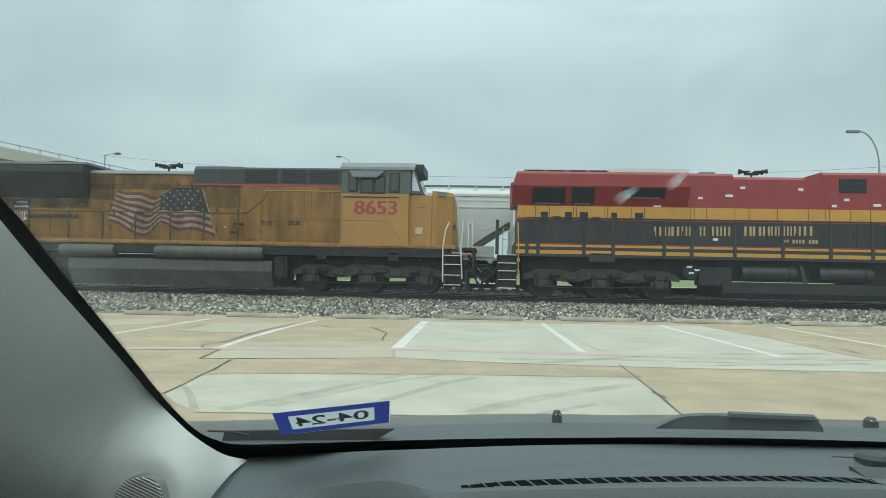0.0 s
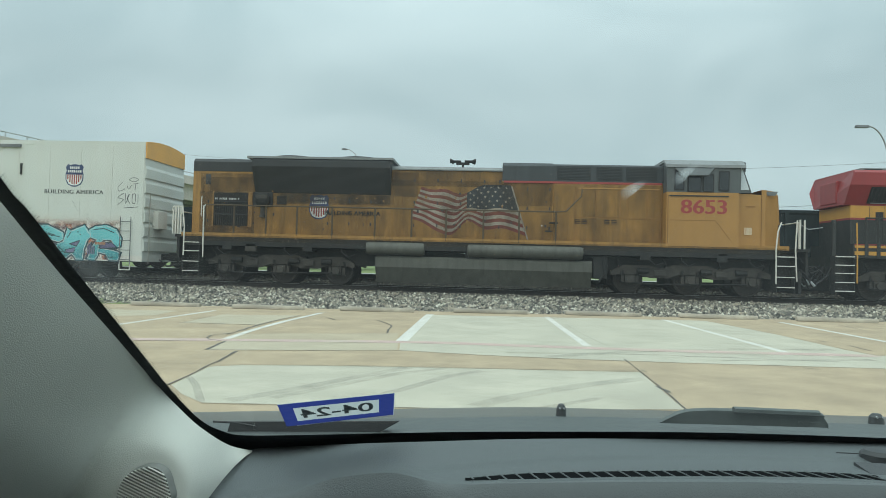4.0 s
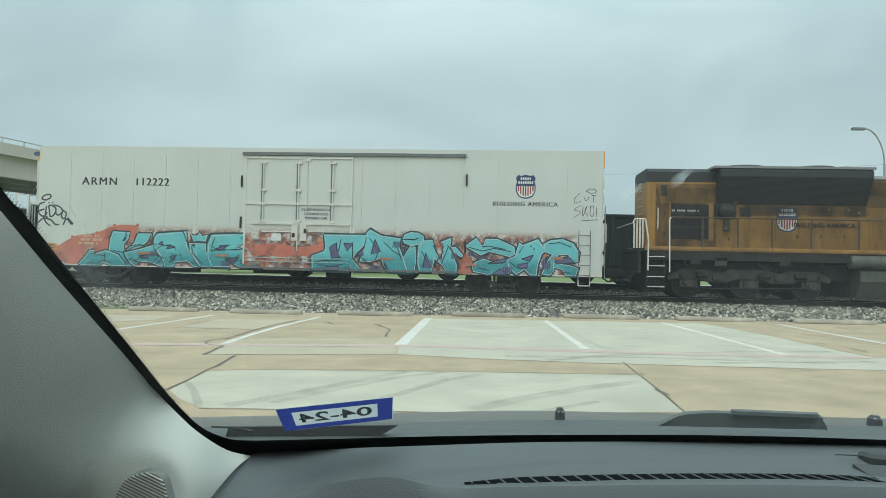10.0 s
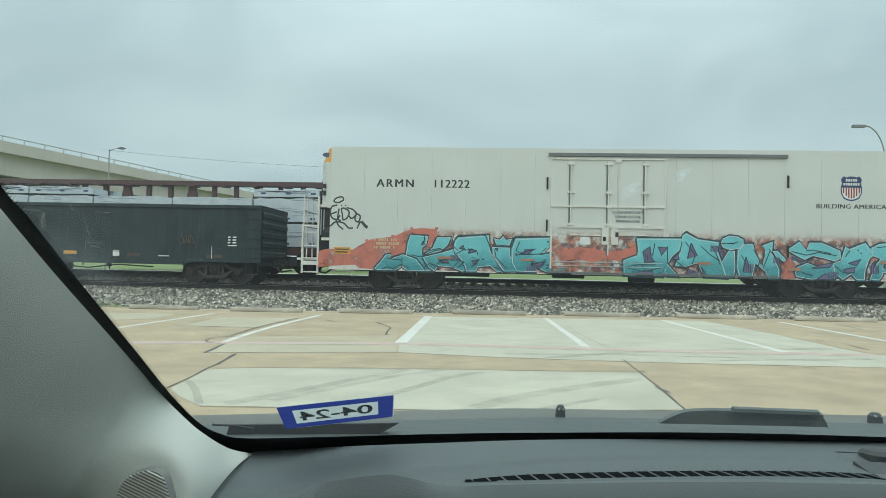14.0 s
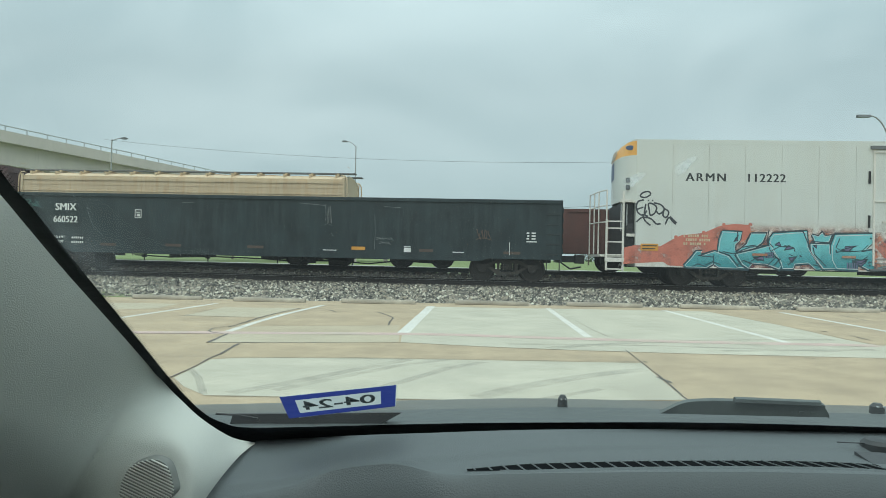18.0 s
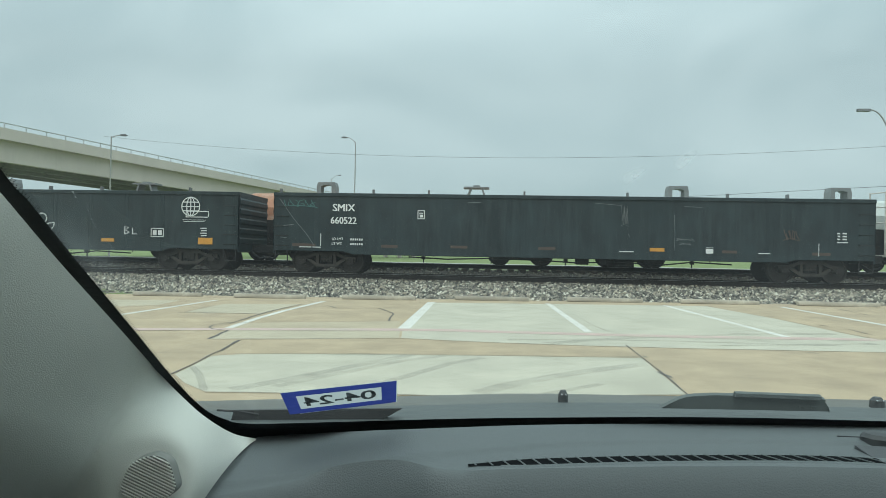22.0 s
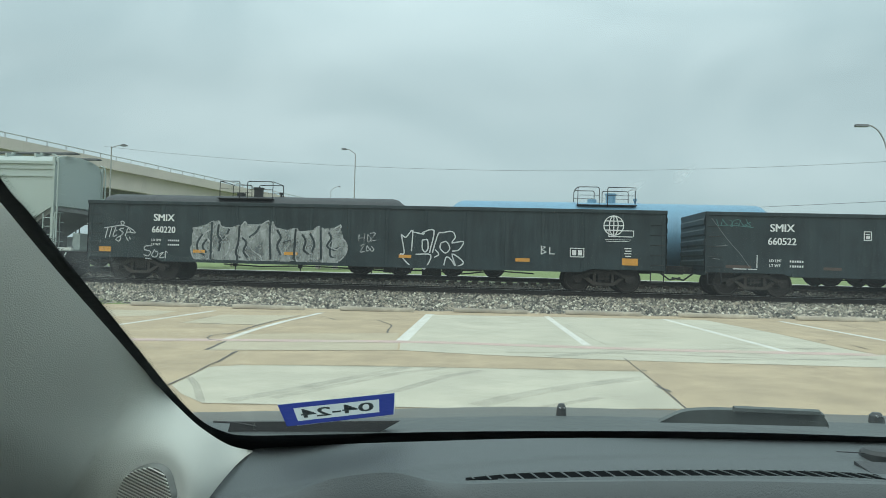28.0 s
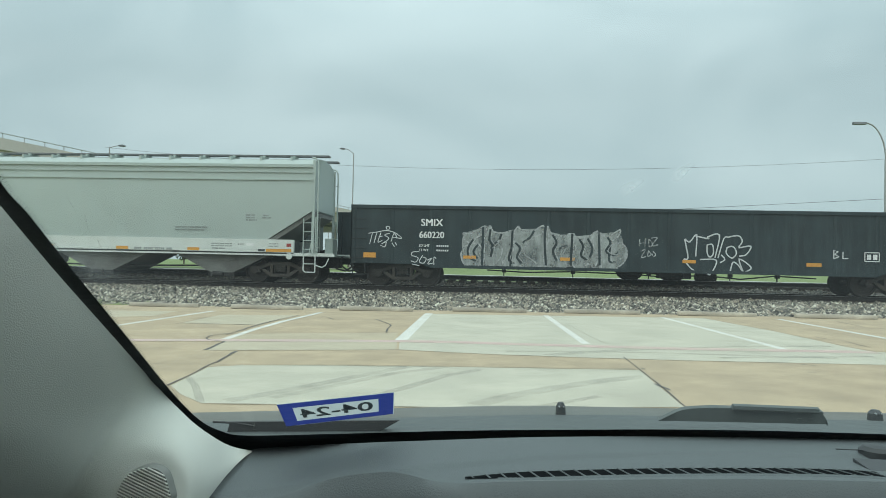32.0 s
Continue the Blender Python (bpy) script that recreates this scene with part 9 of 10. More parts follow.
        scribble(car, "graffiti_tag", scrawl(-10.1, -8.9, 2.42, 2.68, 6, 4), 0.022, y - 0.010, "teal_dull", "faded green scrawl")
        # scrapes in the paint
        for pts, wd in (([(-10.25, 2.7), (-9.7, 1.95), (-9.25, 1.45), (-8.95, 1.02)], 0.016), ([(1.0, 2.68), (1.5, 2.64), (1.95, 2.6)], 0.014),
                        ([(-3.4, 2.63), (-2.95, 2.64)], 0.016), ([(3.78, 1.05), (3.8, 1.6), (3.77, 2.3)], 0.012), ([(2.2, 1.62), (2.26, 1.5)], 0.016),
                        ([(-10.1, 1.72), (-9.7, 1.76)], 0.02), ([(-10.2, 1.3), (-9.95, 1.27)], 0.02), ([(4.1, 2.6), (4.7, 2.57)], 0.012)):
            bm = B()
            ribbon(bm, pts, wd, y - 0.012)
            part("scrape", bm, "dull_scrape", car, "grey scraped paint")
    else:
        words("reporting_mark", "SMIX", 0.26, "letter_white", car, -7.6, y - 0.016, 2.30, label="white reporting mark")
        words("car_number", "660220", 0.24, "letter_white", car, -7.6, y - 0.016, 1.86, squeeze=0.9, label="white car number")
        for k, tx in enumerate(("LD LMT", "LT WT")):
            words("data_panel", tx, 0.09, "letter_white", car, -8.05, y - 0.020, 1.48 - 0.16 * k, "LEFT", squeeze=0.9)
            bars("data_panel", [(-7.42 + 0.075 * q, -7.37 + 0.075 * q, 1.45 - 0.16 * k, 1.51 - 0.16 * k) for q in range(6)], "letter_white", car, y - 0.018)
        # globe emblem as plain arcs and a banner
        g = [arc(8.7, 2.36, 0.34, 0.34, 0, 360, 24), [(8.7, 2.02), (8.7, 2.7)], arc(8.7, 2.36, 0.15, 0.34, 0, 360, 20), [(8.36, 2.36), (9.04, 2.36)], [(8.42, 2.52), (8.98, 2.52)], [(8.42, 2.2), (8.98, 2.2)]]
        scribble(car, "emblem", g, 0.035, y - 0.016, "letter_white", "white globe emblem in plain lines")
        bars("emblem_banner", [(8.55, 9.4, 2.17, 2.2), (8.55, 9.35, 1.96, 1.99), (9.37, 9.4, 1.99, 2.2), (8.52, 8.55, 1.96, 2.2)], "letter_white", car, y - 0.020)
        bars("emblem_lines", [(8.4, 9.3, 1.86, 1.875), (8.45, 9.25, 1.80, 1.815)], "letter_white", car, y - 0.016)
        spots("reflector", [(9.0, 9.55, 0.98, 1.22), (5.3, 5.8, 1.02, 1.14), (-10.05, -9.6, 1.02, 1.2)], "reflect_or", car, y - 0.018, "amber reflective tape")
        spots("reflector", [(1.15, 1.6, 1.05, 1.16), (-3.05, -2.55, 1.05, 1.16), (-6.45, -6.0, 1.05, 1.16)], "reflect_or", car, y - 0.026, "amber reflective tape")
        bars("stencil_box", [(7.2, 7.7, 1.22, 1.25), (7.2, 7.7, 1.52, 1.55), (7.2, 7.23, 1.22, 1.55), (7.67, 7.7, 1.22, 1.55), (7.28, 7.42, 1.29, 1.47), (7.48, 7.62, 1.29, 1.47)], "letter_white", car, y - 0.018, "white stencilled boxes")
        scribble(car, "graffiti_tag", [[(6.2, 1.3), (6.2, 1.6), (6.34, 1.55), (6.22, 1.46), (6.37, 1.38), (6.2, 1.3)], [(6.5, 1.55), (6.5, 1.32), (6.68, 1.32)]], 0.03, y - 0.016, "letter_white")
        bars("data_panel", [(9.08 + (r % 2) * 0.03, 9.32, 1.55 - r * 0.09, 1.585 - r * 0.09) for r in range(4)], "letter_white", car, y - 0.016)
        # big silver piece: streaky grey fill, dark letter lines, pale rims
        fill, line, ink = B(), B(), B()
        yy = -w - 0.021
        pieces = []
        hull = [(-6.5, 1.2), (-6.45, 1.9), (-5.75, 2.12), (-5.2, 1.95), (-4.5, 2.12), (-3.7, 2.15), (-3.4, 2.05), (-2.6, 1.92), (-1.8, 2.0), (-1.05, 2.05), (-0.85, 1.5), (-0.9, 1.0), (-1.5, 0.8), (-2.6, 0.84), (-3.6, 0.8), (-4.6, 0.8), (-5.6, 0.8), (-6.3, 0.8)]
        sheet(fill, [(q.x, q.z) for q in spline([(a, 0, b) for a, b in hull + hull[:1]], 4)][:-1], yy + 0.0006)
        pieces.append([(-6.47, 1.95), (-6.17, 1.94), (-5.73, 2.19), (-5.67, 1.99), (-6.11, 1.74), (-6.18, 1.62), (-5.94, 1.56), (-5.8, 1.38), (-5.81, 1.1), (-5.93, 0.82), (-6.14, 0.71), (-6.41, 0.87), (-6.52, 1.17), (-6.46, 1.41), (-6.26, 1.59), (-6.41, 1.71)])
        pieces.append([(-5.63, 2.17), (-5.49, 2.19), (-5.43, 2.03), (-5.11, 1.96), (-4.75, 2.06), (-4.87, 1.84), (-5.26, 1.67), (-5.1, 1.44), (-5.15, 1.14), (-5.35, 0.87), (-5.6, 0.73), (-5.85, 0.78), (-5.69, 1.12), (-5.76, 1.52)])
        pieces.append([(-4.52, 2.21), (-4.38, 2.05), (-3.98, 2.08), (-3.69, 2.24), (-3.64, 2.02), (-3.92, 1.86), (-4.17, 1.65), (-4.32, 1.43), (-4.22, 1.19), (-3.96, 1.02), (-3.82, 0.78), (-4.05, 0.7), (-4.45, 0.85), (-4.75, 0.7), (-5.05, 0.82), (-4.95, 1.14), (-4.76, 1.44), (-4.63, 1.65), (-4.71, 1.94)])
        pieces.append([(-3.49, 2.23), (-3.33, 1.95), (-2.99, 1.92), (-2.66, 1.98), (-2.63, 1.78), (-2.79, 1.58), (-2.92, 1.36), (-3.0, 1.16), (-2.81, 0.89), (-3.11, 0.74), (-3.46, 0.77), (-3.62, 1.07), (-3.57, 1.47), (-3.44, 1.77)])
        pieces.append([(-2.6, 2.0), (-2.4, 1.81), (-2.11, 1.85), (-1.8, 2.08), (-1.71, 1.7), (-1.78, 1.3), (-1.85, 0.85), (-2.09, 0.98), (-2.28, 0.76), (-2.52, 0.83), (-2.68, 1.17), (-2.49, 1.49), (-2.61, 1.72)])
        pieces.append([(-1.66, 2.04), (-1.42, 1.9), (-1.0, 2.15), (-1.07, 1.91), (-1.32, 1.69), (-0.93, 1.68), (-0.75, 1.42), (-0.81, 1.13), (-1.0, 0.92), (-1.31, 0.74), (-1.58, 0.81), (-1.65, 1.31), (-1.67, 1.7)])
        for i, poly in enumerate(pieces):
            poly = [(q.x, max(0.72, q.z)) for q in spline([(a, 0, b) for a, b in shrink(poly, 1.04) + shrink(poly, 1.04)[:1]], 3)]
            sheet(fill, poly[:-1], yy - 0.0004 * i)
            ribbon(line, poly, 0.05, yy - 0.004 - 0.0004 * i, 0.0008)
        strokes = []
        strokes.append([(-6.11, 1.74), (-6.3, 1.41), (-6.25, 1.11), (-6.01, 0.98)])
        strokes.append([(-5.94, 1.56), (-6.1, 1.3), (-5.95, 1.06)])
        strokes.append([(-5.51, 2.11), (-5.54, 1.73), (-5.42, 1.51), (-5.49, 1.13)])
        strokes.append([(-5.11, 1.96), (-5.19, 1.75)])
        strokes.append([(-5.26, 1.67), (-5.5, 1.43)])
        strokes.append([(-4.63, 1.65), (-4.46, 1.45), (-4.56, 1.15), (-4.41, 0.93)])
        strokes.append([(-3.98, 2.08), (-4.11, 1.85), (-4.37, 1.65)])
        strokes.append([(-4.76, 1.44), (-4.85, 1.08), (-4.69, 0.89)])
        strokes.append([(-3.59, 2.22), (-3.6, 1.67), (-3.54, 0.87)])
        strokes.append([(-3.33, 1.95), (-3.18, 1.67), (-3.31, 1.37), (-3.17, 1.04)])
        strokes.append([(-2.79, 1.58), (-3.08, 1.48)])
        strokes.append([(-2.4, 1.81), (-2.26, 1.57), (-2.33, 1.25), (-2.13, 1.1)])
        strokes.append([(-2.11, 1.85), (-1.94, 1.5), (-2.02, 1.18)])
        strokes.append([(-1.72, 2.0), (-1.68, 0.91)])
        strokes.append([(-1.42, 1.9), (-1.32, 1.69), (-1.47, 1.41), (-1.22, 1.28), (-1.04, 1.36)])
        strokes.append([(-1.32, 1.69), (-1.35, 1.08), (-1.12, 1.04)])
        strokes.append([(-5.77, 2.19), (-5.79, 0.82)])
        strokes.append([(-4.73, 2.08), (-4.79, 0.8)])
        strokes.append([(-2.64, 2.0), (-2.68, 0.89)])
        for i, pts in enumerate(strokes):
            pts = [(q.x, q.z) for q in spline([(a, 0, b) for a, b in pts], 4)]
            ribbon(ink, pts, 0.075, yy - 0.008 - 0.0003 * i, 0.0003)
            ribbon(line, [(a + 0.07, b + 0.01) for a, b in pts], 0.03, yy - 0.0145 - 0.0002 * i, 0.0002)
        part("graffiti_fill", fill, "grey_haze", car, "grey spray-filled graffiti shapes")
        part("graffiti_outline", line, "silver_line", car, "silver graffiti rims")
        part("graffiti_ink", ink, "black_car", car, "dark letter lines in the graffiti")
        scribble(car, "graffiti_outline", (
                [(1.22, 1.89), (1.39, 1.79), (1.62, 2.04), (1.6, 1.29)],
                [(1.22, 1.89), (1.34, 1.23), (1.2, 1.18), (1.56, 0.79), (2.02, 0.76)],
                [(1.59, 2), (2.03, 1.91), (1.99, 1.97), (2.39, 2.05), (2.25, 1.25)],
                [(1.98, 1.7), (2.16, 1.71), (2.19, 1.41), (2.09, 1.28), (1.99, 1.4), (1.98, 1.7)],
                [(2.35, 1.25), (2.54, 1.92), (2.7, 1.98), (3.04, 2.03), (3.16, 1.83), (3.05, 1.63), (3.45, 1.68), (3.3, 1.39), (3.06, 1.33)],
        ) + (
                [(2.65, 1.62), (2.85, 1.66), (2.97, 1.43), (2.82, 1.26), (2.63, 1.42), (2.65, 1.62)],
                [(2.77, 0.82), (2.86, 1.12), (3.06, 0.99), (3.23, 0.71), (3.06, 1.23), (3.47, 0.94), (3.19, 0.75)],
                [(1.75, 1.19), (2.3, 1.17), (2.11, 0.7), (1.98, 0.72)],
                [(2.45, 1.37), (2.58, 1.21), (2.42, 1.09)],
        ), 0.045, yy, "spray_white", "white spray-painted scrawl", True)
        scribble(car, "graffiti_tag", (
                [(-0.31, 1.85), (-0.32, 1.59)],
                [(-0.1, 1.9), (-0.14, 1.57)],
                [(-0.32, 1.71), (-0.1, 1.74)],
                [(0, 1.88), (0.01, 1.6), (0.13, 1.68), (0, 1.88)],
                [(0.08, 1.9), (0.28, 1.91), (0.11, 1.64), (0.33, 1.67)],
                [(-0.28, 1.43), (-0.11, 1.49), (-0.25, 1.23), (-0.09, 1.25)],
                [(-0.01, 1.46), (0.08, 1.32), (-0.03, 1.27), (-0.01, 1.46)],
                [(0.15, 1.44), (0.24, 1.32), (0.16, 1.26), (0.1, 1.36)],
        ), 0.035, -w - 0.021, "silver_line", "small white scrawl", True)
        scribble(car, "graffiti_tag", ([(-9.88, 1.89), (-9.56, 1.94), (-9.23, 2.0), (-8.9, 1.91), (-8.67, 1.73), (-8.9, 1.75)], [(-9.74, 1.89), (-9.83, 1.51)], [(-9.58, 1.92), (-9.67, 1.55)], [(-9.43, 1.92), (-9.53, 1.59), (-9.37, 1.64)], [(-9.51, 1.76), (-9.37, 1.8)], [(-9.11, 1.9), (-9.29, 1.84), (-9.14, 1.72), (-9.3, 1.56)], [(-9.06, 1.6), (-8.96, 1.89), (-8.86, 1.77), (-9.02, 1.74)], [(-9.4, 1.51), (-9.24, 1.6), (-9.28, 1.41), (-9.44, 1.47)], [(-9.02, 1.56), (-8.93, 1.42)], [(-8.91, 1.58), (-8.85, 1.48)], [(-9.25, 2.13), (-9.19, 2.0), (-9.11, 2.09), (-9.17, 2.15), (-9.25, 2.13)]), 0.03, -w - 0.021, "spray_white", "white looping scrawl", True)
        scribble(car, "graffiti_tag", ([(-8.03, 1.26), (-8.26, 1.25), (-8.31, 1.13), (-8.07, 1.05), (-8.15, 0.89), (-8.33, 0.93)], [(-8.27, 0.81), (-8.02, 0.77)], [(-7.91, 1.14), (-8.02, 0.91), (-7.86, 0.86), (-7.78, 1.02), (-7.91, 1.08)], [(-7.74, 0.96), (-7.58, 1.04), (-7.72, 0.84), (-7.54, 0.86)], [(-7.5, 0.78), (-7.5, 1.07), (-7.42, 1.03)]), 0.03, -w - 0.021, "spray_white", "white looping scrawl", True)
    if kind == 1:
        bogie2(car, 8.55)
        bogie2(car, -8.6)
    else:
        bogie2(car, 8.45)
        bogie2(car, -8.68)
    return car, UC


# ---------------------------------------------------------------- covered hoppers
def make_hopper(paint, sill, label, front=True, L=8.75, top=4.60, group="front train"):
    car = thing("covered_hopper", label, "railway car", group)
    w = 1.5
    # bulging side: profile from the sill to the roof
    prof = [(w - 0.03, 1.5), (w, 2.2), (w + 0.01, 3.0), (w - 0.01, 3.7), (w - 0.05, top - 0.24), (w - 0.2, top - 0.08), (w - 0.7, top + 0.04), (0, top + 0.1)]
    full = prof + [(-a, b) for a, b in prof[::-1][1:]]
    bm = B()
    Lb = L - 0.68
    prism_x(bm, full, -Lb, Lb)
    # the lower corners are cut by the end slope sheets
    for sx in (1, -1):
        bmesh.ops.bisect_plane(bm, geom=bm.verts[:] + bm.edges[:] + bm.faces[:], plane_co=(sx * Lb, 0, 2.70), plane_no=Vector((sx * 0.55, 0, -0.85)).normalized(), clear_outer=True)
    bmesh.ops.holes_fill(bm, edges=bm.edges[:])
    part("body", bm, paint, car, "smooth curved side sheet", True)
    for sy in (-1, 1):
        bm = B()
        box(bm, -L + 1.39, L - 1.39, sy * (w + 0.03), sy * (w - 0.1), 1.08, 1.60)
        part("side_sill", bm, sill, car, "white side sill")
        bm = B()
        box(bm, -L - 0.1, L + 0.1, sy * (w + 0.03), sy * (w - 0.1), 1.02, 1.13)
        part("end_sill", bm, sill, car)
        bm = B()
        box(bm, -Lb, Lb, sy * (w + 0.03), sy * (w - 0.12), top - 0.36, top - 0.26)
        part("roof_rail", bm, paint, car)
        for zz, dp in ((top - 0.56, 0.012), (top - 0.84, 0.035)):
            bm = B()
            box(bm, -Lb + 0.05, Lb - 0.05, sy * (w + dp), sy * (w - 0.02), zz, zz + 0.035)
            part("seam", bm, paint, car)
    # roof walkway
    bm = B()
    for y0 in (-0.9, 0.55):
        for k in range(3):
            box(bm, -Lb - 0.3, Lb + 0.35, y0 + k * 0.13, y0 + 0.09 + k * 0.13, top + 0.13, top + 0.18)
    wk = part("roof_walkway", bm, "lamp_grey", car, "grey roof walkway grating")
    x = -Lb + 0.25
    while x < Lb:
        bm = B()
        box(bm, x - 0.035, x + 0.035, -1.0, -0.5, top - 0.02, top + 0.14)
        box(bm, x - 0.035, x + 0.035, -1.32, -1.0, top - 0.14, top + 0.06)
        part("walkway_bracket", bm, paint, wk)
        x += 1.15
    bm = B()
    for i in range(6):
        xx = -Lb + 1.2 + i * (2 * Lb - 2.4) / 5
        rod(bm, (xx, 0, top + 0.06), (xx, 0, top + 0.12), 0.35, 16)
    part("hatch", bm, paint, car)
    # outlet hoppers, their paint darkened for the shade under the car
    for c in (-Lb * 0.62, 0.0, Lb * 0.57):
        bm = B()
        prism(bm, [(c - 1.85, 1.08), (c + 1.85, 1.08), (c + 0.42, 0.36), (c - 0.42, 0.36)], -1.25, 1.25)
        hp = part("outlet_hopper", bm, "chute_shade_grime", car, "grimy outlet chute darkened for shade")
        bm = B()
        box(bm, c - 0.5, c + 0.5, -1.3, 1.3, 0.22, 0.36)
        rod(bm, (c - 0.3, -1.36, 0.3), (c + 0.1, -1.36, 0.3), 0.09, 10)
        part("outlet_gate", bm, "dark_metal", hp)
    bm = B()
    pipe(bm, [(-Lb * 0.6, -0.9, 0.62), (-1.0, -0.95, 0.55), (1.2, -0.95, 0.55), (Lb * 0.6, -0.9, 0.62)], 0.03, 6)
    part("train_pipe", bm, "dark_metal", car)
    # ends: slope sheet, posts, ladders, platform
    for sx in (-1, 1):
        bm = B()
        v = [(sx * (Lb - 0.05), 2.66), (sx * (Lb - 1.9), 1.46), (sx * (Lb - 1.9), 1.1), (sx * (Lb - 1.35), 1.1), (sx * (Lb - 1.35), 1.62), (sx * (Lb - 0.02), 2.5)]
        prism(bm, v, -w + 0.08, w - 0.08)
        part("slope_sheet", bm, "chute_shade_grime", car, "end slope sheet darkened for shade")
        bm = B()
        for yy in (-w - 0.03, w + 0.03):
            box(bm, sx * (Lb - 0.06), sx * (Lb + 0.04), yy - 0.04, yy + 0.04, 1.1, top - 0.1)
            pipe(bm, [(sx * (Lb - 0.1), yy, top), (sx * (Lb + 0.05), yy, top - 0.04), (sx * (Lb + 0.13), yy, top - 0.16), (sx * (Lb + 0.15), yy, top - 0.4), (sx * (Lb + 0.15), yy, 1.1)], 0.03, 6)
            pipe(bm, [(sx * (Lb - 0.12), yy, 1.15), (sx * (Lb + 0.1), yy, 2.45)], 0.028, 6)
        part("corner_post", bm, paint, car)
        bm = B()
        ladder(bm, sx * (Lb - 0.35), sx * (Lb + 0.1), -w - 0.06, 1.1, 2.38, 4, 0.016)
        ladder(bm, sx * (Lb + 0.2), sx * (Lb + 0.2), -w + 0.1, 1.1, 2.4, 0, 0.016)
        for k in range(9):
            zz = 1.35 + 0.36 * k
            rod(bm, (sx * (Lb + 0.14), -w, zz), (sx * (Lb + 0.14), -w + 0.42, zz), 0.014, 6)
        part("end_ladder", bm, paint, car, "pale end ladder")
        bm = B()
        pipe(bm, [(sx * (Lb - 0.33), -w - 0.06, 1.05), (sx * (Lb - 0.33), -w - 0.06, 0.5), (sx * (Lb - 0.25), -w - 0.06, 0.44), (sx * (Lb + 0.1), -w - 0.06, 0.44), (sx * (Lb + 0.1), -w - 0.06, 1.05)], 0.022, 6)
        rod(bm, (sx * (Lb - 0.33), -w - 0.06, 0.74), (sx * (Lb + 0.1), -w - 0.06, 0.74), 0.016, 6)
        pipe(bm, [(sx * (Lb + 0.1), -w - 0.03, 0.7), (sx * (Lb + 0.35), -w - 0.03, 0.62), (sx * (Lb + 0.5), -w - 0.1, 0.7), (sx * (Lb + 0.6), -w - 0.05, 0.95)], 0.02, 6)
        part("sill_step", bm, sill, car)
        bm = B()
        lathe_y(bm, [(0.11, -w - 0.05), (0.12, -w - 0.03), (0.05, -w + 0.02)], sx * (L - 1.55), 1.0, 12)
        part("jacking_ring", bm, sill, car, "pale jacking ring under the sill")
        bm = B()
        box(bm, sx * (Lb - 1.3), sx * (L + 0.05), -1.42, 1.42, 1.0, 1.06)
        box(bm, sx * (Lb + 0.2), sx * (Lb + 0.5), -0.6, 0.1, 1.06, 1.7, 0.02)
        part("end_platform", bm, paint, car)
        bm = B()
        coupler_mesh(bm, sx * L, sx)
        box(bm, sx * (Lb - 2.0), sx * L, -0.3, 0.3, 0.6, 1.0)
        part("coupler", bm, "dark_metal", car)
        bogie2(car, sx * (L - 2.02), front, 1.9)
    y = -w - 0.032
    if front:
        spots("reflector", [(a, b, 1.15, 1.26) for a, b in ((-7.3, -6.3), (-5.1, -4.6), (-2.2, -1.75), (0.68, 1.15), (3.4, 3.85))] + [(6.34, 7.28, 1.15, 1.26)], "reflect_or", car, y, "amber reflective tape")
        spots("red_label", [(7.1, 7.26, 1.34, 1.46)], "red_num", car, y, "red end mark")
        spots("dot_label", [(6.04, 6.3, 1.16, 1.24)], "letter_black", car, y)
        spots("white_label", [(5.6, 5.88, 1.36, 1.44)], "letter_white", car, y, "white label")
        small_print("small_print", [(1.38, 1.15, 20, 0.085), (4.3, 1.40, 26, 0.035), (4.3, 1.32, 26, 0.035), (4.3, 1.22, 12, 0.05), (6.45, 1.42, 10, 0.04), (6.4, 1.33, 12, 0.04), (5.3, 1.38, 5, 0.05)], "hop_mark", car, y)
        small_print("small_print", [(2.85, 1.98, 30, 0.05), (2.9, 1.88, 26, 0.05)], "hop_mark", car, -w - 0.004)
        small_print("data_panel", [(5.55, 2.45, 8, 0.05), (5.55, 2.36, 8, 0.05), (5.55, 2.27, 10, 0.05), (6.15, 2.45, 6, 0.05), (6.15, 2.36, 8, 0.05)], "hop_mark", car, -w - 0.006)
    else:
        spots("reflector", [(-0.6 + 2.9 * k, -0.15 + 2.9 * k, 1.14, 1.26) for k in range(-2, 3)], "reflect_or", car, y, "amber reflective tape")
    return car


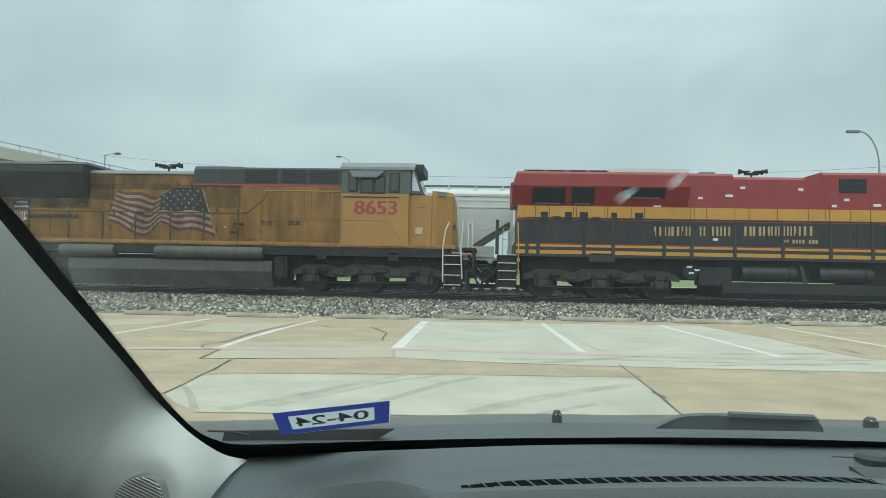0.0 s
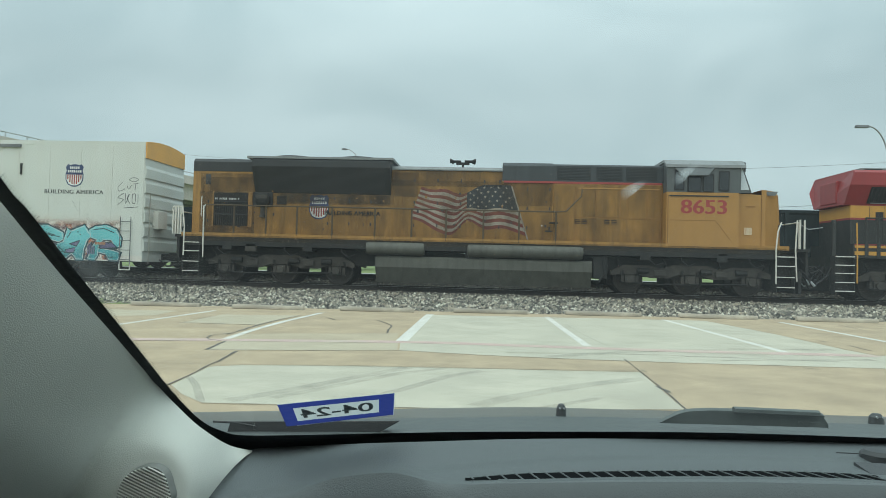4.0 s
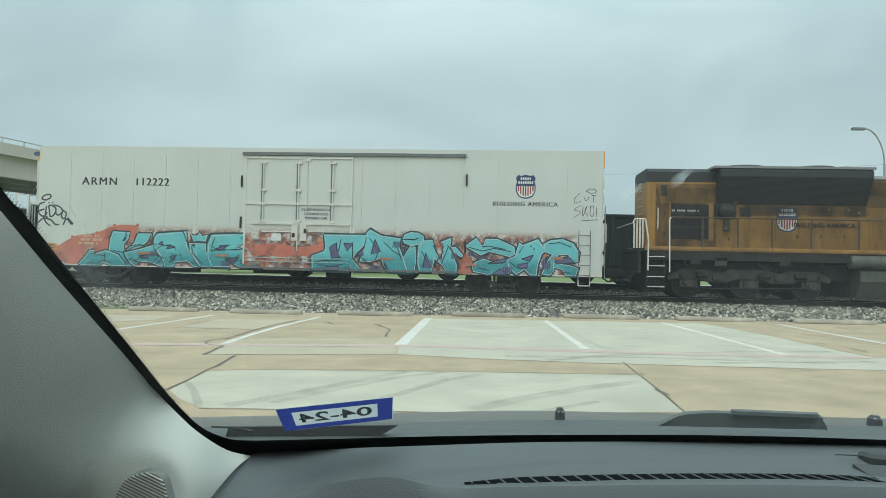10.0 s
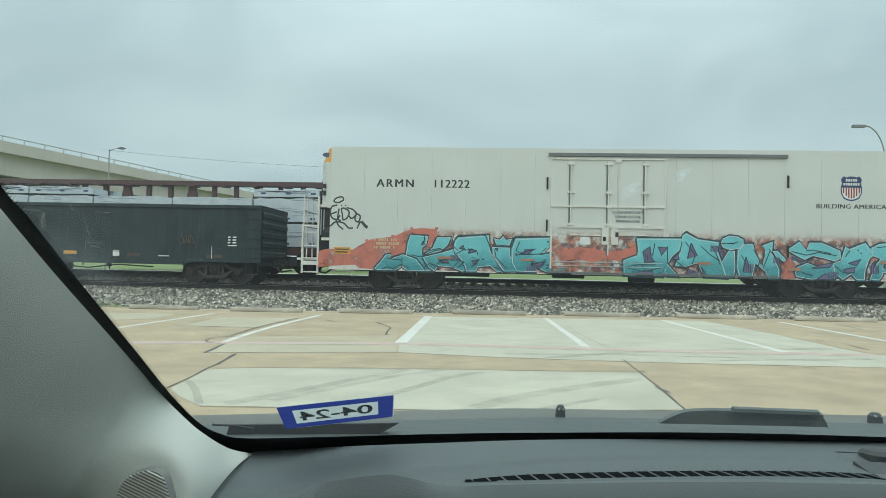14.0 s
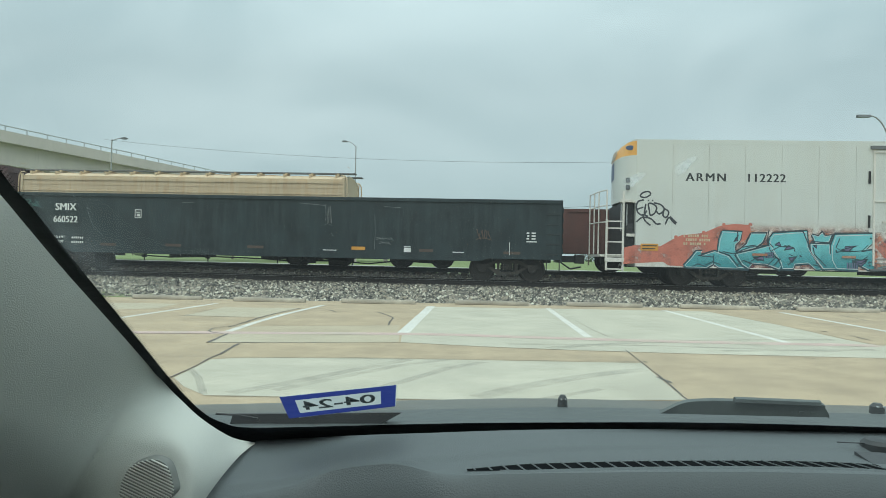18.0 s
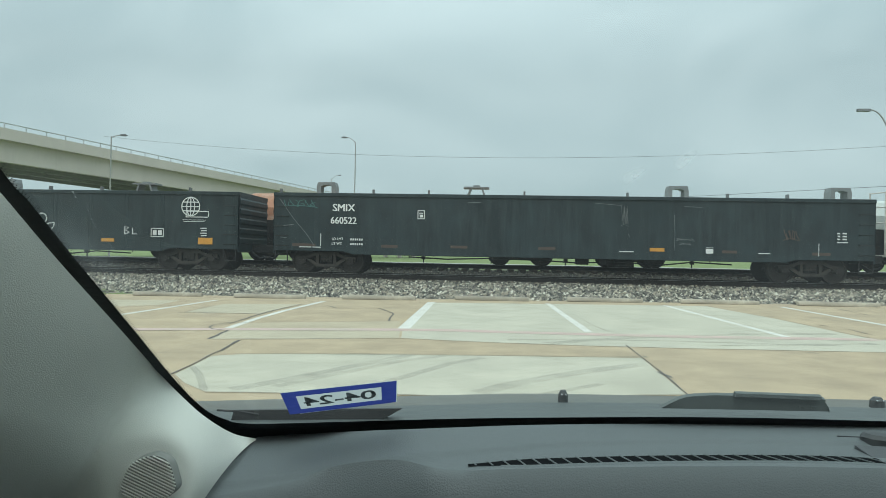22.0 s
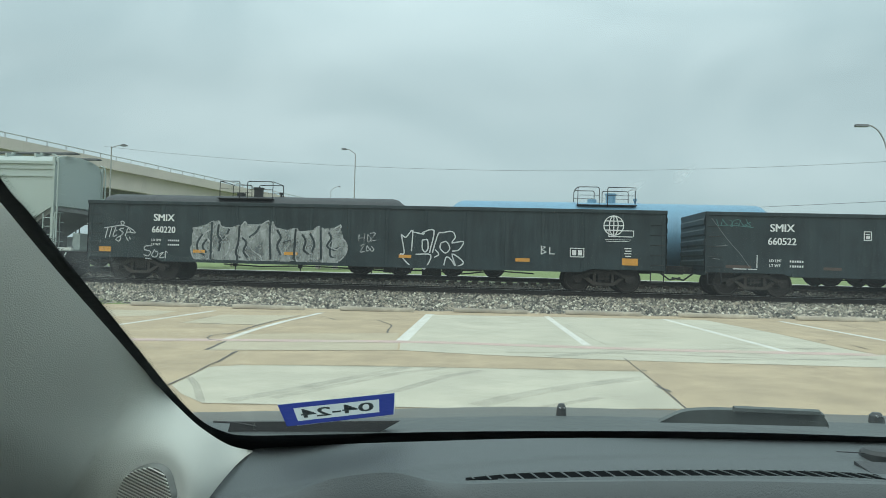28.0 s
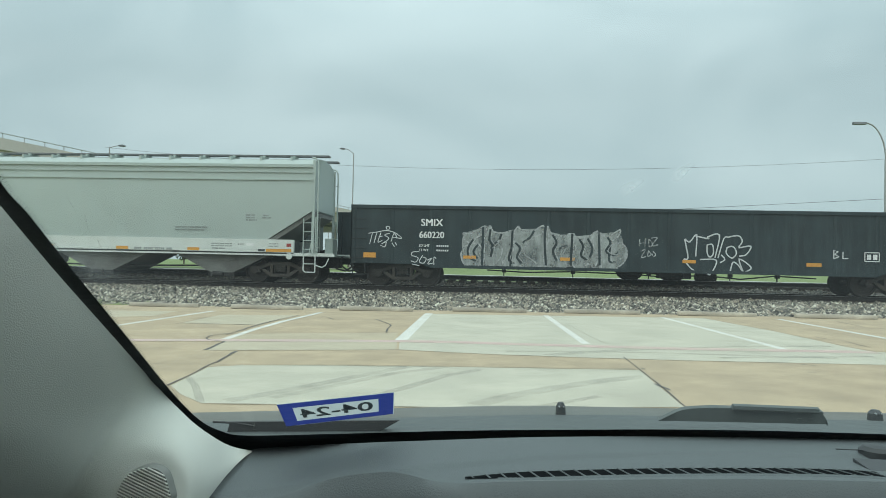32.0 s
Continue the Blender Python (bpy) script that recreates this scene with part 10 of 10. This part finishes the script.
# ---------------------------------------------------------------- rear train
def make_tank(paint, label, L):
    car = thing("tank_car", label, "railway car", "rear train")
    r, zc = 1.42, 1.94
    bm = B()
    e = L - 0.45
    lathe_x(bm, [(0.1, -e), (0.7, -e + 0.06), (1.15, -e + 0.28), (1.36, -e + 0.55), (r, -e + 0.8), (r, e - 0.8), (1.36, e - 0.55), (1.15, e - 0.28), (0.7, e - 0.06), (0.1, e)], 0, zc, 32)
    part("tank_shell", bm, paint, car, "", True)
    for x in (-e * 0.6, -e * 0.2, e * 0.2, e * 0.6):
        bm = B()
        lathe_x(bm, [(r + 0.008, x - 0.03), (r + 0.008, x + 0.03)], 0, zc, 32)
        part("shell_band", bm, paint, car)
    bm = B()
    rod(bm, (-0.6, 0, zc + r - 0.1), (-0.6, 0, zc + r + 0.14), 0.2, 16)
    rod(bm, (0.2, 0, zc + r - 0.1), (0.2, 0, zc + r + 0.34), 0.21, 18)
    rod(bm, (0.2, 0, zc + r + 0.34), (0.2, 0, zc + r + 0.40), 0.25, 18)
    rod(bm, (1.25, 0, zc + r - 0.1), (1.25, 0, zc + r + 0.16), 0.05, 10)
    rod(bm, (1.25, 0, zc + r + 0.1), (1.25, 0, zc + r + 0.2), 0.09, 10)
    part("dome", bm, paint, car, "manway dome and valves", True)
    bm = B()
    zt, zb = zc + r + 0.6, zc + r - 0.25
    for x0, x1 in ((-1.3, -0.4), (-0.05, 1.1)):
        for yy in (-0.75, 0.75):
            pipe(bm, [(x0, yy, zb), (x0, yy, zt - 0.06), (x0 + 0.06, yy, zt), (x1 - 0.06, yy, zt), (x1, yy, zt - 0.06), (x1, yy, zb)], 0.018, 6)
            pipe(bm, [(x0, yy, zt - 0.35), (x1, yy, zt - 0.35)], 0.010, 5)
    pipe(bm, [(-1.3, -0.75, zt), (-1.3, 0.75, zt)], 0.018, 6)
    pipe(bm, [(1.1, -0.75, zt), (1.1, 0.75, zt)], 0.018, 6)
    box(bm, -1.35, 1.15, -0.95, -0.6, zc + r - 0.19, zc + r - 0.16)
    part("dome_rail", bm, "dark_metal", car, "dome safety railing and platform")
    for sx in (-1, 1):
        bm = B()
        box(bm, sx * (L - 2.6), sx * L, -1.2, 1.2, 0.75, 0.95)
        prism_x(bm, [(-1.2, 0.95), (1.2, 0.95), (1.0, 1.35), (-1.0, 1.35)], sx * (L - 2.4), sx * (L - 1.7))
        part("stub_sill", bm, "dark_metal", car)
        bm = B()
        pipe(bm, [(sx * (L - 0.1), -1.4, 0.8), (sx * (L - 0.1), -1.4, 1.9), (sx * (L - 0.1), 1.4, 1.9), (sx * (L - 0.1), 1.4, 0.8)], 0.025, 6)
        ladder(bm, sx * (L - 0.5), sx * (L - 0.1), -1.45, 0.4, 1.2, 3)
        coupler_mesh(bm, sx * L, sx)
        part("end_rail", bm, "dark_metal", car)
        bogie2(car, sx * (L - 1.7), False)
    spots("reflector", [(sx * (L - 1.0) - 0.08, sx * (L - 1.0) + 0.08, 1.3, 1.9) for sx in (-1,)], "reflect_or", car, -1.32)
    return car


def make_centerbeam(L, gap):
    """gap: the stretch of the deck on which the top tier of bundles is missing."""
    car = thing("lumber_car", "dark red centre-beam flatcar loaded with white-wrapped lumber", "railway car", "rear train")
    bm = B()
    box(bm, -L, L, -1.4, 1.4, 0.85, 1.15)
    part("deck", bm, "beam_brown", car)
    bm = B()
    box(bm, -L, L, -0.28, 0.28, 3.92, 4.13, 0.02)
    for i in range(14):
        x = -L + 0.9 + i * (2 * L - 1.8) / 13
        box(bm, x - 0.16, x + 0.16, -0.34, 0.34, 3.88, 3.95)
    part("top_beam", bm, "beam_brown", car, "dark red top beam")
    for sx in (-1, 1):
        bm = B()
        box(bm, sx * L, sx * (L - 0.40), -1.35, 1.35, 1.15, 4.13)
        bh = part("bulkhead", bm, "beam_brown", car, "dark red end bulkhead")
        for yy in (-1.29, -0.45, 0.45, 1.29):
            bm = B()
            box(bm, sx * L, sx * (L + 0.10), yy - 0.06, yy + 0.06, 1.15, 4.03)
            part("bulkhead_rib", bm, "beam_brown", bh)
        for z in (1.3, 2.15, 3.05, 3.92):
            bm = B()
            box(bm, sx * L, sx * (L + 0.07), -1.23, 1.23, z - 0.07, z + 0.07)
            part("bulkhead_rib", bm, "beam_brown", bh)
        bm = B()
        coupler_mesh(bm, sx * L, sx)
        part("coupler", bm, "dark_metal", car)
        bogie2(car, sx * (L - 2.2), False)
    n = 19
    for i in range(n + 1):
        x = -L + 0.6 + (2 * L - 1.2) * i / n
        bm = B()
        if i % 3 == 1:         # wide plate post, flared at its foot
            prism(bm, [(x - 0.24, 1.15), (x + 0.24, 1.15), (x + 0.22, 3.5), (x + 0.16, 3.7), (x + 0.16, 3.93), (x - 0.16, 3.93), (x - 0.16, 3.7), (x - 0.22, 3.5)], -0.1, 0.1)
        else:
            box(bm, x - 0.09, x + 0.09, -0.1, 0.1, 1.15, 3.93)
        part("post", bm, "beam_brown", car)
    rng = random.Random(int(L * 10))
    x = -L + 0.5
    while x < L - 1.5:
        ln = min(rng.choice((2.4, 3.0, 3.6)), L - 0.45 - x)
        for z0, z1 in ((1.15, 2.20), (2.23, 3.29), (3.31, 3.68)):
            if z0 > 3 and gap[0] < x + ln / 2 < gap[1]:
                continue
            for sy in (-1, 1):
                # loose plastic over boards: an uneven, sagging top edge
                k = 9
                crest = [(x + (ln - 0.07) * i / k, z1 + rng.uniform(-0.045, 0.02) - 0.03 * (i in (0, k))) for i in range(k + 1)]
                bm = B()
                prism(bm, [(x, z0 + 0.04), (x + ln - 0.07, z0 + 0.04)] + crest[::-1], sy * 1.36, sy * 0.2)
                b = part("lumber_bundle", bm, "wrap", car, "white plastic-wrapped lumber bundle")
                if sy > 0:
                    continue
                bm = B()
                q = x + 0.3
                while q < x + ln - 0.4:
                    box(bm, q, q + 0.22, -1.365, -1.36, z0 + 0.14, z0 + 0.22)
                    q += 1.1
                part("wrap_print", bm, "navy_panel", b, "dark printed marks")
                # flat grey streaks painted for the shadows of folds
                bm = B()
                for i in range(9):
                    q, h = x + rng.uniform(0.1, max(0.2, ln - 1.0)), z0 + rng.uniform(0.2, z1 - z0 - 0.06)
                    ribbon(bm, [(q, h), (q + 0.3, h + rng.uniform(-0.05, 0.05)), (q + 0.8, h + rng.uniform(-0.06, 0.03))], rng.choice((0.02, 0.035)), -1.363)
                part("wrap_fold_shade", bm, "wrap_fold_shade", b, "grey streaks painted for shade in the plastic's folds")
        x += ln
    return car


def make_coil_car(paint, label, L, arches="arch", tag=False):
    car = thing("coil_car", label, "railway car", "rear train")
    bm = B()
    box(bm, -L, L, -1.4, 1.4, 0.75, 1.25)
    box(bm, -L + 0.4, L - 0.4, -1.45, 1.45, 1.2, 1.75)
    part("trough", bm, "dark_metal", car)
    for c in (-L * 0.47, L * 0.47):
        hl = L * 0.45
        bm = B()
        prism_x(bm, [(-1.42, 1.75), (1.42, 1.75), (1.42, 2.3), (1.0, 2.84), (0.5, 2.98), (-0.5, 2.98), (-1.0, 2.84), (-1.42, 2.3)], c - hl, c + hl)
        hd = part("hood", bm, paint, car, "steel coil hood")
        if tag and c < 0:
            bx = -1.35
            scribble(car, "graffiti_tag", ([(bx, 1.85), (bx, 2.35)], arc(bx, 2.23, 0.3, 0.12, 90, -90, 8), arc(bx, 1.98, 0.36, 0.13, 90, -90, 8), [(bx - 0.5, 2.28), (bx - 0.3, 1.9), (bx - 0.15, 2.25)]), 0.07, -1.425, "spray_white", "white spray-painted scrawl")
        bm = B()
        if arches == "table" and c > 0:
            # low lifting table on splayed legs
            box(bm, c - 0.56, c + 0.56, -0.3, 0.3, 3.33, 3.40)
            for sx in (-1, 1):
                prism(bm, [(c + sx * 0.42, 2.97), (c + sx * 0.34, 2.97), (c + sx * 0.2, 3.35), (c + sx * 0.28, 3.35)], -0.28, 0.28)
            box(bm, c - 0.14, c + 0.14, -0.2, 0.2, 3.40, 3.47)
        else:
            for sx in (-1, 1):
                box(bm, c + sx * 0.34 - 0.09, c + sx * 0.34 + 0.09, -0.3, 0.3, 2.97, 3.35)
            prism(bm, [(c - 0.43, 3.35), (c - 0.2, 3.35), (c - 0.12, 3.41), (c + 0.12, 3.41), (c + 0.2, 3.35), (c + 0.43, 3.35), (c + 0.38, 3.53), (c - 0.38, 3.53)], -0.28, 0.28)
        part("lifting_bracket", bm, "up_grey", hd, "grey lifting bracket")
        for sx in (-1, 1):
            bm = B()
            box(bm, c + sx * 2.1 - 0.04, c + sx * 2.1 + 0.04, -0.2, 0.0, 2.92, 3.23)
            box(bm, c + sx * 2.1 - 0.1, c + sx * 2.1 + 0.1, -0.2, 0.0, 2.92, 3.04)
            part("guide_post", bm, "lamp_grey", hd)
    for sx in (-1, 1):
        bm = B()
        coupler_mesh(bm, sx * L, sx)
        pipe(bm, [(sx * (L - 0.1), -1.4, 1.2), (sx * (L - 0.1), -1.4, 2.2), (sx * (L - 0.1), 1.4, 2.2), (sx * (L - 0.1), 1.4, 1.2)], 0.025, 6)
        part("end_rail", bm, "white_trim", car)
        bogie2(car, sx * (L - 1.8), False)
    return car


def make_low_gondola(L, h, label, paint="black_car"):
    car = thing("gondola_car", label, "railway car", "rear train")
    for sy in (-1, 1):
        bm = B()
        box(bm, -L, L, sy * 1.45, sy * 1.5, 0.75, h)
        part("side_wall", bm, paint, car)
        bm = B()
        box(bm, -L, L, sy * 1.4, sy * 1.56, h - 0.12, h)
        part("top_chord", bm, paint, car)
        n = int(L * 1.3)
        for i in range(n + 1):
            bm = B()
            x = -L + 0.1 + (2 * L - 0.2) * i / n
            box(bm, x - 0.08, x + 0.08, sy * 1.5, sy * 1.57, 0.75, h - 0.12)
            part("side_post", bm, paint, car)
    bm = B()
    box(bm, -L, L, -1.45, 1.45, 0.75, 0.9)
    part("floor", bm, "dark_metal", car)
    for sx in (-1, 1):
        bm = B()
        box(bm, sx * L, sx * (L - 0.06), -1.45, 1.45, 0.9, h)
        part("end_wall", bm, paint, car)
        bm = B()
        coupler_mesh(bm, sx * L, sx)
        part("coupler", bm, "dark_metal", car)
        bogie2(car, sx * (L - 1.8), False)
    return car


fronts = [make_yellow_loco(), make_red_loco(), make_reefer(), make_gondola(1), make_gondola(2),
          (make_hopper("hop_grey", "hop_white", "pale grey covered hopper with a white sill"), -100.2)]
rears = [
    (make_hopper("hop_white", "hop_white", "white covered hopper on the far track", False, 7.9, 4.05, "rear train"), -6.3),
    (make_low_gondola(7.6, 2.6, "low dark gondola on the far track"), 10.6),
    (make_low_gondola(7.6, 2.7, "low dark gondola on the far track"), 27.2),
    (make_low_gondola(7.6, 3.1, "tall dark gondola on the far track"), 43.8),
    (make_low_gondola(7.6, 2.5, "low dark gondola on the far track"), 60.4),
    (make_low_gondola(7.6, 2.5, "low dark gondola on the far track"), 77.0),
    (make_low_gondola(5.6, 2.9, "short dark gondola on the far track"), 91.5),
    (make_centerbeam(10.35, (-0.8, 5.9)), 109.4),
    (make_centerbeam(10.15, (-20, 20)), 130.9),
    (make_hopper("tan_car", "tan_car", "rust-stained tan covered hopper on the far track", False, 7.9, 3.86, "rear train"), 149.2),
    (make_low_gondola(6.3, 2.6, "oxide red low gondola on the far track", "rust_red"), 164.2),
    (make_coil_car("rust_red", "oxide red coil steel car with white scrawl and lifting brackets", 7.1, "table", True), 179.8),
    (make_coil_car("rust_or", "rusty orange coil steel car with lifting brackets", 7.1, "table"), 194.9),
    (make_coil_car("hop_white", "white coil steel car with lifting brackets", 7.1), 210.2),
    (make_tank("black_tank", "glossy black tank car with a railed dome", 7.55), 225.9),
    (make_tank("black_tank", "glossy black tank car with a railed dome", 7.6), 242.5),
    (make_tank("blue_tank", "bright blue tank car with a railed dome", 7.4), 258.2),
    (make_low_gondola(7.6, 2.6, "low dark gondola on the far track"), 274.0),
    (make_low_gondola(7.6, 2.6, "low dark gondola on the far track"), 290.6),
]


def motions():
    for ob, uc in fronts:
        walk(ob, [(t, pose(uc + travel(t), TRACK_Y, RAIL_Z)) for t in range(0, 33, 2)])
    for ob, uc in rears:
        walk(ob, [(t, pose(uc + REAR_SPEED * t, TRACK2_Y, RAIL2_Z)) for t in range(0, 33, 4)])
    # wheels roll with the way travelled
    for ob, (x, y, z), r in SPIN:
        walk(ob, [(k * 0.25, pose(x, y, z, 0, math.degrees(travel(k * 0.25) / r), 0)) for k in range(129)])


make_ballast()
motions()
